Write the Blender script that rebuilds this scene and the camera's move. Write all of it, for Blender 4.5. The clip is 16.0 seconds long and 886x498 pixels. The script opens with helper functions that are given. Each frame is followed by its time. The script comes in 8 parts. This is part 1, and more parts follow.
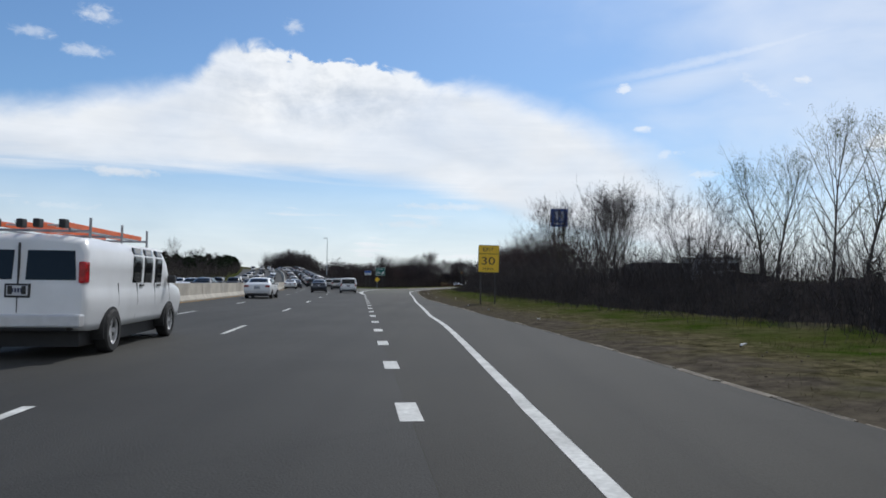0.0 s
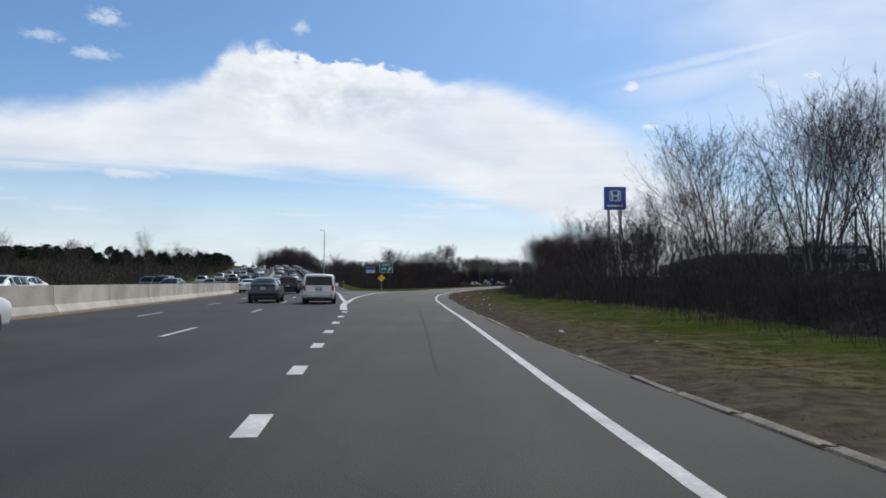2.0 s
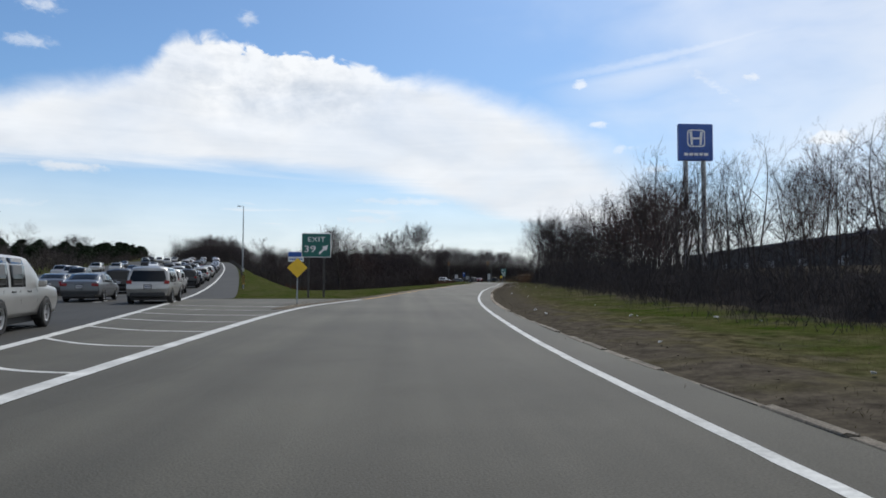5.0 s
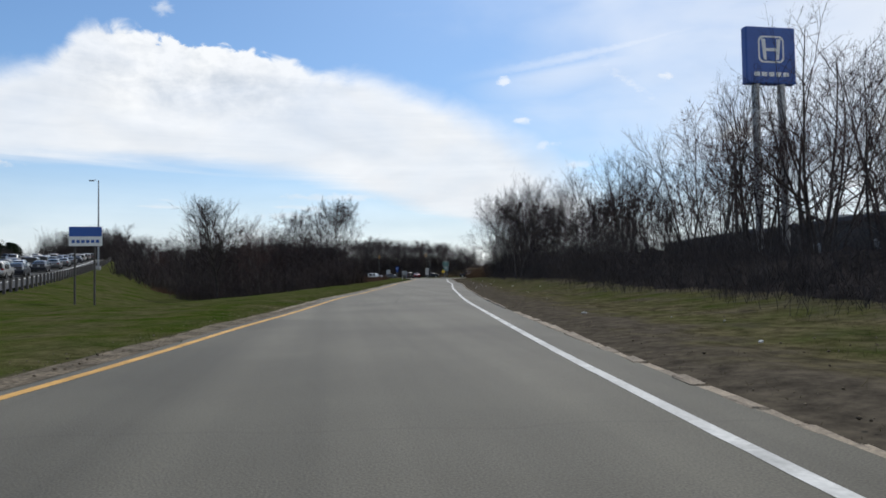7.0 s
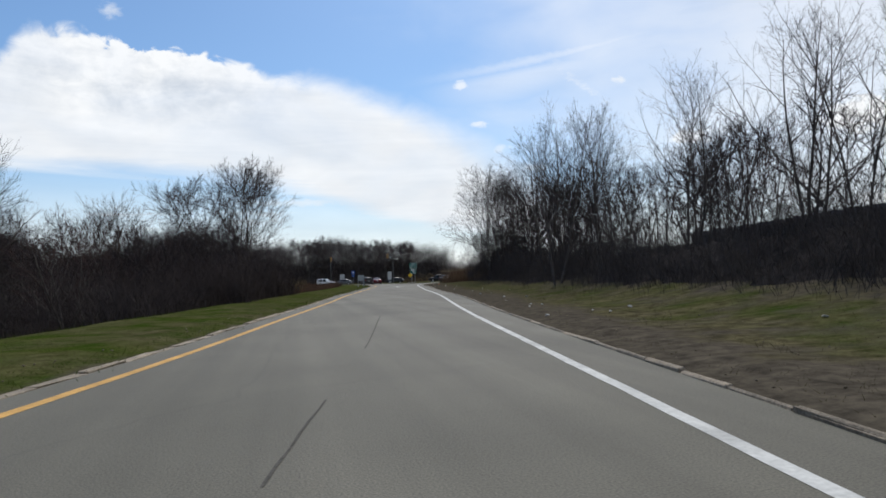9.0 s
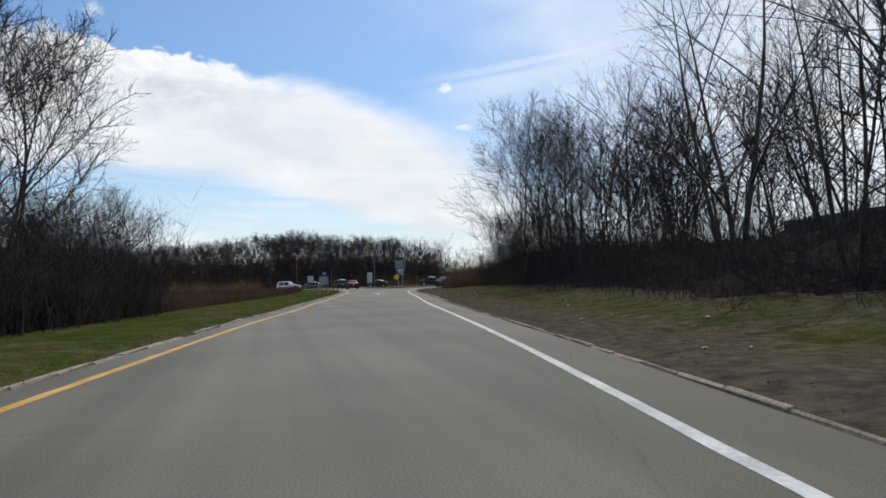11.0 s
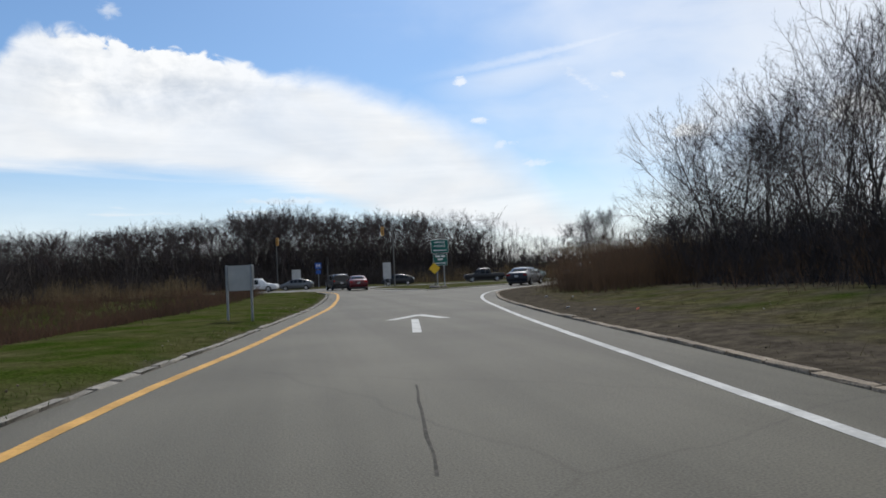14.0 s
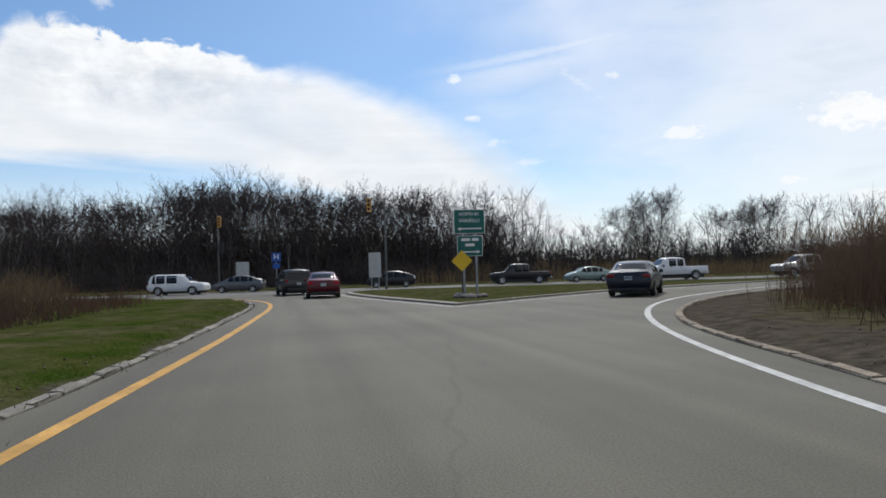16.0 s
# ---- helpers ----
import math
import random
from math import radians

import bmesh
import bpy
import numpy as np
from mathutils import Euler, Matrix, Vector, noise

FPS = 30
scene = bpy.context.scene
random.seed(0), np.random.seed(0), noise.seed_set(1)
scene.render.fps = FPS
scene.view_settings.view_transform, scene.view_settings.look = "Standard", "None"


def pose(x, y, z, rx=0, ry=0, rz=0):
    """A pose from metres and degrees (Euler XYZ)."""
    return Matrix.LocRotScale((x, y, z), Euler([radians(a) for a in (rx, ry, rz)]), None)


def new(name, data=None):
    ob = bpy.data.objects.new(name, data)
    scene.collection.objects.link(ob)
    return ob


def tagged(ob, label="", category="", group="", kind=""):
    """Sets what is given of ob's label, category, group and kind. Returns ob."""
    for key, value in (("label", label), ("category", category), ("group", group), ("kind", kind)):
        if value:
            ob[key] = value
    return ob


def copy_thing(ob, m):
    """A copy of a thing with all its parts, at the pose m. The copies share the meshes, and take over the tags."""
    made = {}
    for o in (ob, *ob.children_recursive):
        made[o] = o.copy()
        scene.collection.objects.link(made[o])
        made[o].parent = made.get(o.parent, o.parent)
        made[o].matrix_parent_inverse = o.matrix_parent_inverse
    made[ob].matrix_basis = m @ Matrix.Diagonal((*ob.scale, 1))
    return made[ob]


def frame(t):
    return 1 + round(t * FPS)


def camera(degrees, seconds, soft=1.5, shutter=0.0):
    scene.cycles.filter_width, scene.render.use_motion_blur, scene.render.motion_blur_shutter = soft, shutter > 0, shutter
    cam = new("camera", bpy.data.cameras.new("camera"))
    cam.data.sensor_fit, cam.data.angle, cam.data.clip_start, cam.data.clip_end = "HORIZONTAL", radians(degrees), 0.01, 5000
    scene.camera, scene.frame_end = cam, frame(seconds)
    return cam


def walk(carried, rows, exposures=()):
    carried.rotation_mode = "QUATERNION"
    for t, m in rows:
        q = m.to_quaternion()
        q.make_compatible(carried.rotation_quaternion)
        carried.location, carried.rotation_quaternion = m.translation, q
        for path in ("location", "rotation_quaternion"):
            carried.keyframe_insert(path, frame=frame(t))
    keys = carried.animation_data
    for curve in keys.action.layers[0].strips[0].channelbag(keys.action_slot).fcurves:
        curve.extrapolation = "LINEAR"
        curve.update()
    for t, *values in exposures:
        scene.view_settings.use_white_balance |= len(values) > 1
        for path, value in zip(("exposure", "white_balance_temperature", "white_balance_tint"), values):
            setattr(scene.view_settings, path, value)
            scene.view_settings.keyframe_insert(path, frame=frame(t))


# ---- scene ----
# ---------------------------------------------------------------- camera
ROWS = [
    (0.0, pose(0.000, -0.000, 1.25, 92.904, -0.684, 0.193)),
    (0.5, pose(-0.832, 9.625, 1.25, 92.973, -0.535, 0.393)),
    (1.0, pose(-1.611, 18.818, 1.25, 92.932, -0.285, 0.554)),
    (1.5, pose(-2.442, 28.076, 1.25, 92.871, -0.270, 0.674)),
    (2.0, pose(-3.240, 37.308, 1.25, 92.850, -0.322, 0.908)),
    (2.5, pose(-3.936, 46.674, 1.25, 92.847, -0.200, 1.304)),
    (3.0, pose(-4.711, 55.925, 1.25, 92.838, -0.036, 1.608)),
    (3.5, pose(-5.655, 64.597, 1.25, 92.774, -0.153, 1.656)),
    (4.0, pose(-6.414, 73.329, 1.25, 92.749, -0.248, 0.665)),
    (4.7, pose(-7.150, 85.410, 1.25, 92.563, -0.195, -2.057)),
    (5.3, pose(-7.328, 95.623, 1.25, 92.420, -0.041, -4.439)),
    (5.9, pose(-7.118, 105.699, 1.25, 92.282, 0.245, -6.469)),
    (6.5, pose(-6.589, 115.611, 1.25, 92.117, 1.055, -8.103)),
    (7.0, pose(-5.959, 123.730, 1.25, 92.053, 0.893, -9.438)),
    (7.5, pose(-5.181, 131.735, 1.25, 92.254, 1.070, -10.503)),
    (8.0, pose(-4.237, 139.843, 1.25, 92.212, 1.408, -11.381)),
    (8.5, pose(-3.166, 147.927, 1.25, 92.231, 1.863, -12.137)),
    (9.1, pose(-1.779, 157.473, 1.25, 92.313, 1.974, -12.999)),
    (9.7, pose(-0.287, 166.840, 1.25, 92.373, 1.939, -13.727)),
    (10.3, pose(1.275, 176.033, 1.25, 92.427, 1.862, -14.198)),
    (11.0, pose(3.097, 186.535, 1.25, 92.490, 1.726, -14.234)),
    (11.5, pose(4.270, 193.924, 1.25, 92.429, 1.767, -13.573)),
    (12.0, pose(5.287, 201.300, 1.25, 92.364, 1.916, -13.008)),
    (12.5, pose(6.232, 208.690, 1.25, 92.248, 2.028, -12.718)),
    (13.0, pose(7.307, 216.055, 1.25, 92.176, 2.204, -12.510)),
    (13.5, pose(8.391, 223.268, 1.25, 92.035, 2.642, -12.584)),
    (14.0, pose(9.325, 230.135, 1.25, 92.011, 2.589, -12.712)),
    (14.5, pose(10.304, 236.952, 1.25, 91.965, 2.205, -12.982)),
    (15.0, pose(11.207, 243.383, 1.25, 91.927, 2.095, -13.224)),
    (15.5, pose(12.168, 249.448, 1.25, 91.850, 1.839, -13.366)),
    (16.0, pose(13.070, 255.334, 1.25, 91.787, 1.687, -13.470)),
]
cam = camera(66.86, 16.0, soft=1.7)
walk(cam, ROWS, [(0.0, 0.0, 6150, 10), (4.0, 0.05, 6200, 10), (16.0, 0.1, 6350, 10)])

# ---------------------------------------------------------------- world and sun
SUN_AZ, SUN_EL = 18.0, 47.0          # degrees clockwise from +y, above the horizon


def build_world():
    w = bpy.data.worlds.new("sky")
    scene.world = w
    w.use_nodes = True
    nt = w.node_tree
    nt.nodes.clear()
    N, L = nt.nodes, nt.links

    def sock(v, inp):
        if isinstance(v, (int, float)):
            inp.default_value = v
        else:
            L.new(v, inp)

    def m(op, a, b=0.0, c=0.0, clamp=False):
        n = N.new("ShaderNodeMath")
        n.operation, n.use_clamp = op, clamp
        for v, i in zip((a, b, c), n.inputs):
            sock(v, i)
        return n.outputs[0]

    def step(x, lo, hi):
        n = N.new("ShaderNodeMapRange")
        n.interpolation_type = "SMOOTHSTEP"
        sock(x, n.inputs[0]), sock(lo, n.inputs[1]), sock(hi, n.inputs[2])
        n.inputs[3].default_value, n.inputs[4].default_value = 0.0, 1.0
        return n.outputs[0]

    def mixc(f, a, b):
        n = N.new("ShaderNodeMix")
        n.data_type = "RGBA"
        sock(f, n.inputs[0])
        for v, i in ((a, n.inputs[6]), (b, n.inputs[7])):
            if isinstance(v, tuple):
                i.default_value = (*v, 1)
            else:
                L.new(v, i)
        return n.outputs[2]

    tc = N.new("ShaderNodeTexCoord")
    sep = N.new("ShaderNodeSeparateXYZ")
    L.new(tc.outputs["Generated"], sep.inputs[0])
    x, y, z = sep.outputs
    az = m("MULTIPLY", m("ARCTAN2", x, y), 180 / math.pi)
    el = m("MULTIPLY", m("ARCSINE", m("MAXIMUM", m("MINIMUM", z, 1.0), -1.0)), 180 / math.pi)
    pos = N.new("ShaderNodeCombineXYZ")
    L.new(az, pos.inputs[0]), L.new(el, pos.inputs[1])

    def noise_at(scale_x, scale_y, detail=6.0, rough=0.55, distort=0.0, shift=0.0):
        mp = N.new("ShaderNodeMapping")
        mp.inputs["Scale"].default_value = (scale_x, scale_y, 1)
        mp.inputs["Location"].default_value = (shift, shift * 0.7, shift)
        L.new(pos.outputs[0], mp.inputs[0])
        n = N.new("ShaderNodeTexNoise")
        n.inputs["Scale"].default_value, n.inputs["Detail"].default_value = 1.0, detail
        n.inputs["Roughness"].default_value, n.inputs["Distortion"].default_value = rough, distort
        L.new(mp.outputs[0], n.inputs[0])
        return m("SUBTRACT", n.outputs[0], 0.5)

    def curve(points, lo, hi, top):
        """Piecewise value over the azimuth lo..hi, scaled by top."""
        f = N.new("ShaderNodeFloatCurve")
        c = f.mapping.curves[0]
        pts = [((a - lo) / (hi - lo), e / top) for a, e in points]
        c.points[0].location, c.points[1].location = pts[0], pts[-1]
        for p in pts[1:-1]:
            c.points.new(*p)
        f.mapping.update()
        u = m("DIVIDE", m("SUBTRACT", az, lo), hi - lo, clamp=True)
        L.new(u, f.inputs["Value"])
        return m("MULTIPLY", f.outputs[0], top)

    def blob(a0, e0, ra, re, rag, soft=0.5):
        da = m("DIVIDE", m("SUBTRACT", az, a0), ra)
        de = m("DIVIDE", m("SUBTRACT", el, e0), re)
        d = m("SQRT", m("ADD", m("MULTIPLY", da, da), m("MULTIPLY", de, de)))
        return step(m("ADD", d, rag), 1.0 + soft * 0.4, 1.0 - soft)

    sky = N.new("ShaderNodeTexSky")
    sky.sky_type, sky.sun_disc = "NISHITA", False
    sky.sun_elevation, sky.sun_rotation = radians(SUN_EL), radians(SUN_AZ)
    sky.altitude, sky.air_density, sky.dust_density, sky.ozone_density = 50, 1.0, 0.5, 3.0

    puff = noise_at(0.42, 0.58, 6, 0.56, 0.5)
    fine = noise_at(1.3, 2.1, 7, 0.6, 0.5, 4.0)
    wisp = noise_at(0.05, 0.55, 7, 0.6, 0.8, 9.0)
    broad = noise_at(0.10, 0.20, 4, 0.5, 0.3, 17.0)

    soft = noise_at(0.11, 0.30, 3, 0.5, 0.6, 23.0)
    # the large bank of cloud ahead
    top = curve([(-60, 11.0), (-34, 12.6), (-27, 14.4), (-21, 16.3), (-19.4, 18.0), (-17.2, 19.0), (-14, 18.5), (-9, 18.3),
                 (-3.8, 17.7), (-1.6, 16.9), (2.8, 16.8), (7.7, 15.4), (12.4, 13.8), (17, 11.8), (20, 10.0), (24, 7.0), (40, 3.0)], -60, 40, 25)
    low = curve([(-60, 6.0), (-34, 8.0), (-22, 8.6), (-12, 8.8), (-4, 8.2), (3, 6.4), (10, 4.0), (20, 2.0), (40, 1.0)], -60, 40, 25)
    hump = blob(-10.5, 17.0, 12.5, 5.0, 0.0, 0.8)
    edge = m("ADD", m("SUBTRACT", top, el), m("MULTIPLY", puff, m("ADD", 1.5, m("MULTIPLY", hump, 2.6))))
    crisp = m("ADD", m("SUBTRACT", 1.9, m("MULTIPLY", hump, 1.65)), m("MULTIPLY", step(az, 6.0, 22.0), 3.5))
    bank = step(edge, m("MULTIPLY", crisp, -0.45), crisp)
    under = step(m("ADD", m("SUBTRACT", el, low), m("MULTIPLY", wisp, 3.2)), -1.3, 1.6)
    bank = m("MULTIPLY", m("MULTIPLY", bank, under), m("ADD", 0.93, m("MULTIPLY", broad, 0.5)), clamp=True)

    # low streaks towards the horizon
    streak = m("MULTIPLY", step(m("ADD", wisp, m("MULTIPLY", broad, 0.5)), -0.02, 0.22), step(el, 9.0, 4.5))
    haze = step(el, 12.0, 0.0)
    low_veil = m("MAXIMUM", m("MULTIPLY", streak, 0.9), m("MULTIPLY", haze, 0.8))

    # thin high cloud and two trails on the sun's side
    veil = m("MULTIPLY", step(m("ADD", az, m("MULTIPLY", broad, 30.0)), 6.0, 46.0), 0.74)
    line_a = m("ADD", 16.2, m("MULTIPLY", m("SUBTRACT", az, 10.5), 0.13))
    off_a = m("ABSOLUTE", m("SUBTRACT", m("ADD", el, m("MULTIPLY", fine, 0.5)), line_a))
    trail_a = m("MULTIPLY", step(off_a, 0.8, 0.0), m("MULTIPLY", step(az, 9.0, 22.0), m("ADD", 0.5, m("MULTIPLY", broad, 0.6))))
    below_a = m("MULTIPLY", m("MULTIPLY", step(m("SUBTRACT", line_a, el), -0.1, 1.0), step(m("SUBTRACT", line_a, el), 4.5, 1.0)), m("MULTIPLY", step(az, 10.0, 20.0), 0.5))
    line_b = m("SUBTRACT", 18.0, m("MULTIPLY", m("SUBTRACT", az, 22.0), 0.80))
    off_b = m("ABSOLUTE", m("SUBTRACT", m("ADD", el, m("MULTIPLY", fine, 1.5)), line_b))
    trail_b = m("MULTIPLY", m("MULTIPLY", step(off_b, 1.7, 0.0), step(az, 20.0, 24.0)), m("MULTIPLY", step(az, 32.0, 26.0), m("ADD", 0.5, m("MULTIPLY", fine, 0.8))))
    cir = m("MAXIMUM", m("MAXIMUM", m("MAXIMUM", trail_a, below_a), trail_b), veil)

    # small separate clouds
    rag = m("ADD", m("MULTIPLY", fine, 2.4), m("MULTIPLY", puff, 1.6))
    small = None
    left_puffs = ((14.9, 15.9, 0.9, 0.45, 0.75), (28.3, 15.3, 1.0, 0.55, 0.8), (-28.0, 19.6, 1.1, 0.7, 0.55), (-32.3, 17.6, 1.2, 0.4, 0.4), (-28.6, 16.9, 1.5, 0.4, 0.45), (-13.3, 20.6, 0.7, 0.5, 0.5), (18.0, 10.5, 1.6, 0.6, 0.6), (33.6, 10.3, 2.6, 1.0, 0.9), (45.5, 10.6, 5.0, 2.2, 1.0), (41.4, 6.0, 1.4, 0.6, 0.9))
    right_puffs = ((46.0, 4.5, 2.8, 1.0, 0.9), (55.0, 13.0, 6.0, 3.0, 0.9), (20.5, 8.9, 2.0, 0.5, 0.6), (-31.0, 9.4, 5.0, 0.42, 0.8), (-26.2, 8.3, 3.4, 0.5, 0.85), (1.0, 6.5, 9.0, 0.5, 0.65), (-30.0, 5.4, 6.0, 0.6, 0.6), (16.4, 12.7, 0.9, 0.35, 0.7), (28.0, 9.9, 1.6, 0.4, 0.5), (-47.0, 16.0, 7.0, 2.0, 0.7), (-3.0, 4.9, 5.5, 0.6, 0.7))
    for a0, e0, ra, re, k in left_puffs + right_puffs:
        b = m("MULTIPLY", blob(a0, e0, ra, re, rag if ra < 2.5 else m("MULTIPLY", rag, 0.6), 0.95 if a0 < 30 else 0.75), k)
        small = b if small is None else m("MAXIMUM", small, b)
    # broken cloud over the rest of the sky
    rest = m("MULTIPLY", step(m("ADD", puff, m("MULTIPLY", broad, 1.2)), 0.0, 0.3), step(el, 24.0, 34.0))
    cover = m("MAXIMUM", m("MAXIMUM", bank, small), m("MAXIMUM", m("MULTIPLY", rest, 0.5), m("MAXIMUM", low_veil, cir)), clamp=True)

    depth = step(edge, 0.0, 3.0)
    shade = m("ADD", 0.76, m("ADD", m("MULTIPLY", soft, 0.85), m("MULTIPLY", m("ADD", puff, m("MULTIPLY", fine, 0.35)), m("ADD", 0.14, m("MULTIPLY", hump, 1.5)))))
    shade = m("ADD", shade, m("ADD", m("MULTIPLY", m("SUBTRACT", 1.0, depth), 0.25), m("MULTIPLY", wisp, 0.55)))
    white = mixc(m("MINIMUM", m("MAXIMUM", shade, 0.0), 1.0), (CLOUD_DARK[0], CLOUD_DARK[1], CLOUD_DARK[2]), (CLOUD_LIGHT[0], CLOUD_LIGHT[1], CLOUD_LIGHT[2]))
    glow_d = m("SQRT", m("ADD", m("POWER", m("DIVIDE", m("SUBTRACT", az, SUN_AZ), 34.0), 2.0), m("POWER", m("DIVIDE", m("SUBTRACT", el, SUN_EL), 34.0), 2.0)))
    blue = N.new("ShaderNodeVectorMath")
    blue.operation, blue.inputs[1].default_value = "MULTIPLY", (0.78, 0.92, 1.0)
    L.new(sky.outputs[0], blue.inputs[0])
    col = mixc(cover, blue.outputs[0], white)
    gain = m("ADD", 1.0, m("MULTIPLY", step(glow_d, 1.2, 0.0), 0.15))
    vm = N.new("ShaderNodeVectorMath")
    vm.operation = "SCALE"
    L.new(col, vm.inputs[0]), L.new(gain, vm.inputs["Scale"])
    bg = N.new("ShaderNodeBackground")
    bg.inputs[1].default_value = SKY_STRENGTH
    L.new(vm.outputs[0], bg.inputs[0])
    out = N.new("ShaderNodeOutputWorld")
    L.new(bg.outputs[0], out.inputs[0])


SKY_STRENGTH = 0.100
CLOUD_DARK, CLOUD_LIGHT = (5.1, 5.6, 6.2), (9.2, 9.2, 9.1)
build_world()

sun = new("sun", bpy.data.lights.new("sun", "SUN"))
sun.data.energy, sun.data.angle, sun.data.color = 2.6, radians(0.6), (1.0, 0.95, 0.88)
_sd = Vector((math.sin(radians(SUN_AZ)) * math.cos(radians(SUN_EL)), math.cos(radians(SUN_AZ)) * math.cos(radians(SUN_EL)), math.sin(radians(SUN_EL))))
sun.matrix_world = Matrix.Translation(_sd * 200) @ _sd.to_track_quat("Z", "Y").to_matrix().to_4x4()


# ---------------------------------------------------------------- materials
def mat(name, color, rough=0.6, metal=0.0, var=0.25, scale=8.0, fine=0.0, fine_scale=120.0, bump=0.0, color2=None, spec=0.5, coat=0.0,
        per_object=0.0, stretch=(1, 1, 1), emit=0.0, coords="Object", leaf=0.0):
    """Principled surface: a base colour varied at two scales, with relief."""
    mt = bpy.data.materials.new(name)
    mt.use_nodes = True
    nt = mt.node_tree
    N, L = nt.nodes, nt.links
    p = N["Principled BSDF"]
    p.inputs["Roughness"].default_value, p.inputs["Metallic"].default_value = rough, metal
    p.inputs["Specular IOR Level"].default_value, p.inputs["Coat Weight"].default_value = spec, coat
    c2 = color2 or tuple(max(0.0, v * (1 - var)) for v in color)
    tc = N.new("ShaderNodeTexCoord")
    mp = N.new("ShaderNodeMapping")
    mp.inputs["Scale"].default_value = stretch
    L.new(tc.outputs[coords], mp.inputs[0])
    n1 = N.new("ShaderNodeTexNoise")
    n1.inputs["Scale"].default_value, n1.inputs["Detail"].default_value = scale, 5
    L.new(mp.outputs[0], n1.inputs[0])
    r = N.new("ShaderNodeMapRange")
    r.inputs[1].default_value, r.inputs[2].default_value = 0.35, 0.65
    L.new(n1.outputs[0], r.inputs[0])
    mx = N.new("ShaderNodeMix")
    mx.data_type = "RGBA"
    mx.inputs[6].default_value, mx.inputs[7].default_value = (*color, 1), (*c2, 1)
    L.new(r.outputs[0], mx.inputs[0])
    res = mx.outputs[2]
    n2 = N.new("ShaderNodeTexNoise")
    n2.inputs["Scale"].default_value, n2.inputs["Detail"].default_value = fine_scale, 3
    L.new(mp.outputs[0], n2.inputs[0])
    if fine:
        f = N.new("ShaderNodeMapRange")
        f.inputs[1].default_value, f.inputs[2].default_value = 0.3, 0.7
        f.inputs[3].default_value, f.inputs[4].default_value = 1 - fine, 1 + fine
        L.new(n2.outputs[0], f.inputs[0])
        v = N.new("ShaderNodeVectorMath")
        v.operation = "SCALE"
        L.new(res, v.inputs[0]), L.new(f.outputs[0], v.inputs["Scale"])
        res = v.outputs[0]
    if per_object:
        oi = N.new("ShaderNodeObjectInfo")
        f = N.new("ShaderNodeMapRange")
        f.inputs[3].default_value, f.inputs[4].default_value = 1 - per_object, 1 + per_object
        L.new(oi.outputs["Random"], f.inputs[0])
        v = N.new("ShaderNodeVectorMath")
        v.operation = "SCALE"
        L.new(res, v.inputs[0]), L.new(f.outputs[0], v.inputs["Scale"])
        res = v.outputs[0]
    L.new(res, p.inputs["Base Color"])
    if bump:
        b = N.new("ShaderNodeBump")
        b.inputs["Strength"].default_value, b.inputs["Distance"].default_value = bump, 0.02
        L.new(n2.outputs[0], b.inputs["Height"]), L.new(b.outputs[0], p.inputs["Normal"])
    if leaf:
        # thin blades let light through
        tl, ms = N.new("ShaderNodeBsdfTranslucent"), N.new("ShaderNodeMixShader")
        ms.inputs[0].default_value = leaf
        L.new(res, tl.inputs[0]), L.new(p.outputs[0], ms.inputs[1]), L.new(tl.outputs[0], ms.inputs[2])
        L.new(ms.outputs[0], N["Material Output"].inputs[0])
    if emit:
        p.inputs["Emission Color"].default_value, p.inputs["Emission Strength"].default_value = (*color, 1), emit
    return mt


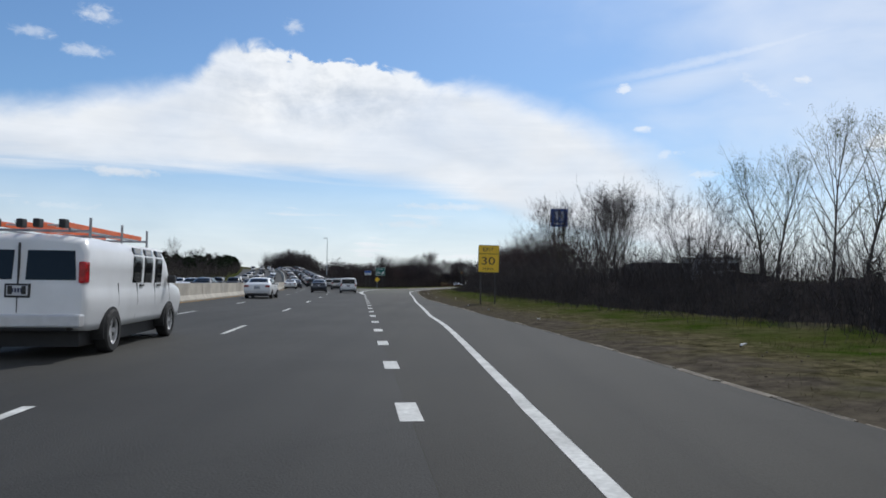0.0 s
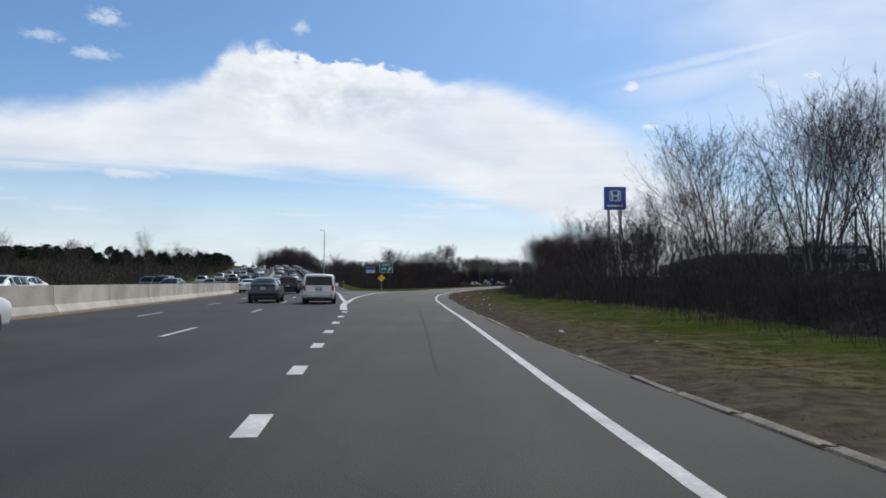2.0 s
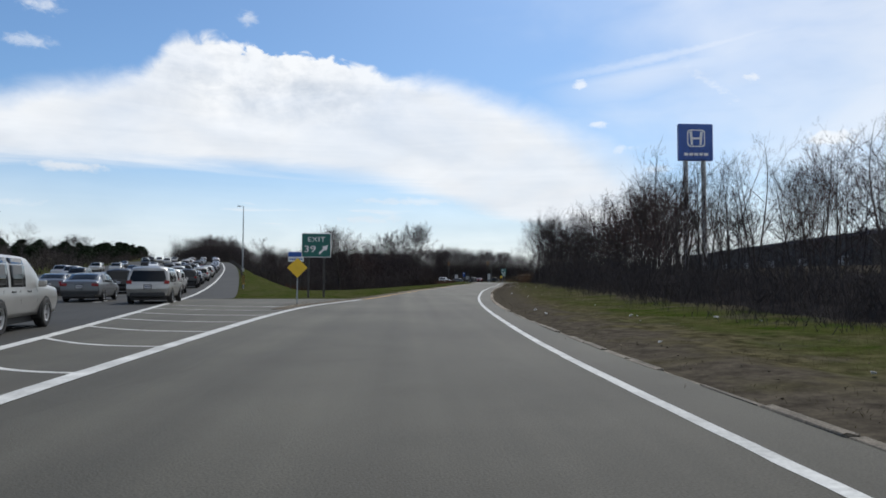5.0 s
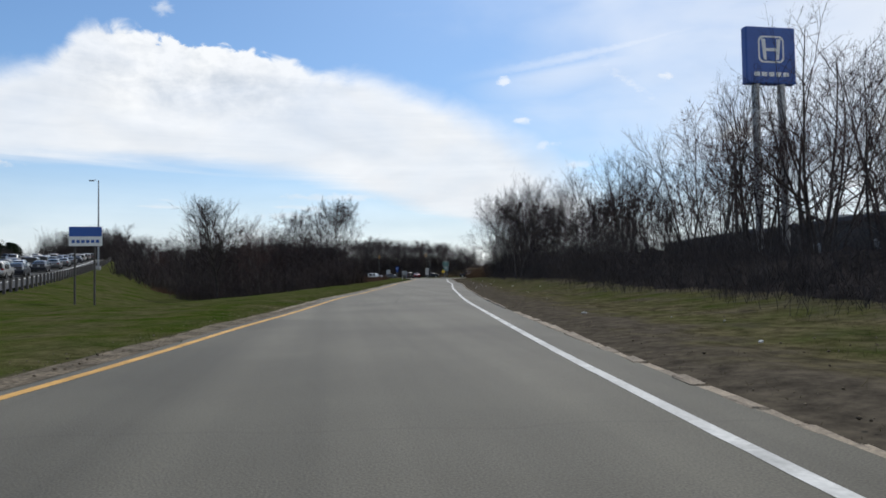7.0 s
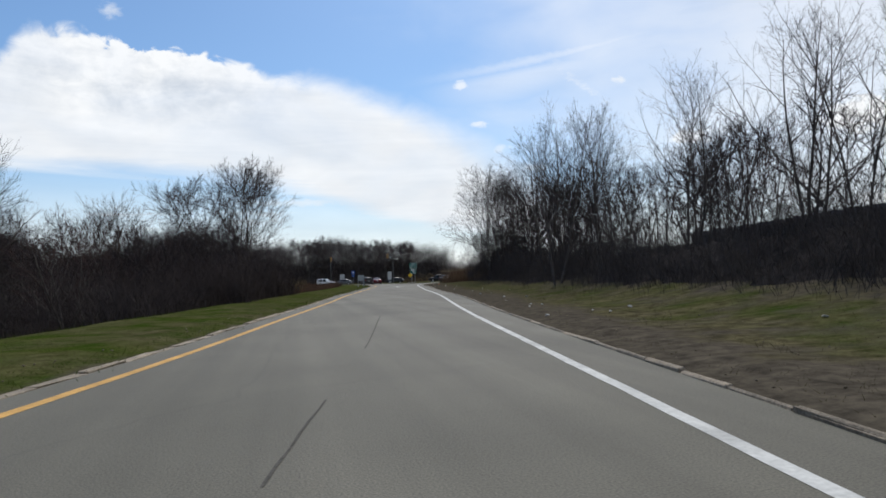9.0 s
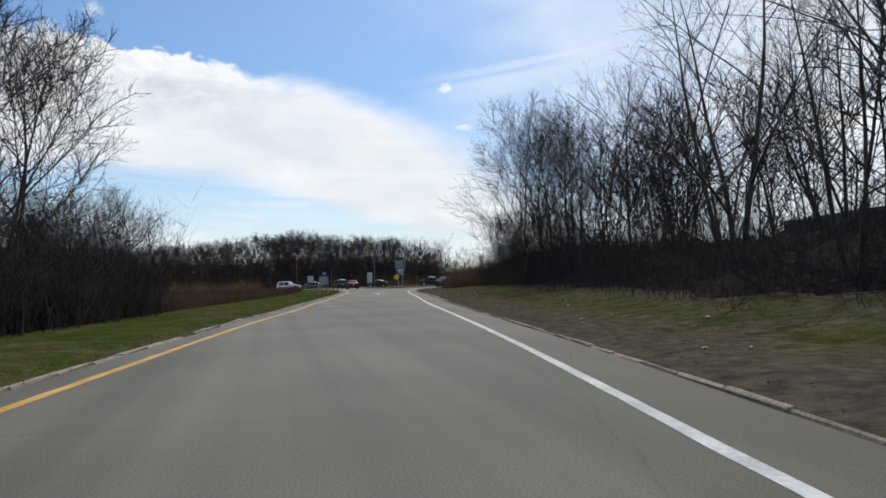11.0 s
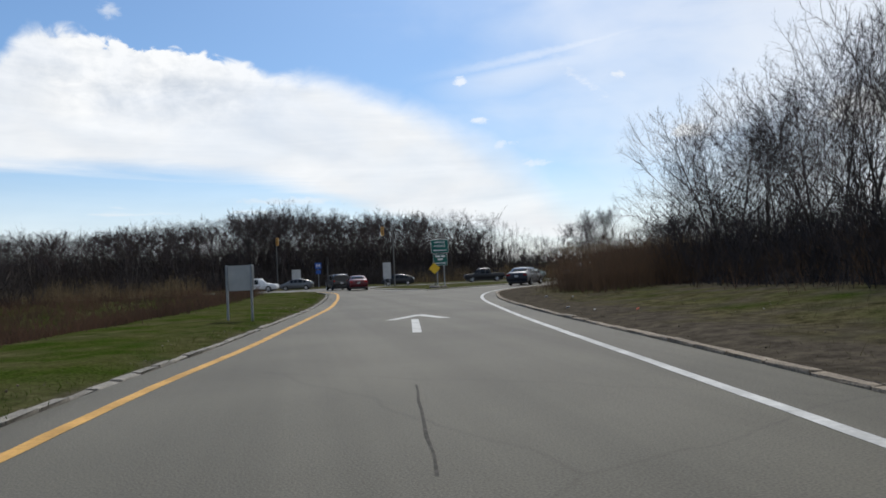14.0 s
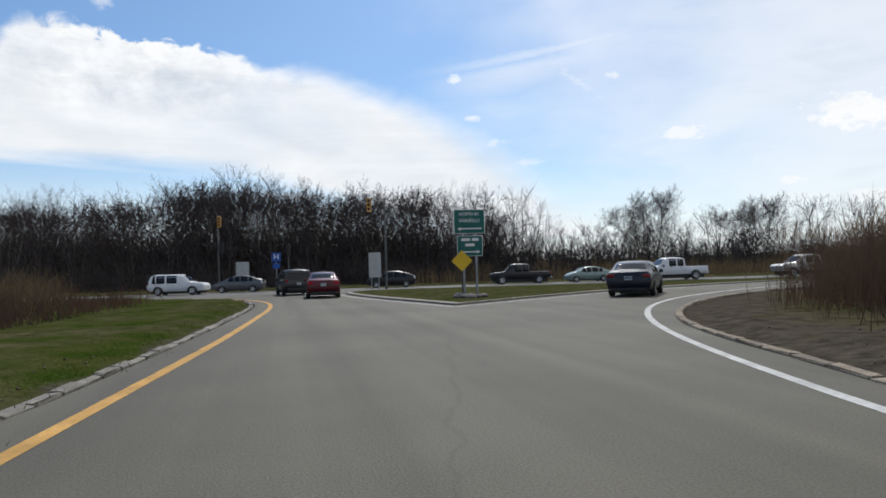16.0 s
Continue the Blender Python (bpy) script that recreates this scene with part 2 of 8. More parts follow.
def asphalt(name, base, light, tracks, lightened=None):
    """Worn asphalt: broad stains, long bands along the way, stone speckle."""
    mt = mat(name, base, rough=0.80, scale=0.22, color2=light, fine=0.32, fine_scale=55.0, bump=0.30, spec=0.28)
    nt = mt.node_tree
    N, L = nt.nodes, nt.links
    p = N["Principled BSDF"]
    src = p.inputs["Base Color"].links[0].from_socket
    tc = N.new("ShaderNodeTexCoord")
    mp = N.new("ShaderNodeMapping")
    mp.inputs["Rotation"].default_value, mp.inputs["Scale"].default_value = (0, 0, radians(tracks)), (1.3, 0.02, 1)
    L.new(tc.outputs["Object"], mp.inputs[0])
    n = N.new("ShaderNodeTexNoise")
    n.inputs["Scale"].default_value, n.inputs["Detail"].default_value = 1.0, 4
    L.new(mp.outputs[0], n.inputs[0])
    r = N.new("ShaderNodeMapRange")
    r.inputs[1].default_value, r.inputs[2].default_value, r.inputs[3].default_value, r.inputs[4].default_value = 0.3, 0.7, 0.82, 1.15
    L.new(n.outputs[0], r.inputs[0])
    vo = N.new("ShaderNodeTexVoronoi")
    vo.feature, vo.inputs["Scale"].default_value = "DISTANCE_TO_EDGE", 0.16
    nz = N.new("ShaderNodeTexNoise")
    nz.inputs["Scale"].default_value, nz.inputs["Detail"].default_value = 0.9, 6
    L.new(tc.outputs["Object"], nz.inputs[0])
    mx = N.new("ShaderNodeMix")
    mx.data_type, mx.inputs[0].default_value = "VECTOR", 0.35
    L.new(tc.outputs["Object"], mx.inputs[4]), L.new(nz.outputs["Color"], mx.inputs[5])
    L.new(mx.outputs[1], vo.inputs["Vector"])
    ck = N.new("ShaderNodeMapRange")
    ck.inputs[1].default_value, ck.inputs[2].default_value, ck.inputs[3].default_value, ck.inputs[4].default_value = 0.0, 0.004, 0.86, 1.0
    L.new(vo.outputs["Distance"], ck.inputs[0])
    mu = N.new("ShaderNodeMath")
    mu.operation = "MULTIPLY"
    L.new(r.outputs[0], mu.inputs[0]), L.new(ck.outputs[0], mu.inputs[1])
    v = N.new("ShaderNodeVectorMath")
    v.operation = "SCALE"
    L.new(src, v.inputs[0]), L.new(mu.outputs[0], v.inputs["Scale"]), L.new(v.outputs[0], p.inputs["Base Color"])
    if lightened:
        # base colour lightens along the ramp, standing in for growing windscreen glare
        sp = N.new("ShaderNodeSeparateXYZ")
        L.new(tc.outputs["Object"], sp.inputs[0])
        ad = N.new("ShaderNodeMath")
        ad.operation, ad.inputs[2].default_value = "MULTIPLY_ADD", 0.0
        ad.inputs[1].default_value = 30.0
        L.new(nz.outputs[0], ad.inputs[0]), L.new(sp.outputs[1], ad.inputs[2])
        gr = N.new("ShaderNodeMapRange")
        gr.interpolation_type = "SMOOTHSTEP"
        gr.inputs[1].default_value, gr.inputs[2].default_value, gr.inputs[3].default_value, gr.inputs[4].default_value = lightened
        L.new(ad.outputs[0], gr.inputs[0])
        v2 = N.new("ShaderNodeVectorMath")
        v2.operation = "SCALE"
        L.new(v.outputs[0], v2.inputs[0]), L.new(gr.outputs[0], v2.inputs["Scale"]), L.new(v2.outputs[0], p.inputs["Base Color"])
    return mt


def ground_material():
    """Spring turf, straw and bare soil; the soil follows the attribute 'dirt'."""
    mt = mat("turf", (0.026, 0.044, 0.007), rough=1.0, scale=0.9, color2=(0.052, 0.058, 0.016), fine=0.55, fine_scale=22.0, bump=0.12, spec=0.0)
    nt = mt.node_tree
    N, L = nt.nodes, nt.links
    p = N["Principled BSDF"]
    src = p.inputs["Base Color"].links[0].from_socket
    tc = N.new("ShaderNodeTexCoord")
    at = N.new("ShaderNodeAttribute")
    at.attribute_name = "dirt"
    n = N.new("ShaderNodeTexNoise")
    n.inputs["Scale"].default_value, n.inputs["Detail"].default_value = 0.7, 8
    L.new(tc.outputs["Object"], n.inputs[0])
    a = N.new("ShaderNodeMath")
    a.operation = "ADD"
    L.new(at.outputs["Fac"], a.inputs[0]), L.new(n.outputs[0], a.inputs[1])
    r = N.new("ShaderNodeMapRange")
    r.inputs[1].default_value, r.inputs[2].default_value = 0.80, 1.10
    L.new(a.outputs[0], r.inputs[0])
    soil = N.new("ShaderNodeMix")
    soil.data_type = "RGBA"
    soil.inputs[6].default_value, soil.inputs[7].default_value = (0.040, 0.035, 0.028, 1), (0.105, 0.090, 0.068, 1)
    n3 = N.new("ShaderNodeTexNoise")
    n3.inputs["Scale"].default_value, n3.inputs["Detail"].default_value = 2.6, 9
    n3.inputs["Roughness"].default_value = 0.72
    c3 = N.new("ShaderNodeMapRange")
    c3.inputs[1].default_value, c3.inputs[2].default_value = 0.36, 0.66
    L.new(tc.outputs["Object"], n3.inputs[0]), L.new(n3.outputs[0], c3.inputs[0]), L.new(c3.outputs[0], soil.inputs[0])
    # dead grass, matted and streaky, over the turf where the attribute 'dry' says so
    ad = N.new("ShaderNodeAttribute")
    ad.attribute_name = "dry"
    n4 = N.new("ShaderNodeTexNoise")
    n4.inputs["Scale"].default_value, n4.inputs["Detail"].default_value = 0.45, 7
    L.new(tc.outputs["Object"], n4.inputs[0])
    a2 = N.new("ShaderNodeMath")
    a2.operation = "ADD"
    L.new(ad.outputs["Fac"], a2.inputs[0]), L.new(n4.outputs[0], a2.inputs[1])
    r2 = N.new("ShaderNodeMapRange")
    r2.inputs[1].default_value, r2.inputs[2].default_value = 0.72, 1.12
    L.new(a2.outputs[0], r2.inputs[0])
    n5 = N.new("ShaderNodeTexNoise")
    n5.inputs["Scale"].default_value, n5.inputs["Detail"].default_value, n5.inputs["Roughness"].default_value = 2.4, 9, 0.72
    L.new(tc.outputs["Object"], n5.inputs[0])
    c5 = N.new("ShaderNodeMapRange")
    c5.inputs[1].default_value, c5.inputs[2].default_value = 0.36, 0.62
    L.new(n5.outputs[0], c5.inputs[0])
    straw = N.new("ShaderNodeMix")
    straw.data_type = "RGBA"
    straw.inputs[6].default_value, straw.inputs[7].default_value = (0.022, 0.021, 0.011, 1), (0.112, 0.098, 0.054, 1)
    L.new(c5.outputs[0], straw.inputs[0])
    md = N.new("ShaderNodeMix")
    md.data_type = "RGBA"
    L.new(r2.outputs[0], md.inputs[0]), L.new(src, md.inputs[6]), L.new(straw.outputs[2], md.inputs[7])
    src = md.outputs[2]
    mx = N.new("ShaderNodeMix")
    mx.data_type = "RGBA"
    L.new(r.outputs[0], mx.inputs[0]), L.new(src, mx.inputs[6]), L.new(soil.outputs[2], mx.inputs[7])
    L.new(mx.outputs[2], p.inputs["Base Color"])
    return mt


M_HWY = asphalt("asphalt_highway", (0.0235, 0.0228, 0.0200), (0.0350, 0.0340, 0.0300), -8)
# last tuple: y range and tone scale of the glare put into the colour
M_RAMP = asphalt("asphalt_ramp", (0.092, 0.086, 0.067), (0.123, 0.115, 0.090), -10, (25.0, 190.0, 0.24, 1.0))
M_STREET = asphalt("asphalt_street", (0.10, 0.10, 0.096), (0.13, 0.13, 0.122), 80)
M_TURF = ground_material()
M_WHITE_LINE = mat("road_paint_white", (0.60, 0.60, 0.57), rough=0.85, var=0.30, scale=1.6, fine=0.14, fine_scale=18, spec=0.15)
M_YELLOW_LINE = mat("road_paint_yellow", (0.60, 0.35, 0.105), rough=0.8, var=0.3, scale=1.6, fine=0.14, fine_scale=18, spec=0.15)
M_TAR = mat("tar_seam", (0.092, 0.088, 0.078), rough=0.95, fine=0.2, fine_scale=20, spec=0.05)
M_SLAB = mat("kerb_slab_tan", (0.29, 0.24, 0.175), rough=0.95, var=0.4, scale=2.5, fine=0.3, fine_scale=30, bump=0.5, per_object=0.22)
M_GRANITE = mat("kerb_granite", (0.23, 0.212, 0.175), rough=0.85, var=0.4, scale=3.0, fine=0.3, fine_scale=40, bump=0.4, per_object=0.25)
M_SLATE = mat("kerb_bitumen", (0.20, 0.172, 0.13), rough=0.95, var=0.5, scale=2.0, fine=0.3, fine_scale=30, bump=0.5, per_object=0.2)
M_CONCRETE = mat("concrete", (0.46, 0.43, 0.37), rough=0.85, var=0.3, scale=0.8, fine=0.15, fine_scale=30, bump=0.2, per_object=0.12)
M_STEEL = mat("galvanised_steel", (0.36, 0.38, 0.40), rough=0.5, metal=0.7, var=0.25, scale=3.0, fine=0.1)
# weathered timber, darkened further: the shaded near side is put into the colour
M_POST = mat("weathered_shaded_post", (0.065, 0.060, 0.056), rough=0.75, var=0.3, scale=3.0, fine=0.2, fine_scale=60)
M_BARK = mat("bark_grey", (0.092, 0.080, 0.074), rough=0.95, var=0.5, scale=1.5, fine=0.35, fine_scale=12, spec=0.1, per_object=0.25)
M_TWIG = mat("twigs_brown", (0.058, 0.048, 0.049), rough=0.95, var=0.4, scale=0.6, spec=0.1, per_object=0.3)
M_BUD = mat("buds_red_brown", (0.088, 0.056, 0.052), rough=0.9, var=0.4, scale=0.6, spec=0.1)
M_LEAF = mat("young_leaf", (0.13, 0.15, 0.045), rough=0.8, var=0.4, scale=1.2, spec=0.2)
M_BRUSH = mat("brush_dark", (0.052, 0.046, 0.046), rough=0.95, var=0.5, scale=0.35, spec=0.02, color2=(0.080, 0.068, 0.062))
M_BRUSH_WARM = mat("brush_brown", (0.080, 0.064, 0.060), rough=0.95, var=0.5, scale=0.35, spec=0.02, color2=(0.048, 0.041, 0.042))
# far darker than the brush: shade deep among the stems is put into this colour
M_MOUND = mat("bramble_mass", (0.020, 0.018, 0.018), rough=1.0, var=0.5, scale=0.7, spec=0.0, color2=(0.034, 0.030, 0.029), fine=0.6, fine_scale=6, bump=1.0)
M_BRUSH_RED = mat("brush_russet", (0.125, 0.082, 0.054), rough=0.95, var=0.5, scale=0.3, spec=0.03, color2=(0.070, 0.052, 0.038), leaf=0.35)
M_REED = mat("reed_straw", (0.185, 0.140, 0.082), rough=0.9, var=0.4, scale=0.8, spec=0.05, leaf=0.3)
M_PLUME = mat("reed_plume", (0.24, 0.19, 0.135), rough=0.95, var=0.4, scale=0.8, spec=0.05, leaf=0.4)
M_MEADOW = mat("meadow_russet", (0.115, 0.068, 0.048), rough=1.0, var=0.5, scale=0.25, spec=0.0, leaf=0.3, color2=(0.052, 0.038, 0.030))
M_STRAW = mat("dead_grass", (0.085, 0.074, 0.042), rough=1.0, var=0.5, scale=0.6, spec=0.0, leaf=0.45)
M_BLADE = mat("grass_blades", (0.030, 0.058, 0.007), rough=1.0, var=0.5, scale=0.5, spec=0.0, color2=(0.058, 0.066, 0.015), leaf=0.45)
M_NEEDLE = mat("conifer_needles", (0.022, 0.036, 0.018), rough=0.95, var=0.4, scale=0.4, spec=0.1)
M_GREEN = mat("sign_green", (0.010, 0.125, 0.105), rough=0.45, var=0.2, scale=1.5)
M_SIGNWHITE = mat("sign_white", (0.78, 0.79, 0.78), rough=0.5, var=0.1, scale=2)
M_SIGNYELLOW = mat("sign_yellow", (0.80, 0.50, 0.02), rough=0.5, var=0.12, scale=2)
M_SIGNBLACK = mat("sign_black", (0.02, 0.02, 0.02), rough=0.5)
M_OLDYELLOW = mat("faded_sign_yellow", (0.42, 0.27, 0.03), rough=0.7, var=0.3, scale=4)
M_SIGNBLUE = mat("sign_blue", (0.016, 0.085, 0.36), rough=0.4, var=0.15, scale=0.8)
M_SIGNBACK = mat("sign_back_aluminium", (0.48, 0.48, 0.47), rough=0.55, metal=0.3, var=0.2, scale=2.0)
M_ORANGE = mat("orange_fibreglass", (0.70, 0.13, 0.03), rough=0.45, var=0.2)
M_TYRE = mat("tyre_rubber", (0.022, 0.022, 0.022), rough=0.85, fine=0.2, fine_scale=60)
M_RIM = mat("alloy_rim", (0.60, 0.60, 0.61), rough=0.35, metal=0.35, var=0.1)
M_GLASS = mat("tinted_glass", (0.010, 0.012, 0.014), rough=0.06, var=0.1, spec=0.3)
M_TRIM = mat("black_trim", (0.020, 0.020, 0.021), rough=0.55)
M_TAIL = mat("tail_lens_red", (0.24, 0.008, 0.010), rough=0.2, var=0.3, scale=6, spec=0.6)
M_BRAKE = mat("brake_lamp_lit", (0.34, 0.006, 0.010), rough=0.2, var=0.6, scale=9, emit=0.12)
M_CLEAR = mat("lamp_lens_clear", (0.62, 0.62, 0.63), rough=0.15, var=0.2, scale=5)
M_PLATE = mat("number_plate", (0.55, 0.56, 0.58), rough=0.5, var=0.1)
M_INK = mat("plate_ink", (0.05, 0.06, 0.12), rough=0.6)
M_GRAVEL = mat("shoulder_gravel", (0.17, 0.142, 0.105), rough=1.0, var=0.5, scale=1.6, fine=0.5, fine_scale=14, bump=0.6, spec=0.05, color2=(0.075, 0.064, 0.048))
M_LITTER = mat("litter_white", (0.52, 0.52, 0.50), rough=0.8, var=0.2)
M_LITTER_RED = mat("litter_orange", (0.62, 0.12, 0.05), rough=0.8, var=0.2)
M_CLOD = mat("soil_clods", (0.19, 0.16, 0.12), rough=1.0, scale=5.0, color2=(0.060, 0.050, 0.037), spec=0.0)
M_ROCK = mat("rock", (0.22, 0.20, 0.18), rough=0.95, var=0.4, scale=2.0, fine=0.3, fine_scale=20, bump=0.5)
M_WALL = mat("brown_cladding", (0.085, 0.078, 0.072), rough=0.9, var=0.25, scale=0.3, fine=0.15, fine_scale=3)
M_PALEWALL = mat("pale_render", (0.55, 0.55, 0.54), rough=0.9, var=0.15, scale=0.3)
M_ROOF = mat("flat_roof", (0.10, 0.10, 0.11), rough=0.9, var=0.2, scale=0.3)
M_SIGNALPOLE = mat("dull_pole", (0.11, 0.11, 0.105), rough=0.7, var=0.3, scale=2.0)
M_SIGNAL = mat("signal_yellow", (0.42, 0.20, 0.015), rough=0.6, var=0.2)
M_LENS = mat("signal_lens", (0.03, 0.012, 0.010), rough=0.3)


def paint(name, color, metal=0.0):
    return mat(name, color, rough=0.34, metal=metal, var=0.12, scale=1.2, coat=0.25, fine=0.03, spec=0.35)


P_WHITE = paint("paint_white", (0.72, 0.73, 0.74))
P_DARKBLUE = paint("paint_slate_blue", (0.055, 0.062, 0.078), 0.45)
P_BLACK = paint("paint_black", (0.012, 0.012, 0.014))
P_NAVY = paint("paint_navy", (0.012, 0.014, 0.024))
P_SILVER = paint("paint_silver", (0.42, 0.41, 0.39), 0.6)
P_GREY = paint("paint_grey", (0.14, 0.145, 0.15), 0.5)
P_RED = paint("paint_red", (0.095, 0.009, 0.015), 0.2)
P_TEAL = paint("paint_pale_green", (0.25, 0.32, 0.30), 0.4)


# ---------------------------------------------------------------- helpers for meshes
def mesh(name, verts, faces, *mats, index=None, smooth=False):
    me = bpy.data.meshes.new(name)
    me.from_pydata([tuple(v) for v in verts], [], [tuple(f) for f in faces])
    for mm in mats:
        me.materials.append(mm)
    if index is not None:
        me.polygons.foreach_set("material_index", list(index))
    if smooth:
        me.polygons.foreach_set("use_smooth", [True] * len(me.polygons))
    me.update()
    return me


def part(name, data, material=None, parent=None, label="", m=None):
    """Links a bmesh or mesh as ONE object under a thing or a part."""
    if isinstance(data, bmesh.types.BMesh):
        me = bpy.data.meshes.new(name)
        bmesh.ops.recalc_face_normals(data, faces=data.faces)
        data.to_mesh(me)
        data.free()
    else:
        me = data
    if material is not None and not me.materials:
        me.materials.append(material)
    ob = new(name, me)
    if parent is not None:
        ob.parent = parent
    if m is not None:
        ob.matrix_basis = m
    if label:
        ob["label"] = label
    return ob


def thing(name, m, label, category, group="", kind=""):
    ob = new(name)
    ob.empty_display_size = 0.2
    ob.matrix_basis = m
    return tagged(ob, label, category, group, kind)


def box(bm, x0, y0, z0, x1, y1, z1, bevel=0.0):
    r = bmesh.ops.create_cube(bm, size=1.0)
    for v in r["verts"]:
        v.co = Vector(((x0 + x1) / 2 + v.co.x * (x1 - x0), (y0 + y1) / 2 + v.co.y * (y1 - y0), (z0 + z1) / 2 + v.co.z * (z1 - z0)))
    if bevel:
        es = list({e for v in r["verts"] for e in v.link_edges})
        bmesh.ops.bevel(bm, geom=es, offset=bevel, segments=2, affect="EDGES", profile=0.6)
    return bm


def boxm(*a, bevel=0.0):
    return box(bmesh.new(), *a, bevel=bevel)


def tube(bm, pts, radii, sides=8, caps=True):
    """A tapered round bar through points."""
    rings = []
    pts = [Vector(p) for p in pts]
    for i, p in enumerate(pts):
        d = (pts[min(i + 1, len(pts) - 1)] - pts[max(i - 1, 0)]).normalized()
        a = d.orthogonal().normalized()
        b = d.cross(a)
        r = radii[i] if not isinstance(radii, (int, float)) else radii
        rings.append([bm.verts.new(p + (a * math.cos(2 * math.pi * k / sides) + b * math.sin(2 * math.pi * k / sides)) * r) for k in range(sides)])
    for r0, r1 in zip(rings, rings[1:]):
        for k in range(sides):
            bm.faces.new((r0[k], r0[(k + 1) % sides], r1[(k + 1) % sides], r1[k]))
    if caps:
        bm.faces.new(rings[0][::-1])
        bm.faces.new(rings[-1])
    return bm


def tubem(pts, radii, sides=8):
    return tube(bmesh.new(), pts, radii, sides)


def plate(outline, depth):
    """A flat plate in the xz plane, facing -y, from an outline of (x, z)."""
    bm = bmesh.new()
    f = bm.faces.new([bm.verts.new((x, 0, z)) for x, z in outline])
    r = bmesh.ops.extrude_face_region(bm, geom=[f])
    for v in (g for g in r["geom"] if isinstance(g, bmesh.types.BMVert)):
        v.co.y += depth
    return bm


def round_rect(x0, z0, x1, z1, r, n=4):
    pts = []
    for cx, cz, a in ((x1 - r, z1 - r, 0), (x0 + r, z1 - r, 90), (x0 + r, z0 + r, 180), (x1 - r, z0 + r, 270)):
        for k in range(n + 1):
            t = radians(a + 90 * k / n)
            pts.append((cx + r * math.cos(t), cz + r * math.sin(t)))
    return pts


def text(name, body, size, x, z, y, material, parent, width=None):
    """Raised lettering that faces -y, centred at x, z."""
    c = bpy.data.curves.new(name, "FONT")
    c.body, c.size, c.align_x, c.align_y, c.extrude = body, size, "CENTER", "CENTER", 0.002
    tmp = new(name, c)
    bpy.context.view_layer.update()
    me = bpy.data.meshes.new_from_object(tmp)
    w0 = tmp.dimensions.x
    bpy.data.objects.remove(tmp)
    me.materials.clear()
    me.materials.append(material)
    ob = part(name, me, None, parent)
    ob.matrix_basis = pose(x, y, z, 90, 0, 0) @ Matrix.Diagonal(((width / w0) if width else 1, 1, 1, 1))
    return ob


# ---------------------------------------------------------------- lines of the plan (x, y)
def smooth_line(pts, step=1.0):
    """A smooth curve through plan points, cut into even steps."""
    P = [Vector((*p, 0)) for p in pts]
    P = [P[0] * 2 - P[1]] + P + [P[-1] * 2 - P[-2]]
    out = []
    for i in range(1, len(P) - 2):
        p0, p1, p2, p3 = P[i - 1:i + 3]
        n = max(2, int((p2 - p1).length / 0.25))
        a, b, c = (p1 - p0).length ** 0.5 + 1e-6, (p2 - p1).length ** 0.5 + 1e-6, (p3 - p2).length ** 0.5 + 1e-6
        m1 = (p2 - p1) + b * ((p1 - p0) / a - (p2 - p0) / (a + b))
        m2 = (p2 - p1) + b * ((p3 - p2) / c - (p3 - p1) / (b + c))
        for k in range(n):
            t = k / n
            out.append(p1 * (2 * t ** 3 - 3 * t ** 2 + 1) + m1 * (t ** 3 - 2 * t ** 2 + t) + p2 * (3 * t ** 2 - 2 * t ** 3) + m2 * (t ** 3 - t ** 2))
    out.append(P[-2])
    xy = np.array([(p.x, p.y) for p in out])
    for _ in range(3):
        k = np.pad(xy, ((4, 4), (0, 0)), mode="edge")
        ends = xy[[0, -1]].copy()
        xy = sum(k[i:i + len(xy)] for i in range(9)) / 9
        xy[0], xy[-1] = ends
    s = np.concatenate([[0], np.cumsum(np.hypot(*np.diff(xy, axis=0).T))])
    q = np.arange(0, s[-1], step)
    q = np.append(q, s[-1])
    return np.stack([np.interp(q, s, xy[:, 0]), np.interp(q, s, xy[:, 1])], 1)


def offset(xy, d):
    """The line moved by d metres to its right."""
    t = np.gradient(xy, axis=0)
    t /= np.hypot(*t.T)[:, None] + 1e-9
    d = np.broadcast_to(d, (len(xy),))
    return xy + np.stack([t[:, 1], -t[:, 0]], 1) * d[:, None]


def cut(xy, y0, y1):
    return xy[(xy[:, 1] >= y0) & (xy[:, 1] <= y1)]


def rise(y):
    """The main road climbs beyond the exit."""
    t = np.clip((np.asarray(y, float) - 125) / 260, 0, 1)
    return 7.5 * t * t * (3 - 2 * t)


KERB_R = smooth_line([(9.4, -45), (4.4, 0), (3.55, 7), (3.1, 12), (2.5, 19), (1.45, 25.5), (0.8, 33), (-0.2, 39), (-0.9, 45.3), (-1.5, 50), (-2.05, 56), (-2.45, 63), (-2.85, 69),
                      (-3.4, 80), (-3.95, 92), (-4.0, 104), (-3.65, 115), (-3.3, 121), (-2.85, 126.5), (-2.3, 131.3), (-1.6, 137), (0.2, 150.8), (0.95, 155.5), (1.7, 160.5),
                      (4.5, 178), (6.9, 191.2), (7.95, 197.4), (9.1, 205.5), (10.35, 213.5), (11.2, 219), (12.0, 224.3), (13.5, 231.5), (14.2, 236), (14.95, 241.5), (15.6, 246.5), (16.6, 253),
                      (17.4, 257), (18.7, 261.5), (19.7, 265), (20.9, 268), (22.9, 271.2), (26.7, 275.3), (32.5, 279.3), (42, 283.6), (58, 287.5), (80, 289)])
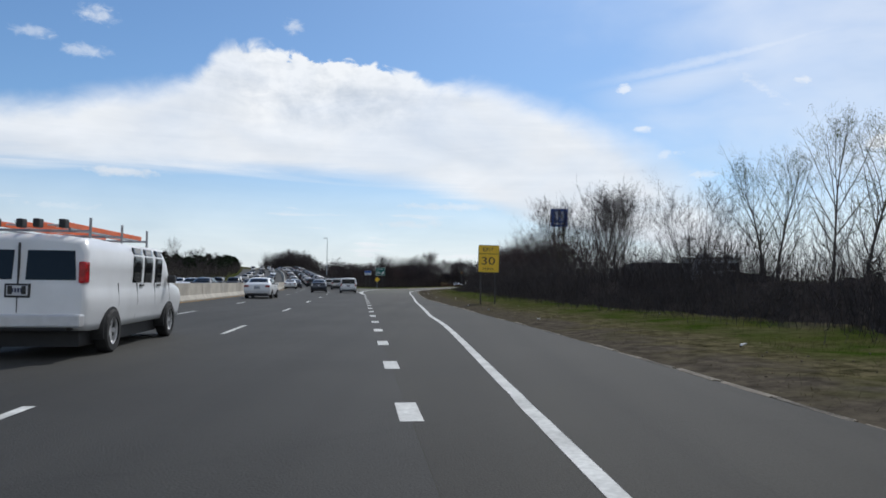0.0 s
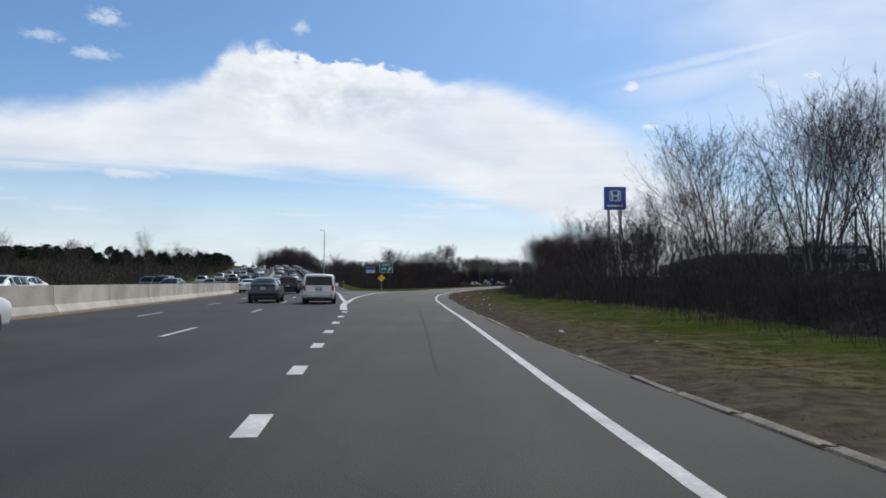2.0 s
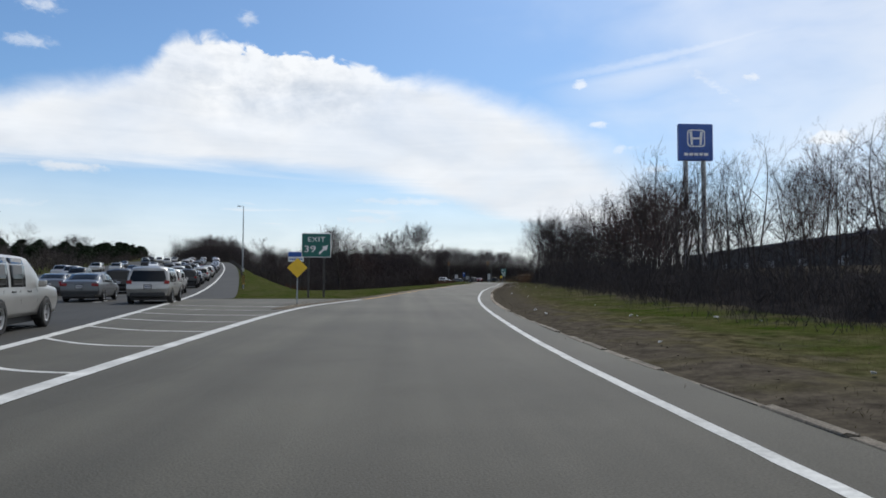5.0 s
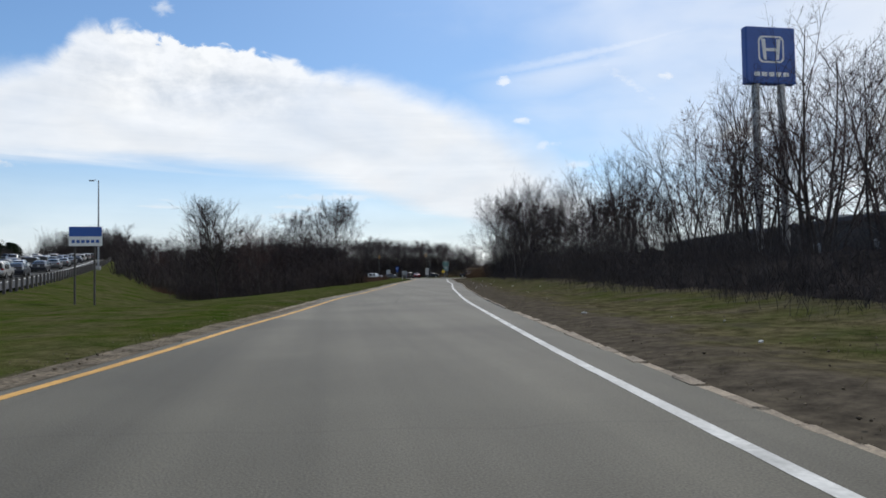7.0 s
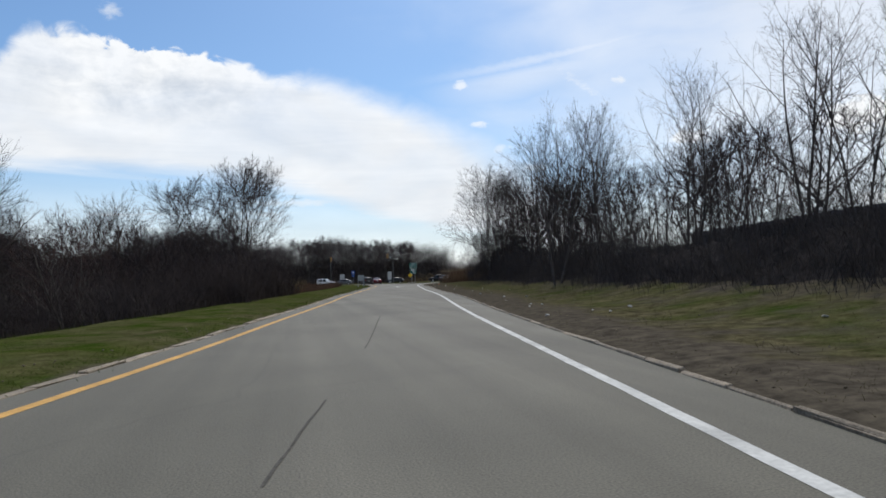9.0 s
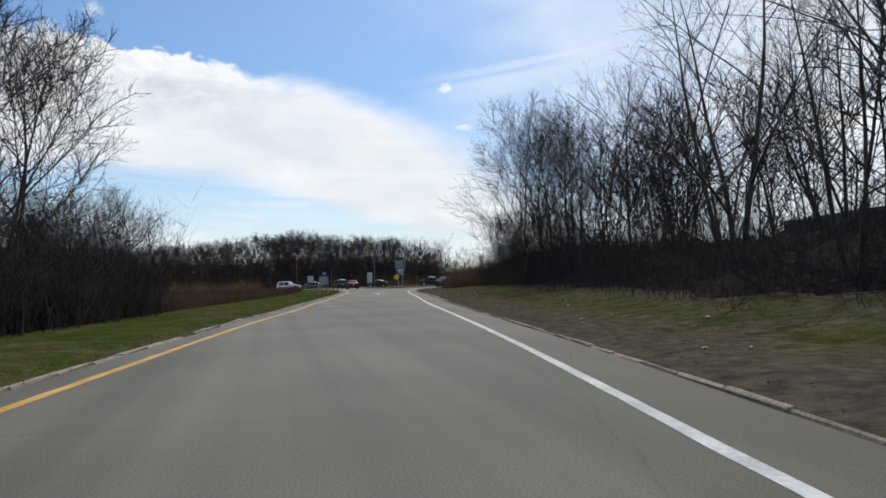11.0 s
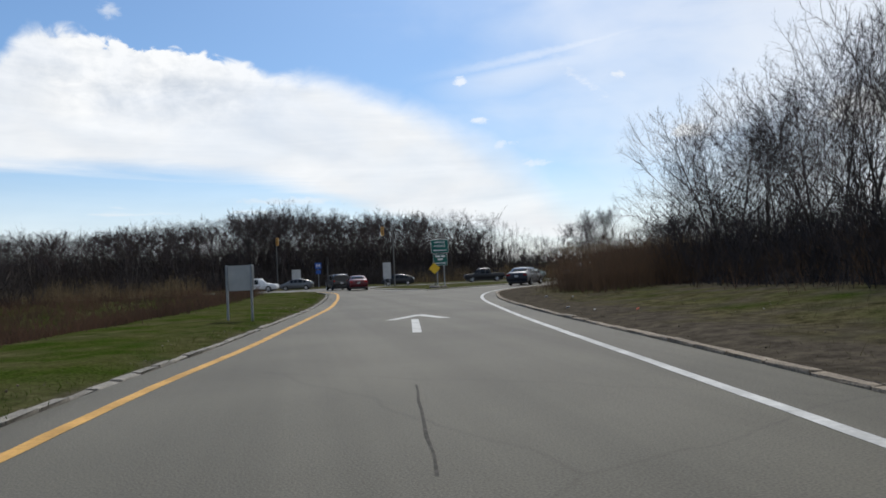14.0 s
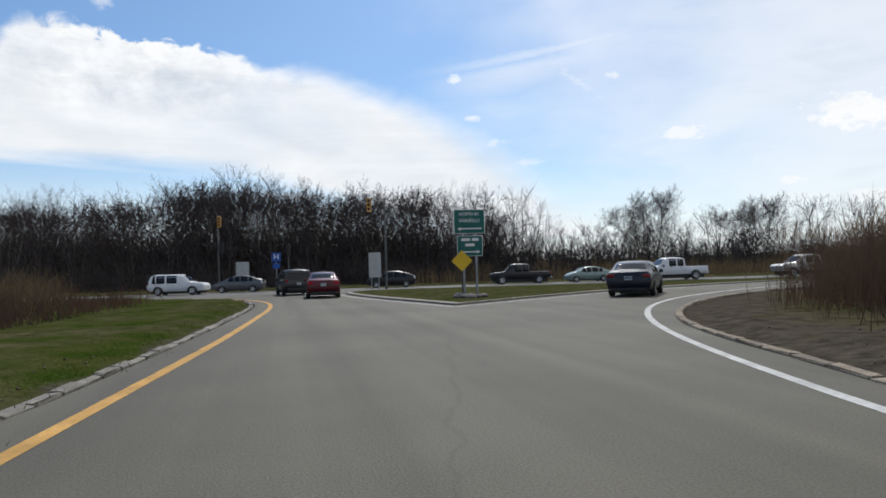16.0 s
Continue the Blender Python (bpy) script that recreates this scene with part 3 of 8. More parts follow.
LINE_R = smooth_line([(6.6, -45), (1.34, 0), (0.90, 6.2), (0.25, 16.5), (-0.13, 21.5), (-0.51, 25), (-0.75, 28.5), (-1.08, 33), (-1.33, 36.5), (-1.82, 42.8), (-2.38, 52), (-2.97, 61.6), (-3.58, 70.2), (-3.93, 76), (-4.2, 80), (-4.47, 85),
                      (-4.65, 91), (-4.68, 104), (-4.2, 114.3), (-3.85, 120.4), (-3.35, 125.6), (-3.14, 128.4), (-2.6, 133), (-2.22, 136.7), (-1.15, 144), (-0.22, 152.5), (0.03, 154.3), (0.63, 157.8), (1.83, 165), (3.9, 178.5), (6.2, 191), (7.3, 197),
                      (8.4, 203.8), (9.6, 212.2), (10.4, 217.9), (11.5, 224.8), (12.2, 228.2), (13.2, 234.5), (14.25, 241.2), (15.3, 247.5), (16.2, 252.3), (17.4, 258.2), (18.6, 262.6),
                      (20.1, 266.8), (21.8, 270.3), (23.9, 273.6), (27.4, 277.4), (33.7, 281.8), (42, 285.6), (52, 288.3)], 0.5)
LINE_L = smooth_line([(-9.46, 76.3), (-9.70, 78.5), (-9.98, 81), (-10.5, 85.2), (-10.84, 89), (-11.25, 95), (-11.62, 104.5), (-11.75, 114), (-11.4, 121), (-10.75, 124.6), (-9.9, 128.8), (-8.9, 134.8), (-8.2, 140.5), (-7.2, 147),
                      (-6.1, 155.7), (-5.4, 160.7), (-4.0, 168), (-2.4, 178), (0.3, 194.6), (1.15, 200.5), (2.5, 209.3), (3.8, 216), (4.4, 219.7), (5.4, 226), (6.15, 229.7), (6.8, 233.5),
                      (7.6, 239), (8.4, 242.9), (9.1, 247.2), (9.85, 251.8), (10.8, 258), (11.4, 263.9), (11.9, 269.5), (12.35, 276.5), (12.6, 282), (12.2, 288), (10.4, 293), (6.5, 297)], 0.5)
MAIN = smooth_line([(6.18, -45), (-0.34, 6.565), (-2.87, 26.565), (-5.4, 46.565), (-7.07, 60), (-7.93, 66.0), (-8.44, 69), (-8.93, 72), (-9.39, 75), (-9.76, 78), (-10.2, 80.4), (-10.61, 82.4), (-11.08, 84.8), (-11.63, 87.7), (-12.70, 93.5), (-14.65, 104.3), (-17.8, 119.5),
                    (-21.6, 137), (-25.0, 151.5), (-35.0, 193), (-48.8, 248), (-72, 330), (-110, 450), (-160, 600)])
# the verge's edge keeps an even distance from the line beside it
_even = np.array([np.average(LINE_R[:, 0] - 0.1 * LINE_R[:, 1], weights=np.exp(-((LINE_R[:, 1] - y) / 8.0) ** 2)) + 0.1 * y for y in LINE_R[:, 1]])
_mix = np.clip((LINE_R[:, 1] - 100) / 12, 0, 1) * np.clip((246 - LINE_R[:, 1]) / 12, 0, 1)
LINE_R[:, 0] += (_even - LINE_R[:, 0]) * _mix
_far = np.interp(KERB_R[:, 1], LINE_R[:, 1], LINE_R[:, 0])
_gap = np.array([np.average(KERB_R[:, 0] - _far, weights=np.exp(-((KERB_R[:, 1] - y) / 7.0) ** 2)) for y in KERB_R[:, 1]]) + np.interp(KERB_R[:, 1], [0, 60, 110, 130, 180, 200, 262], [0.15, 0.15, 0.2, 0.25, 0.42, 0.45, 0.36])
KERB_R[:, 0] = np.where(KERB_R[:, 1] < 262, _far + _gap, KERB_R[:, 0] + 0.36 * np.clip((300 - KERB_R[:, 1]) / 38, 0, 1))
KERB_L = offset(LINE_L, -0.62)
STREET = smooth_line([(-190, 338), (-60, 316.5), (6, 306), (40, 300.3), (110, 290), (260, 268)], 2.0)


def x_at(line, y):
    o = np.argsort(line[:, 1])
    return np.interp(y, line[o, 1], line[o, 0])


# ---------------------------------------------------------------- paved surfaces
def strip(a, b, z=0.0, za=None):
    """A band of quads between two lines of equal length."""
    n = len(a)
    zz = np.zeros(n) + z if za is None else za + z
    v = [(p[0], p[1], h) for p, h in zip(a, zz)] + [(p[0], p[1], h) for p, h in zip(b, zz)]
    return v, [(i, n + i, n + i + 1, i + 1) for i in range(n - 1)]


def structure(name, me, label, category):
    return tagged(part(name, me), label, category, kind="structure")


hw_r = np.where(MAIN[:, 1] < 130.5, 0.0, 2.8)
hw_a, hw_b = offset(MAIN, -10.9), offset(MAIN, hw_r)
structure("road_highway", mesh("road_highway", *strip(hw_a, hw_b, 0.0, rise(MAIN[:, 1])), M_HWY), "dark grey worn asphalt of the main highway lanes", "road")
op_a, op_b = offset(MAIN, -26.5), offset(MAIN, -11.0)
structure("road_opposite", mesh("road_opposite", *strip(op_a, op_b, 0.0, rise(MAIN[:, 1])), M_HWY), "asphalt of the opposite carriageway behind the barrier", "road")

YS = np.concatenate([np.arange(-45, 131, 1.0), [131.0, 131.01], np.arange(132, 262.5, 1.0), [262.5]])
rl = np.where(YS <= 131, x_at(MAIN, YS) + 0.002, x_at(KERB_L, YS) - 0.05)
rr = x_at(cut(KERB_R, -50, 263), YS) + 0.05
k84 = int(np.searchsorted(YS, 84.0)) + 1
ramp_a, ramp_b = np.stack([rl, YS], 1), np.stack([rr, YS], 1)
structure("road_exit_lane", mesh("road_exit_lane", *strip(ramp_a[:k84], ramp_b[:k84]), M_RAMP), "dark grey worn asphalt of the exit lane", "road")
structure("road_ramp", mesh("road_ramp", *strip(ramp_a[k84 - 1:], ramp_b[k84 - 1:]), M_RAMP), "mid-grey worn asphalt of the exit ramp", "road")

kl_end = KERB_L[KERB_L[:, 1] > 262.5]
kr_end = KERB_R[(KERB_R[:, 1] > 262.5)]
near = offset(STREET, 4.7)
mid = near[(near[:, 0] > 2) & (near[:, 0] < 78)]
poly = [(rl[-1], 262.5), (rr[-1], 262.5)] + [tuple(p) for p in kr_end] + [tuple(p) for p in mid[::-1]] + [tuple(p) for p in kl_end[::-1]]
from mathutils.geometry import tessellate_polygon
tri = tessellate_polygon([[Vector((*p, 0)) for p in poly]])
structure("road_junction", mesh("road_junction", [(*p, 0.0) for p in poly], tri, M_RAMP), "grey asphalt widening where the ramp meets the street", "road")
structure("road_street", mesh("road_street", *strip(offset(STREET, -5.2), near, -0.004), M_STREET), "pale grey asphalt of the crossing street", "road")


# ---------------------------------------------------------------- ground
def inside(px, py, poly):
    r = np.zeros(px.shape, bool)
    P = np.asarray(poly)
    for (x0, y0), (x1, y1) in zip(P, np.roll(P, -1, axis=0)):
        if y0 == y1:
            continue
        c = ((y0 > py) != (y1 > py)) & (px < (x1 - x0) * (py - y0) / (y1 - y0) + x0)
        r ^= c
    return r


def dist_to(px, py, line):
    d = np.full(px.shape, 1e9)
    for (x0, y0), (x1, y1) in zip(line[:-1], line[1:]):
        ex, ey = x1 - x0, y1 - y0
        t = np.clip(((px - x0) * ex + (py - y0) * ey) / (ex * ex + ey * ey + 1e-9), 0, 1)
        d = np.minimum(d, np.hypot(px - x0 - t * ex, py - y0 - t * ey))
    return d


def sstep(x, a, b):
    t = np.clip((x - a) / (b - a), 0, 1)
    return t * t * (3 - 2 * t)


RAMP_POLY = [(x - 2.5 * (y < 131), y) for x, y in zip(rl[::4], YS[::4])] + [(rl[-1], 262.5)] + [tuple(p) for p in kl_end[::2]] + [tuple(p) for p in mid] + [tuple(p) for p in kr_end[::-2]] + [(x, y) for x, y in zip(rr[::-4], YS[::-4])]
HWY_POLY = [tuple(p) for p in op_a[::6]] + [tuple(p) for p in hw_b[::-6]]
STREET_POLY = [tuple(p) for p in offset(STREET, -5.2)[::4]] + [tuple(p) for p in near[::-4]]
KR_C, KL_C, ST_C = KERB_R[::4], KERB_L[(KERB_L[:, 1] > 128)][::6], STREET[::4]


def bank(px, py):
    """Height of the land beside the roads, and how bare its soil is."""
    z = np.full(px.shape, 0.05)
    d_r = dist_to(px, py, KR_C)
    kx = np.interp(py, KR_C[:, 1], KR_C[:, 0])
    right = (px > kx) & (py < 289)
    fade = 1 - sstep(py, 225, 262)
    tall = 0.35 + 0.65 * sstep(py, 110, 175)
    up = 0.06 + fade * tall * (1.3 * sstep(d_r, 2.5, 12) + 1.6 * sstep(d_r, 12, 45)) + (1 - fade) * 0.25 * sstep(d_r, 1, 8)
    z = np.where(right, up, z)
    hx = np.interp(py, MAIN[:, 1], MAIN[:, 0])
    w = 1 - sstep(px - hx, 2.5, 16)
    w = np.where(py > 127, w, 0)
    z = np.where(~right, 0.10 + (rise(py) - 0.25) * w, z)
    d_l = dist_to(px, py, KL_C)
    dip = sstep(d_l, 4.5, 13) * sstep(py, 150, 172) * (1 - sstep(py, 268, 292)) * (1 - w)
    z = np.where(~right & (py > 124), z - 1.35 * dip, z)
    far = sstep(hx - 27 - px, 2, 60)
    z = np.where(px < hx - 26, rise(py) + 0.15 + 3.0 * far, z)
    hill = sstep(py, 312, 420)
    z = z + hill * 3.0
    dirt = np.where(right, 0.62 - 0.46 * sstep(d_r, 0.3, 3.4) + 0.30 * sstep(d_r, 4.5, 9) + 0.16 * sstep(py, 60, 190), 0.0)
    left = ~right & (py > 124)
    dirt = np.where(left, 0.62 - 0.75 * sstep(d_l, 0.0, 1.2), dirt)
    return z, np.clip(dirt, 0, 1), right


def dryness(px, py, d_r, right):
    """How much dead grass lies over the turf."""
    green = sstep(d_r, 2.6, 4.2) * (1 - sstep(d_r, 6.0, 8.5)) * (1 - sstep(py, 105, 150))
    green = np.maximum(green, 0.55 * sstep(d_r, 2.2, 3.6) * (1 - sstep(d_r, 6.0, 8.5)))
    return np.where(right, 0.66 - 0.34 * green, np.where(py > 300, 0.5, 0.34))


def swell(px, py):
    """Small unevenness of the ground."""
    return np.array([noise.noise(Vector((a * 0.35, b * 0.35, 0))) for a, b in zip(px, py)]) * 0.05


def verge(name, line, side, first, label):
    """A finer strip of ground that follows the paving's edge and runs out into the land."""
    ds = np.array([0.0, 0.12, 0.3, 0.55, 0.9, 1.3, 1.8, 2.4])
    cols = [offset(line, side * (first + d)) for d in ds]
    n = len(line)
    px, py = np.concatenate([c[:, 0] for c in cols]), np.concatenate([c[:, 1] for c in cols])
    dd = np.repeat(ds, n)
    z, dirt, right = bank(px, py)
    up = sstep(dd, 0.0, 1.3)
    rough = np.array([noise.noise(Vector((a * 2.3, b * 2.3, 4))) + 0.6 * noise.noise(Vector((a * 6.1, b * 6.1, 8))) for a, b in zip(px, py)])
    z = (z + swell(px, py)) * up + -0.03 * (1 - up) + 0.022 * rough * sstep(dd, 0.25, 0.7) * (1 - sstep(dd, 1.9, 2.4)) - 0.05 * sstep(dd, 1.9, 2.4)
    f = [(k * n + i, (k + 1) * n + i, (k + 1) * n + i + 1, k * n + i + 1) for k in range(len(ds) - 1) for i in range(n - 1)]
    me = mesh(name, np.stack([px, py, z], 1).tolist(), f, M_TURF, smooth=True)
    me.attributes.new("dirt", "FLOAT", "POINT").data.foreach_set("value", dirt.astype(np.float32))
    me.attributes.new("dry", "FLOAT", "POINT").data.foreach_set("value", dryness(px, py, dist_to(px, py, KR_C), right).astype(np.float32))
    structure(name, me, label, "ground")


def build_ground():
    def axis(lo, hi, step, far):
        a = list(np.arange(lo, hi + step, step))
        s = step
        while a[-1] < far:
            s *= 1.35
            a.append(a[-1] + s)
        s = step
        b = [lo]
        while b[-1] > -far:
            s *= 1.35
            b.append(b[-1] - s)
        return np.array(b[:0:-1] + a)
    xs, ys = axis(-42, 52, 0.75, 2500), axis(-12, 300, 0.75, 2500)
    X, Y = np.meshgrid(xs, ys)
    px, py = X.ravel(), Y.ravel()
    z, dirt, right = bank(px, py)
    z = z + swell(px, py)
    z = np.where(right, z - 0.16 * (1 - sstep(dist_to(px, py, KR_C), 1.3, 2.1)), z)
    z = np.where(~right & (py > 131) & (py < 284), z - 0.16 * (1 - sstep(dist_to(px, py, KL_C), 1.3, 2.1)), z)
    paved = np.zeros(px.shape, bool)
    for P in (RAMP_POLY, HWY_POLY, STREET_POLY):
        paved |= inside(px, py, P)
    hx = np.interp(py, MAIN[:, 1], MAIN[:, 0])
    z = np.where(paved, np.where(px < hx + 3, rise(py), 0.0) - 0.3, z)
    nx, ny = len(xs), len(ys)
    f = [(j * nx + i, j * nx + i + 1, (j + 1) * nx + i + 1, (j + 1) * nx + i) for j in range(ny - 1) for i in range(nx - 1)]
    me = mesh("ground", np.stack([px, py, z], 1).tolist(), f, M_TURF, smooth=True)
    at = me.attributes.new("dirt", "FLOAT", "POINT")
    at.data.foreach_set("value", dirt.astype(np.float32))
    d_r = dist_to(px, py, KR_C)
    dry = dryness(px, py, d_r, right)
    ad = me.attributes.new("dry", "FLOAT", "POINT")
    ad.data.foreach_set("value", dry.astype(np.float32))
    structure("ground", me, "roadside ground of spring turf, dead grass and bare soil", "ground")


build_ground()
verge("verge_right", smooth_line(KERB_R[(KERB_R[:, 1] > -8) & (KERB_R[:, 0] < 60)][::2].tolist(), 0.5), 1, 0.09, "trodden soil and dead grass along the kerb")
verge("verge_left", smooth_line(KERB_L[(KERB_L[:, 1] > 131.2) & (KERB_L[:, 1] < 284)][::3].tolist(), 0.5), -1, 0.10, "short grass and soil along the kerb")


# ---------------------------------------------------------------- road markings
def painted(name, a, w, material, z=0.004, label="", follow=False, wear=0.0):
    zz = rise(a[:, 1]) if follow else np.zeros(len(a))
    e = np.array([noise.noise(Vector((p[0] * 1.7, p[1] * 1.7, 3))) for p in a]) * wear
    return structure(name, mesh(name, *strip(offset(a, -w / 2 + e), offset(a, w / 2 + e * 0.5), z, zz), material), label, "road marking")


painted("edge_line_right", cut(LINE_R, -45, 400), 0.15, M_WHITE_LINE, label="solid white edge line, slightly worn", wear=0.02)
painted("edge_line_gore", cut(LINE_L, 76.2, 130), 0.28, M_WHITE_LINE, z=0.009, label="solid white gore line beside the ramp", wear=0.02)
painted("edge_line_yellow", LINE_L[LINE_L[:, 1] > 129.6], 0.17, M_YELLOW_LINE, label="solid yellow left edge line of the ramp", wear=0.02)
painted("gore_line", cut(MAIN, 66.6, 79.6), 0.34, M_WHITE_LINE, label="broad white gore line", wear=0.02)
painted("edge_line_main", cut(MAIN, 78.9, 420), 0.26, M_WHITE_LINE, z=0.009, label="solid white edge line of the highway", follow=True, wear=0.02)
painted("edge_line_median", offset(cut(MAIN, -45, 420), -10.2), 0.15, M_YELLOW_LINE, label="yellow line beside the median barrier", follow=True)


def dash_line(name, line, starts, length, w, label):
    top = thing(name, pose(0, 0, 0), label, "road marking", kind="structure")
    s = np.concatenate([[0], np.cumsum(np.hypot(*np.diff(line, axis=0).T))])
    for k in starts:
        q = np.linspace(k, k + length, 4)
        a = np.stack([np.interp(q, s, line[:, 0]), np.interp(q, s, line[:, 1])], 1)
        part("dash", mesh("dash", *strip(offset(a, -w / 2), offset(a, w / 2), 0.005, rise(a[:, 1])), M_WHITE_LINE), None, top)


exit_line = np.array([(-0.342 - 0.1265 * (y - 6.565), y) for y in np.arange(-45, 68, 0.5)])
s_per = math.hypot(1, 0.1265)
dash_line("exit_dotted_line", exit_line, [(6.565 + 3.66 * n + 45 - 0.46) * s_per for n in range(-12, 17)], 0.95, 0.22, "short white dashes between highway and exit lane")
lane_a, lane_b = offset(MAIN, -3.66), offset(MAIN, -7.1)
dash_line("lane_dashes_near", lane_a, [(28.4 + 45 - 12.19 * 5 + 12.19 * n) * s_per for n in range(0, 34)], 3.05, 0.12, "white lane dashes on the highway")
dash_line("lane_dashes_far", lane_b, [(37.3 + 45 - 12.19 * 6 + 12.19 * n) * s_per for n in range(0, 34)], 3.05, 0.12, "white lane dashes on the highway")


def gore_bars():
    top = thing("gore_hatching", pose(0, 0, 0), "thin white curved hatching lines in the gore", "road marking", kind="structure")
    for y in np.arange(86.0, 121, 3.4):
        x0, x1 = float(x_at(MAIN, y + 2.0)), float(x_at(LINE_L, y))
        if x1 - x0 < 0.9:
            continue
        q = np.linspace(0, 1, 9)
        a = np.stack([x0 + (x1 - x0) * q, y + 2.0 * (1 - q) - 2.0 * np.sin(q * math.pi) * 0.25], 1)
        part("bar", mesh("bar", *strip(offset(a, -0.06), offset(a, 0.06), 0.005), M_WHITE_LINE), None, top)


gore_bars()


def arrow_marking():
    """A long straight lane arrow: a stem and two barbs."""
    m = pose(12.45, 247.3, 0.005, 0, 0, -11.5)
    top = thing("lane_arrow", m, "worn white straight arrow painted on the ramp", "road marking", kind="structure")
    part("stem", mesh("stem", [(-0.04, -3.1, 0), (0.16, -3.1, 0), (0.02, 1.1, 0), (-0.18, 1.1, 0)], [(0, 1, 2, 3)], M_WHITE_LINE), None, top)
    for s in (-1, 1):
        part("barb", mesh("barb", [(0, 3.1, 0), (0.12 * s, 3.1, 0), (0.9 * s, 1.1, 0), (0.62 * s, 1.1, 0), (0, 2.5, 0)], [(0, 1, 2, 3, 4)] if s < 0 else [(4, 3, 2, 1, 0)], M_WHITE_LINE), None, top)


arrow_marking()
seam = offset(LINE_L, 3.22)
for k, (y0, y1) in enumerate(((152, 158), (160, 163.5), (168, 178), (184, 187), (209, 212), (221, 229), (234, 238))):
    painted("tar_seam", cut(seam, y0, y1), 0.026, M_TAR, z=0.003, label="dark sealed seam along the ramp", wear=0.03)
painted("tar_seam_exit", cut(offset(LINE_R, -1.4), 46, 70), 0.05, M_TAR, z=0.003, label="dark sealed seam in the exit lane", wear=0.02)


def tar_cracks():
    rng = random.Random(5)
    v, f = [], []
    for _ in range(9):
        y = rng.uniform(0, 240)
        x = rng.uniform(float(x_at(LINE_L, max(y, 80))) if y > 80 else float(x_at(MAIN, y)) - 6, float(x_at(LINE_R, y)) + 0.3)
        ang, n = rng.choice((0, 1.5)) + rng.uniform(-0.4, 0.4), rng.randint(2, 4)
        for _k in range(n):
            w = rng.uniform(0.006, 0.016)
            dx, dy = math.cos(ang) * 0.35, math.sin(ang) * 0.35
            b = len(v)
            v += [(x - dy * w, y + dx * w, 0.0035), (x + dy * w, y - dx * w, 0.0035), (x + dx + dy * w, y + dy - dx * w, 0.0035), (x + dx - dy * w, y + dy + dx * w, 0.0035)]
            f.append((b, b + 1, b + 2, b + 3))
            x, y, ang = x + dx, y + dy, ang + rng.uniform(-0.6, 0.6)
    tagged(part("crack_patches", mesh("crack_patches", v, f, M_TAR)), "small dark cracks and patches in the asphalt", "crack", kind="stuff")


tar_cracks()


# ---------------------------------------------------------------- barrier, kerbs, guardrail
def median_barrier():
    top = thing("median_barrier", pose(0, 0, 0), "weathered tan concrete median barrier in sections", "barrier", kind="structure")
    prof = [(-0.32, 0), (-0.32, 0.08), (-0.14, 0.34), (-0.09, 1.07), (0.09, 1.07), (0.14, 0.34), (0.32, 0.08), (0.32, 0)]
    n = len(prof)
    v = [(x, y, z) for y in (0.015, 6.07) for x, z in prof]
    f = [(k, (k + 1) % n, n + (k + 1) % n, n + k) for k in range(n)] + [tuple(range(n))[::-1], tuple(range(n, 2 * n))]
    me = mesh("section", v, f, M_CONCRETE)
    line = offset(MAIN, -10.9)
    s = np.concatenate([[0], np.cumsum(np.hypot(*np.diff(line, axis=0).T))])
    for k in np.arange(0, 480, 6.09):
        x, y = np.interp(k, s, line[:, 0]), np.interp(k, s, line[:, 1])
        x2, y2 = np.interp(k + 6, s, line[:, 0]), np.interp(k + 6, s, line[:, 1])
        z, z2 = float(rise(y)), float(rise(y2))
        part("section", me, None, top, m=pose(x, y, z - 0.01, math.degrees(math.atan2(z2 - z, 6)), 0, math.degrees(math.atan2(-(x2 - x), y2 - y))))


median_barrier()


def kerb(name, line, side, length, material, label, height=0.13, skip=(), width=0.20):
    top = thing(name, pose(0, 0, 0), label, "kerb", kind="structure")
    rng = random.Random(len(line))
    mes = []
    for k in range(5):
        bm = bmesh.new()
        box(bm, 0, -0.02, -0.25, width + 0.05 * rng.random(), length - 0.01 - 0.05 * rng.random(), height + rng.uniform(-0.015, 0.012), bevel=0.03)
        for vv in bm.verts:
            vv.co += Vector((rng.uniform(-1, 1), rng.uniform(-1, 1), rng.uniform(-1, 1))) * 0.012
        me = bpy.data.meshes.new("kerbstone")
        bmesh.ops.recalc_face_normals(bm, faces=bm.faces)
        bm.to_mesh(me)
        bm.free()
        me.materials.append(material)
        mes.append(me)
    s = np.concatenate([[0], np.cumsum(np.hypot(*np.diff(line, axis=0).T))])
    for k in np.arange(0, s[-1] - length, length):
        x, y = np.interp(k, s, line[:, 0]), np.interp(k, s, line[:, 1])
        if any(a < y < b for a, b in skip):
            continue
        x2, y2 = np.interp(k + length, s, line[:, 0]), np.interp(k + length, s, line[:, 1])
        ang = math.degrees(math.atan2(-(x2 - x), y2 - y)) + rng.uniform(-0.35, 0.35)
        m = pose(x, y, rng.uniform(-0.022, 0.008), rng.uniform(-0.7, 0.7), rng.uniform(-2.5, 2), ang)
        if side < 0:
            m = m @ Matrix.Translation((-0.22, 0, 0))
        part("kerbstone", rng.choice(mes), None, top, m=m)


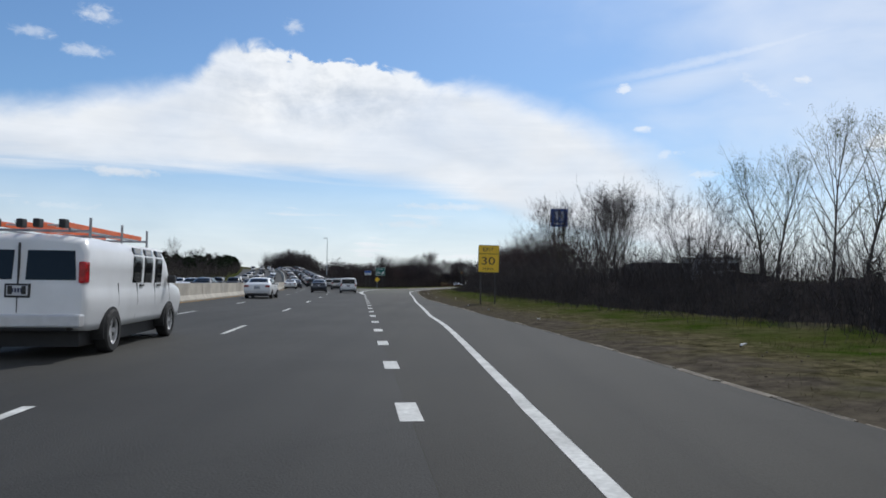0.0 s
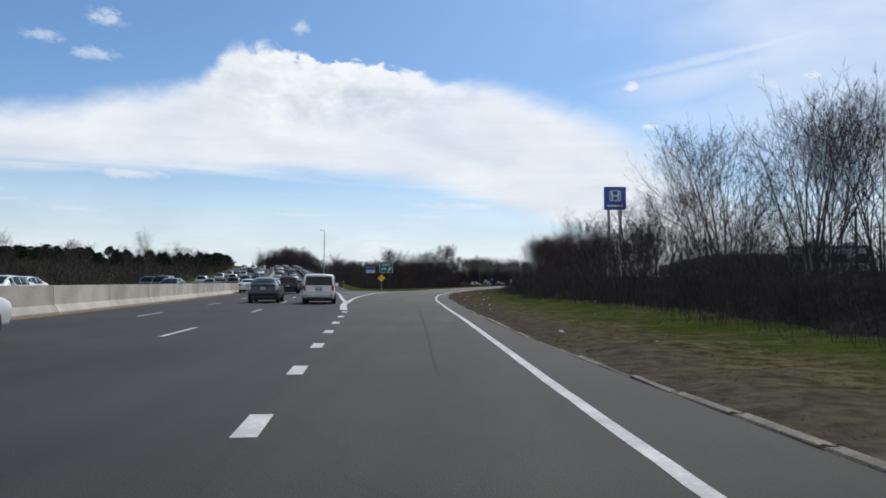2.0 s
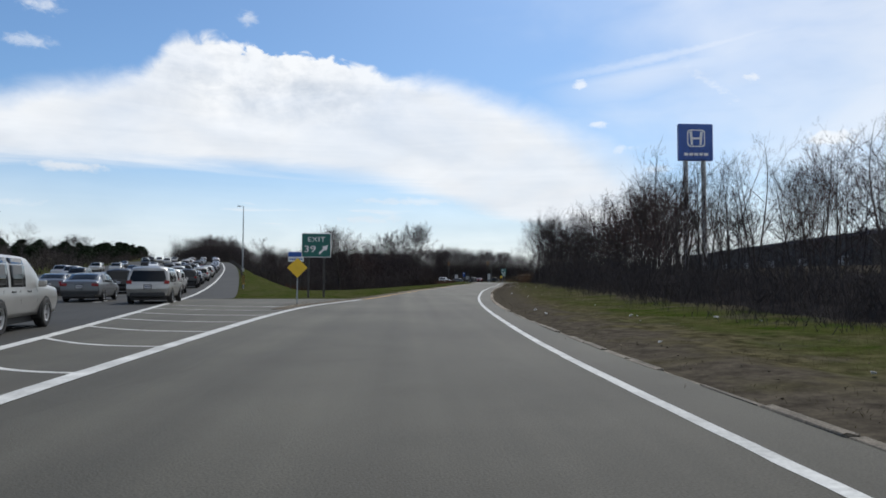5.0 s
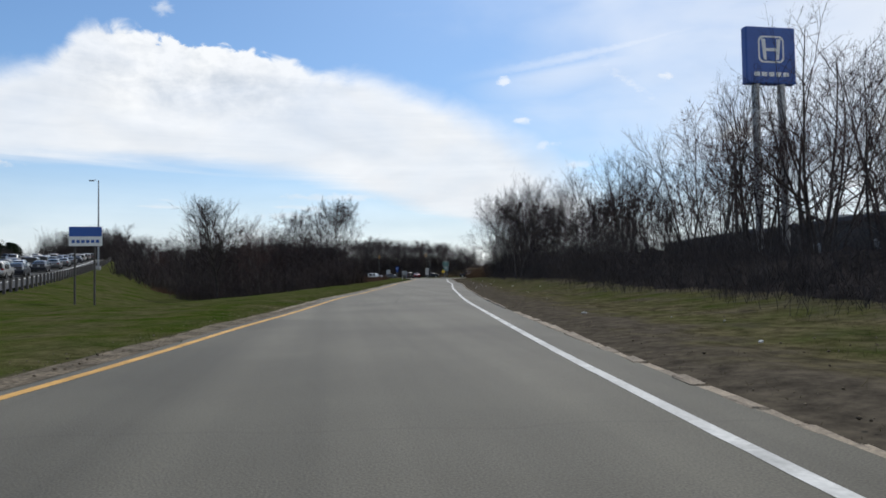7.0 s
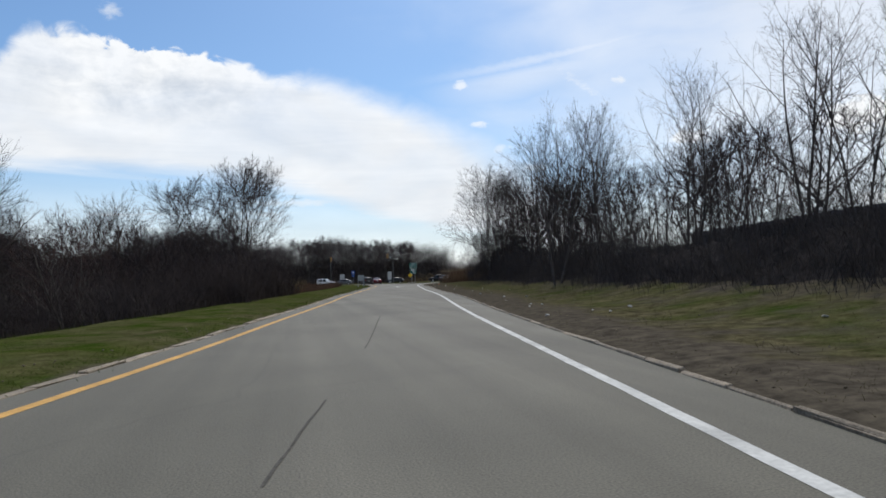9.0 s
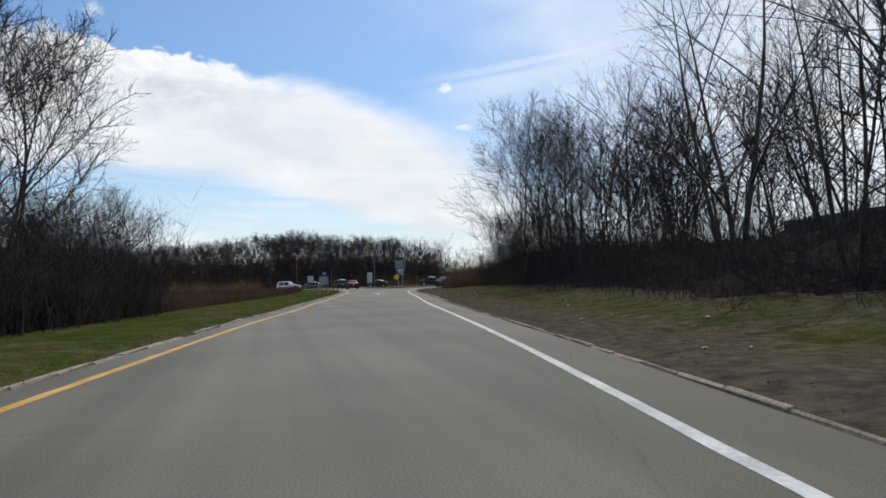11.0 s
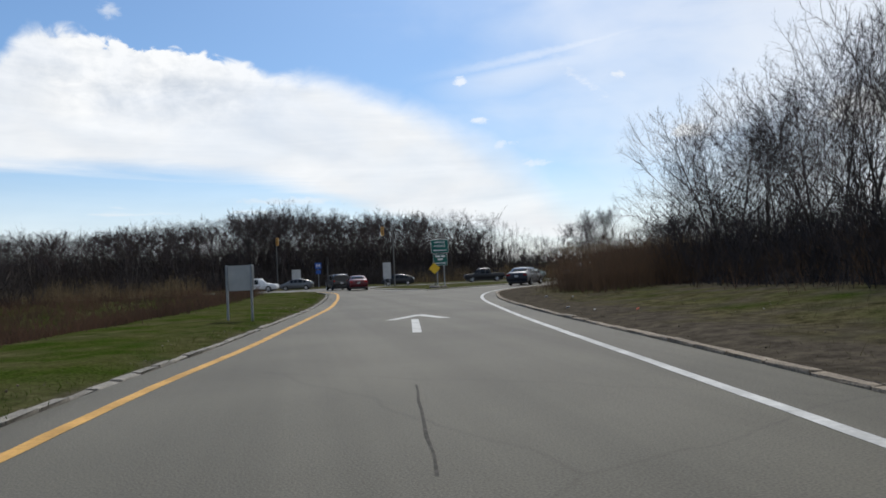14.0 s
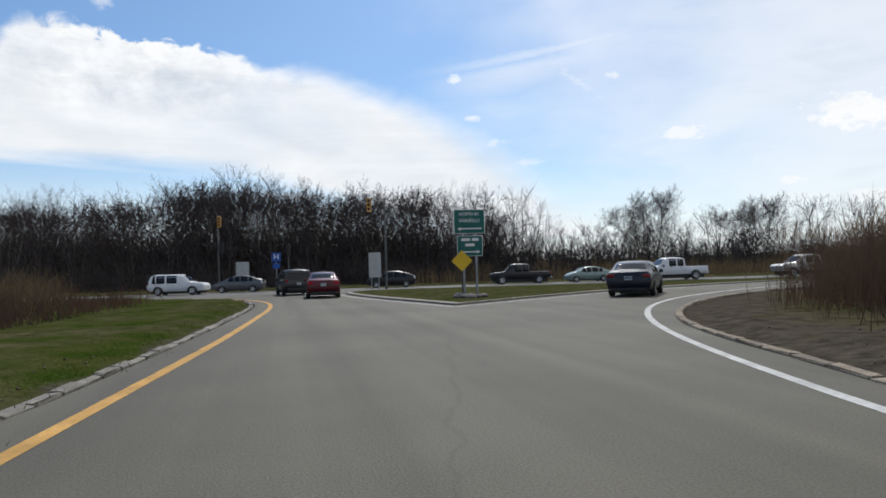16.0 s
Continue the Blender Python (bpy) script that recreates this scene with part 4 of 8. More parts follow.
kerb("kerb_right", KERB_R[(KERB_R[:, 1] > -6) & (KERB_R[:, 1] < 116)], 1, 1.3, M_SLATE, "low broken asphalt edge beside the exit lane, dusty with sand", 0.02, width=0.09)
kerb("kerb_right_end", KERB_R[KERB_R[:, 1] > 221], 1, 0.9, M_SLAB, "worn low stone kerb round the ramp end, dusty with sand", 0.065, width=0.13)
kerb("kerb_right_slabs", KERB_R[(KERB_R[:, 1] > 115.5) & (KERB_R[:, 1] < 146)], 1, 0.62, M_SLAB, "cracked flush tan slabs along the edge of the ramp", 0.022, width=0.17)
kerb("kerb_right_low", KERB_R[(KERB_R[:, 1] > 146) & (KERB_R[:, 1] < 221.5)], 1, 1.15, M_SLAB, "thin low kerb lip, dusty with pale sand", 0.05, width=0.05)
def gravel_edge():
    """Pale grit between the yellow line and the grass, with a ragged outer edge."""
    a = cut(LINE_L, 117, 156)
    rag = np.array([noise.noise(Vector((p[1] * 0.35, 2.0, 5))) + 0.6 * noise.noise(Vector((p[1] * 1.6, 2.0, 6))) for p in a])
    fade = 1 - sstep(a[:, 1], 148, 156)
    inner, outer = offset(a, -0.30 - 0.05 * rag), offset(a, -0.34 - (0.52 + 0.25 * rag) * fade)
    n = len(a)
    mid = (inner + outer) / 2
    v = [(*p, 0.006) for p in inner] + [(*p, 0.014) for p in mid] + [(*p, 0.024) for p in outer]
    f = [(k * n + i, (k + 1) * n + i, (k + 1) * n + i + 1, k * n + i + 1) for k in range(2) for i in range(n - 1)]
    structure("gravel_edge", mesh("gravel_edge", v, f, M_GRAVEL, smooth=True), "pale grit and sand between the yellow line and the grass", "gravel")


gravel_edge()
kerb("kerb_left_low", KERB_L[(KERB_L[:, 1] > 147) & (KERB_L[:, 1] < 205)], -1, 1.3, M_SLAB, "pale flush concrete edging beside the grass", 0.035, width=0.15)
kerb("kerb_left", KERB_L[KERB_L[:, 1] > 205], -1, 0.65, M_GRANITE, "uneven grey granite kerbstones beside the grass", 0.045, width=0.12)


def guardrail():
    line = offset(cut(MAIN, 155.5, 330), 3.2)
    top = thing("guardrail", pose(0, 0, 0), "galvanised steel guardrail with timber posts along the highway", "guardrail")
    prof = [(0.0, 0.40), (0.05, 0.45), (0.05, 0.50), (0.0, 0.555), (0.05, 0.61), (0.05, 0.66), (0.0, 0.71)]
    v, f = [], []
    n = len(prof)
    for p, q in zip(line, offset(line, 0.05)):
        d = q - p
        z = float(rise(p[1]))
        v += [(p[0] - d[0] * a / 0.05, p[1] - d[1] * a / 0.05, z + h) for a, h in prof]
    for i in range(len(line) - 1):
        f += [(i * n + k, i * n + k + 1, (i + 1) * n + k + 1, (i + 1) * n + k) for k in range(n - 1)]
    rail = mesh("rail", v, f, M_STEEL, smooth=True)
    ob = part("rail", rail, None, top)
    ob.modifiers.new("thick", "SOLIDIFY").thickness = 0.006
    me = part("post", boxm(-0.08, 0.02, -0.4, 0.08, 0.22, 0.74, bevel=0.01), M_POST, top).data
    first = top.children[-1]
    for i in range(0, len(line), 2):
        p = line[i]
        m = pose(p[0] + 0.06, p[1], float(rise(p[1])), 0, 0, 12)
        if i == 0:
            first.matrix_basis = m
        else:
            part("post", me, None, top, m=m)
    mk = thing("hazard_marker", pose(line[0][0] + 0.1, line[0][1] - 0.2, float(rise(line[0][1])), 0, 0, 8), "yellow and black striped marker at the guardrail end", "hazard marker")
    part("board", plate(round_rect(-0.15, 0.3, 0.15, 1.2, 0.02), 0.02), M_OLDYELLOW, mk)
    for k in range(4):
        z = 0.36 + 0.22 * k
        part("stripe", plate([(-0.15, z), (0.15, z + 0.14), (0.15, z + 0.24), (-0.15, z + 0.10)], 0.004), M_SIGNBLACK, mk, m=pose(0, -0.006, 0))
    part("post", boxm(-0.03, 0.02, -0.3, 0.03, 0.07, 1.15), M_STEEL, mk)


guardrail()


# ---------------------------------------------------------------- signs and poles
def sign_posts(top, xs, z1, material, size=0.05):
    for x in xs:
        part("post", boxm(x - size, 0.03, -0.4, x + size, 0.03 + 2 * size, z1, bevel=0.006), material, top)


def exit_speed_sign():
    t = thing("exit_speed_sign", pose(2.47, 38.95, 0.35, 0, 0, 3), "yellow advisory sign reading EXIT 30 M.P.H. on two posts", "road sign")
    z0, z1, w = 1.52, 3.13, 0.615
    part("board", plate(round_rect(-w, z0, w, z1, 0.06), 0.02), M_SIGNBLACK, t, m=pose(0, 0, 0, 0, 1.0))
    part("face", plate(round_rect(-w + 0.025, z0 + 0.04, w - 0.025, z1 - 0.52, 0.04), 0.004), M_SIGNYELLOW, t, m=pose(0, -0.006, 0, 0, 1.0))
    part("face", plate(round_rect(-w + 0.025, z1 - 0.49, w - 0.025, z1 - 0.03, 0.04), 0.004), M_SIGNYELLOW, t, m=pose(0, -0.006, 0, 0, 1.0))
    text("lettering", "EXIT", 0.32, 0, z1 - 0.265, -0.009, M_SIGNBLACK, t, 0.62)
    text("numerals", "30", 0.62, 0.0, z0 + 0.67, -0.009, M_SIGNBLACK, t, 0.78)
    text("lettering", "M.P.H.", 0.22, 0.02, z0 + 0.215, -0.009, M_SIGNBLACK, t, 0.64)
    sign_posts(t, (-0.42, 0.42), z1 - 0.1, M_POST, 0.036)


def arrow_plate(x, z, s, ang, w=0.11, head=0.3):
    pts = [(-0.5, -w / 2), (0.5 - head, -w / 2), (0.5 - head, -w * 1.6), (0.5, 0), (0.5 - head, w * 1.6), (0.5 - head, w / 2), (-0.5, w / 2)]
    c, q = math.cos(radians(ang)), math.sin(radians(ang))
    return plate([(x + s * (a * c - b * q), z + s * (a * q + b * c)) for a, b in pts], 0.004)


def exit_gore_sign():
    t = thing("exit_sign", pose(-13.07, 134.9, 0.15, 0, 0, 6), "green sign reading EXIT 39 with a white arrow on two posts", "road sign")
    w, z0, z1 = 0.95, 2.45, 4.03
    part("board", plate(round_rect(-w, z0, w, z1, 0.05), 0.025), M_SIGNWHITE, t)
    part("face", plate(round_rect(-w + 0.035, z0 + 0.035, w - 0.035, z1 - 0.035, 0.04), 0.004), M_GREEN, t, m=pose(0, -0.006, 0))
    text("lettering", "EXIT", 0.44, 0, z1 - 0.42, -0.010, M_SIGNWHITE, t, 1.12)
    text("numerals", "39", 0.60, -0.42, z0 + 0.52, -0.010, M_SIGNWHITE, t, 0.72)
    part("arrow", arrow_plate(0.47, z0 + 0.52, 0.80, 45, 0.16, 0.45), M_SIGNWHITE, t, m=pose(0, -0.010, 0))
    sign_posts(t, (-0.5, 0.5), z1 - 0.2, M_POST, 0.065)


def gore_diamond():
    t = thing("warning_sign", pose(-12.6, 124.2, 0.0, 0, 0, 4), "yellow diamond marker on a thin post at the gore nose", "road sign")
    part("board", plate([(0, 1.25), (0.5, 1.75), (0, 2.25), (-0.5, 1.75)], 0.012), M_SIGNYELLOW, t)
    part("post", boxm(-0.03, 0.012, -0.3, 0.03, 0.06, 2.1), M_STEEL, t)


def blue_sign():
    t = thing("blue_road_sign", pose(-18.6, 161.3, 0.25, 0, 0, 4), "small blue and white information sign on two posts", "road sign")
    part("board", plate(round_rect(-0.8, 2.7, 0.8, 3.72, 0.04), 0.02), M_SIGNWHITE, t)
    part("panel", plate(round_rect(-0.78, 3.2, 0.78, 3.70, 0.03), 0.004), M_SIGNBLUE, t, m=pose(0, -0.006, 0))
    for k in range(6):
        part("bar", plate(round_rect(-0.66 + 0.23 * k, 2.86, -0.50 + 0.23 * k, 3.02, 0.01), 0.004), M_SIGNBLUE, t, m=pose(0, -0.006, 0))
    # dark post colour stands in for the backlit side of these posts
    sign_posts(t, (-0.52, 0.42), 3.5, M_POST, 0.04)


def pylon_sign():
    t = thing("pylon_sign", pose(29.16, 172.1, 2.0, 0, 0, 0), "large blue square dealership sign on two tall steel columns", "pylon sign")
    b = boxm(-2.18, 0, 14.05, 2.18, 0.7, 18.7, bevel=0.12)
    part("sign_box", b, M_SIGNBLUE, t)
    ring = bmesh.new()
    outer, inner = round_rect(-1.15, 15.75, 1.15, 17.95, 0.45, 6), round_rect(-1.0, 15.9, 1.0, 17.8, 0.38, 6)
    vo = [ring.verts.new((x, -0.012, z)) for x, z in outer]
    vi = [ring.verts.new((x, -0.012, z)) for x, z in inner]
    for k in range(len(vo)):
        ring.faces.new((vo[k], vo[(k + 1) % len(vo)], vi[(k + 1) % len(vo)], vi[k]))
    part("emblem", ring, M_SIGNWHITE, t)
    for s in (-1, 1):
        part("emblem_bar", plate([(0.42 * s, 16.0), (0.68 * s, 16.0), (0.86 * s, 17.7), (0.50 * s, 17.7)], 0.004), M_SIGNWHITE, t, m=pose(0, -0.012, 0))
    part("emblem_bar", plate([(-0.5, 16.7), (0.5, 16.7), (0.5, 16.95), (-0.5, 16.95)], 0.004), M_SIGNWHITE, t, m=pose(0, -0.012, 0))
    for k in range(5):
        part("bar", plate(round_rect(-1.55 + 0.64 * k, 14.65, -1.05 + 0.64 * k, 15.0, 0.03), 0.004), M_SIGNWHITE, t, m=pose(0, -0.012, 0))
    for x in (-1.25, 1.05):
        part("column", tubem([(x, 0.35, -2.5), (x, 0.35, 14.1)], 0.30, 14), M_SIGNBACK, t)


def lamp_post(x, y, z, h, arm, label):
    t = thing("street_lamp", pose(x, y, z), label, "street lamp")
    part("pole", tubem([(0, 0, -0.3), (0, 0, h * 0.5), (0, 0, h)], [0.17, 0.13, 0.08], 10), M_STEEL, t)
    part("arm", tubem([(0, 0, h - 0.3), (arm * 0.4, 0, h + 0.1), (arm, 0, h)], 0.05, 8), M_STEEL, t)
    part("lamp_head", boxm(arm - 0.45, -0.16, h - 0.12, arm + 0.25, 0.16, h + 0.06, bevel=0.04), M_STEEL, t)
    part("base_box", boxm(-0.3, -0.3, 0.0, 0.3, 0.3, 1.6, bevel=0.03), M_SIGNBACK, t)


def sign_back():
    t = thing("sign_back", pose(7.8, 251.2, 0.1, 0, 0, -25), "grey aluminium back of a sign on two steel posts", "road sign")
    part("board", plate(round_rect(-0.47, 0.88, 0.47, 1.64, 0.04), 0.015), M_SIGNBACK, t)
    for x in (-0.4, 0.4):
        part("post", boxm(x - 0.03, -0.06, -0.3, x + 0.03, -0.004, 1.66, bevel=0.005), M_STEEL, t)


def guide_signs():
    t = thing("guide_sign", pose(21.65, 285.6, 0.10, 0, 0, -8), "two stacked green guide signs with arrows on two posts", "road sign")
    part("board", plate(round_rect(-0.73, 2.82, 0.73, 3.95, 0.04), 0.02), M_SIGNWHITE, t)
    part("face", plate(round_rect(-0.71, 2.84, 0.71, 3.93, 0.04), 0.004), M_GREEN, t, m=pose(0, -0.006, 0))
    text("lettering", "NORTH AV", 0.24, 0, 3.72, -0.010, M_SIGNWHITE, t, 0.92)
    text("lettering", "WAKEFIELD", 0.24, 0, 3.42, -0.010, M_SIGNWHITE, t, 0.98)
    part("arrow", arrow_plate(0, 3.05, 1.15, 180, 0.05, 0.14), M_SIGNWHITE, t, m=pose(0, -0.010, 0))
    part("board", plate(round_rect(-0.60, 1.76, 0.60, 2.72, 0.04), 0.02), M_SIGNWHITE, t)
    part("face", plate(round_rect(-0.58, 1.78, 0.58, 2.70, 0.04), 0.004), M_GREEN, t, m=pose(0, -0.006, 0))
    for x0, x1, z in ((-0.40, 0.02, 2.47), (0.10, 0.42, 2.47), (-0.22, 0.22, 2.22)):
        part("bar", plate(round_rect(x0, z, x1, z + 0.13, 0.01), 0.004), M_SIGNWHITE, t, m=pose(0, -0.010, 0))
    part("arrow", arrow_plate(0, 1.96, 0.95, 0, 0.06, 0.16), M_SIGNWHITE, t, m=pose(0, -0.010, 0))
    sign_posts(t, (-0.3, 0.3), 3.8, M_STEEL, 0.045)
    d = thing("object_marker", pose(20.65, 283.4, 0.08, 0, 0, -8), "yellow diamond marker on a post at the island tip", "road sign")
    part("board", plate([(0, 1.08), (0.46, 1.54), (0, 2.0), (-0.46, 1.54)], 0.012), M_SIGNYELLOW, d)
    part("post", boxm(-0.03, 0.012, -0.2, 0.03, 0.06, 1.9), M_POST, d)


def traffic_signal(x, y, h, heads, arm=0.0, label="", yaw=-9):
    t = thing("traffic_signal", pose(x, y, 0.1, 0, 0, yaw), label, "traffic signal", "signals at the junction")
    t.scale = (0.87, 0.87, 0.87)
    part("pole", tubem([(0, 0, -0.2), (0, 0, h)], [0.10, 0.065], 10), M_SIGNALPOLE, t)
    if arm:
        part("arm", tubem([(0, 0, h - 0.4), (arm, 0, h)], [0.07, 0.045], 8), M_SIGNALPOLE, t)
    for hx, hz, mt in heads:
        head = part("signal_head", boxm(hx - 0.19, -0.24, hz - 0.55, hx + 0.19, 0.02, hz + 0.55, bevel=0.03), mt, t)
        for k in (-1, 0, 1):
            part("lens", tubem([(hx, -0.25, hz + 0.34 * k), (hx, -0.28, hz + 0.34 * k)], 0.12, 12), M_LENS, head)


def panel_sign(x, y, w, z0, z1, label, yaw=-9):
    t = thing("panel_sign", pose(x, y, 0.1, 0, 0, yaw), label, "road sign", "pale sign backs at the junction")
    t.scale = (0.85, 0.85, 0.85)
    part("board", plate(round_rect(-w / 2, z0, w / 2, z1, 0.04), 0.02), M_SIGNBACK, t)
    sign_posts(t, (-w * 0.3, w * 0.3), z0 + 0.3, M_STEEL, 0.035)


def hospital_sign(x, y):
    t = thing("hospital_sign", pose(x, y, 0.1, 0, 0, -9), "small blue hospital sign with a white letter on a post", "road sign")
    part("board", plate(round_rect(-0.38, 2.3, 0.38, 3.06, 0.05), 0.012), M_SIGNBLUE, t)
    text("lettering", "H", 0.62, 0, 2.68, -0.006, M_SIGNWHITE, t, 0.4)
    part("board", plate(round_rect(-0.3, 1.7, 0.3, 2.15, 0.04), 0.012), M_SIGNBLUE, t)
    part("post", boxm(-0.03, 0.012, -0.2, 0.03, 0.06, 3.0), M_STEEL, t)


exit_speed_sign()
exit_gore_sign()
gore_diamond()
blue_sign()
pylon_sign()
lamp_post(-41.6, 235.2, 1.6, 14.9, -0.9, "tall grey lamp post with a short arm beside the highway")
sign_back()
guide_signs()
traffic_signal(7.6, 318, 7.6, ((0.15, 6.9, M_SIGNAL), (0.35, 4.2, M_SIGNBLACK)), 0.0, "grey pole with yellow and black signal heads")
traffic_signal(20.4, 303.6, 7.5, ((-1.3, 6.9, M_SIGNAL),), -1.7, "grey mast with an arm and a yellow signal head")
traffic_signal(13.6, 312, 4.0, ((0.0, 3.6, M_SIGNBLACK),), 0.0, "short pole with a black signal head")
panel_sign(9.9, 313, 1.25, 0.75, 2.7, "plain pale back of a rectangular sign on posts")
panel_sign(19.4, 302.2, 1.0, 0.9, 2.95, "plain pale back of a sign beside the signal mast")
panel_sign(59.5, 300.5, 1.1, 1.0, 2.9, "plain pale back of a rectangular sign on posts")
hospital_sign(12.6, 315)


def island():
    pts = [(18.9, 278.0), (22.8, 281.0), (28, 284.5), (36, 287.8), (48, 290.9), (53, 292.3), (50, 293.6), (36, 295.9), (18.2, 298.7), (16.9, 297), (17.0, 290)]
    loop = smooth_line(pts + [pts[0]], 1.2)[:-1]
    n = len(loop)
    c = loop.mean(0)
    t = thing("traffic_island", pose(0, 0, 0), "grass island with a low pale kerb between the two turns", "traffic island", kind="structure")
    inn = c + (loop - c) * (1 - 0.35 / np.maximum(np.hypot(*(loop - c).T), 1))[:, None]
    v = [(*p, -0.05) for p in loop] + [(*p, 0.07) for p in loop] + [(*p, 0.09) for p in inn]
    f = [(i, (i + 1) % n, n + (i + 1) % n, n + i) for i in range(n)] + [(n + i, n + (i + 1) % n, 2 * n + (i + 1) % n, 2 * n + i) for i in range(n)]
    part("kerb", mesh("kerb", v, f, M_GRANITE), None, t)
    tr = tessellate_polygon([[Vector((*p, 0)) for p in inn]])
    me = mesh("grass", [(*p, 0.085) for p in inn], tr, M_TURF)
    at = me.attributes.new("dirt", "FLOAT", "POINT")
    at.data.foreach_set("value", np.full(n, 0.05, np.float32))
    ad = me.attributes.new("dry", "FLOAT", "POINT")
    ad.data.foreach_set("value", np.full(n, 0.42, np.float32))
    part("grass", me, None, t)
    left = np.array([(18.7, 277.2), (17.6, 283), (16.5, 290), (16.2, 297)])
    right = np.array([(18.7, 277.2), (22.9, 280.2), (28.2, 283.7), (36.2, 287.1), (48, 290.1)])
    painted("island_line_left", smooth_line(left, 0.8), 0.13, M_WHITE_LINE, label="white line beside the island")
    painted("island_line_right", smooth_line(right, 0.8), 0.13, M_WHITE_LINE, label="white line beside the island")
    rng = random.Random(3)
    for k in range(7):
        bm = bmesh.new()
        bmesh.ops.create_icosphere(bm, subdivisions=2, radius=rng.uniform(0.15, 0.32))
        for vv in bm.verts:
            vv.co *= 1 + 0.35 * noise.noise(vv.co * 4 + Vector((k, 0, 0)))
            vv.co.z *= 0.55
        tagged(part("rock", bm, M_ROCK, m=pose(20.2 + rng.uniform(-0.9, 0.9), 281.9 + rng.uniform(-0.6, 0.6), 0.14)), "rough grey-brown stone lying on the island tip", "rock", "stones at the island tip")


island()
painted("stop_line", np.array([(13.2, 294.3), (15.8, 293.8)]), 0.4, M_WHITE_LINE, label="white stop line at the street")


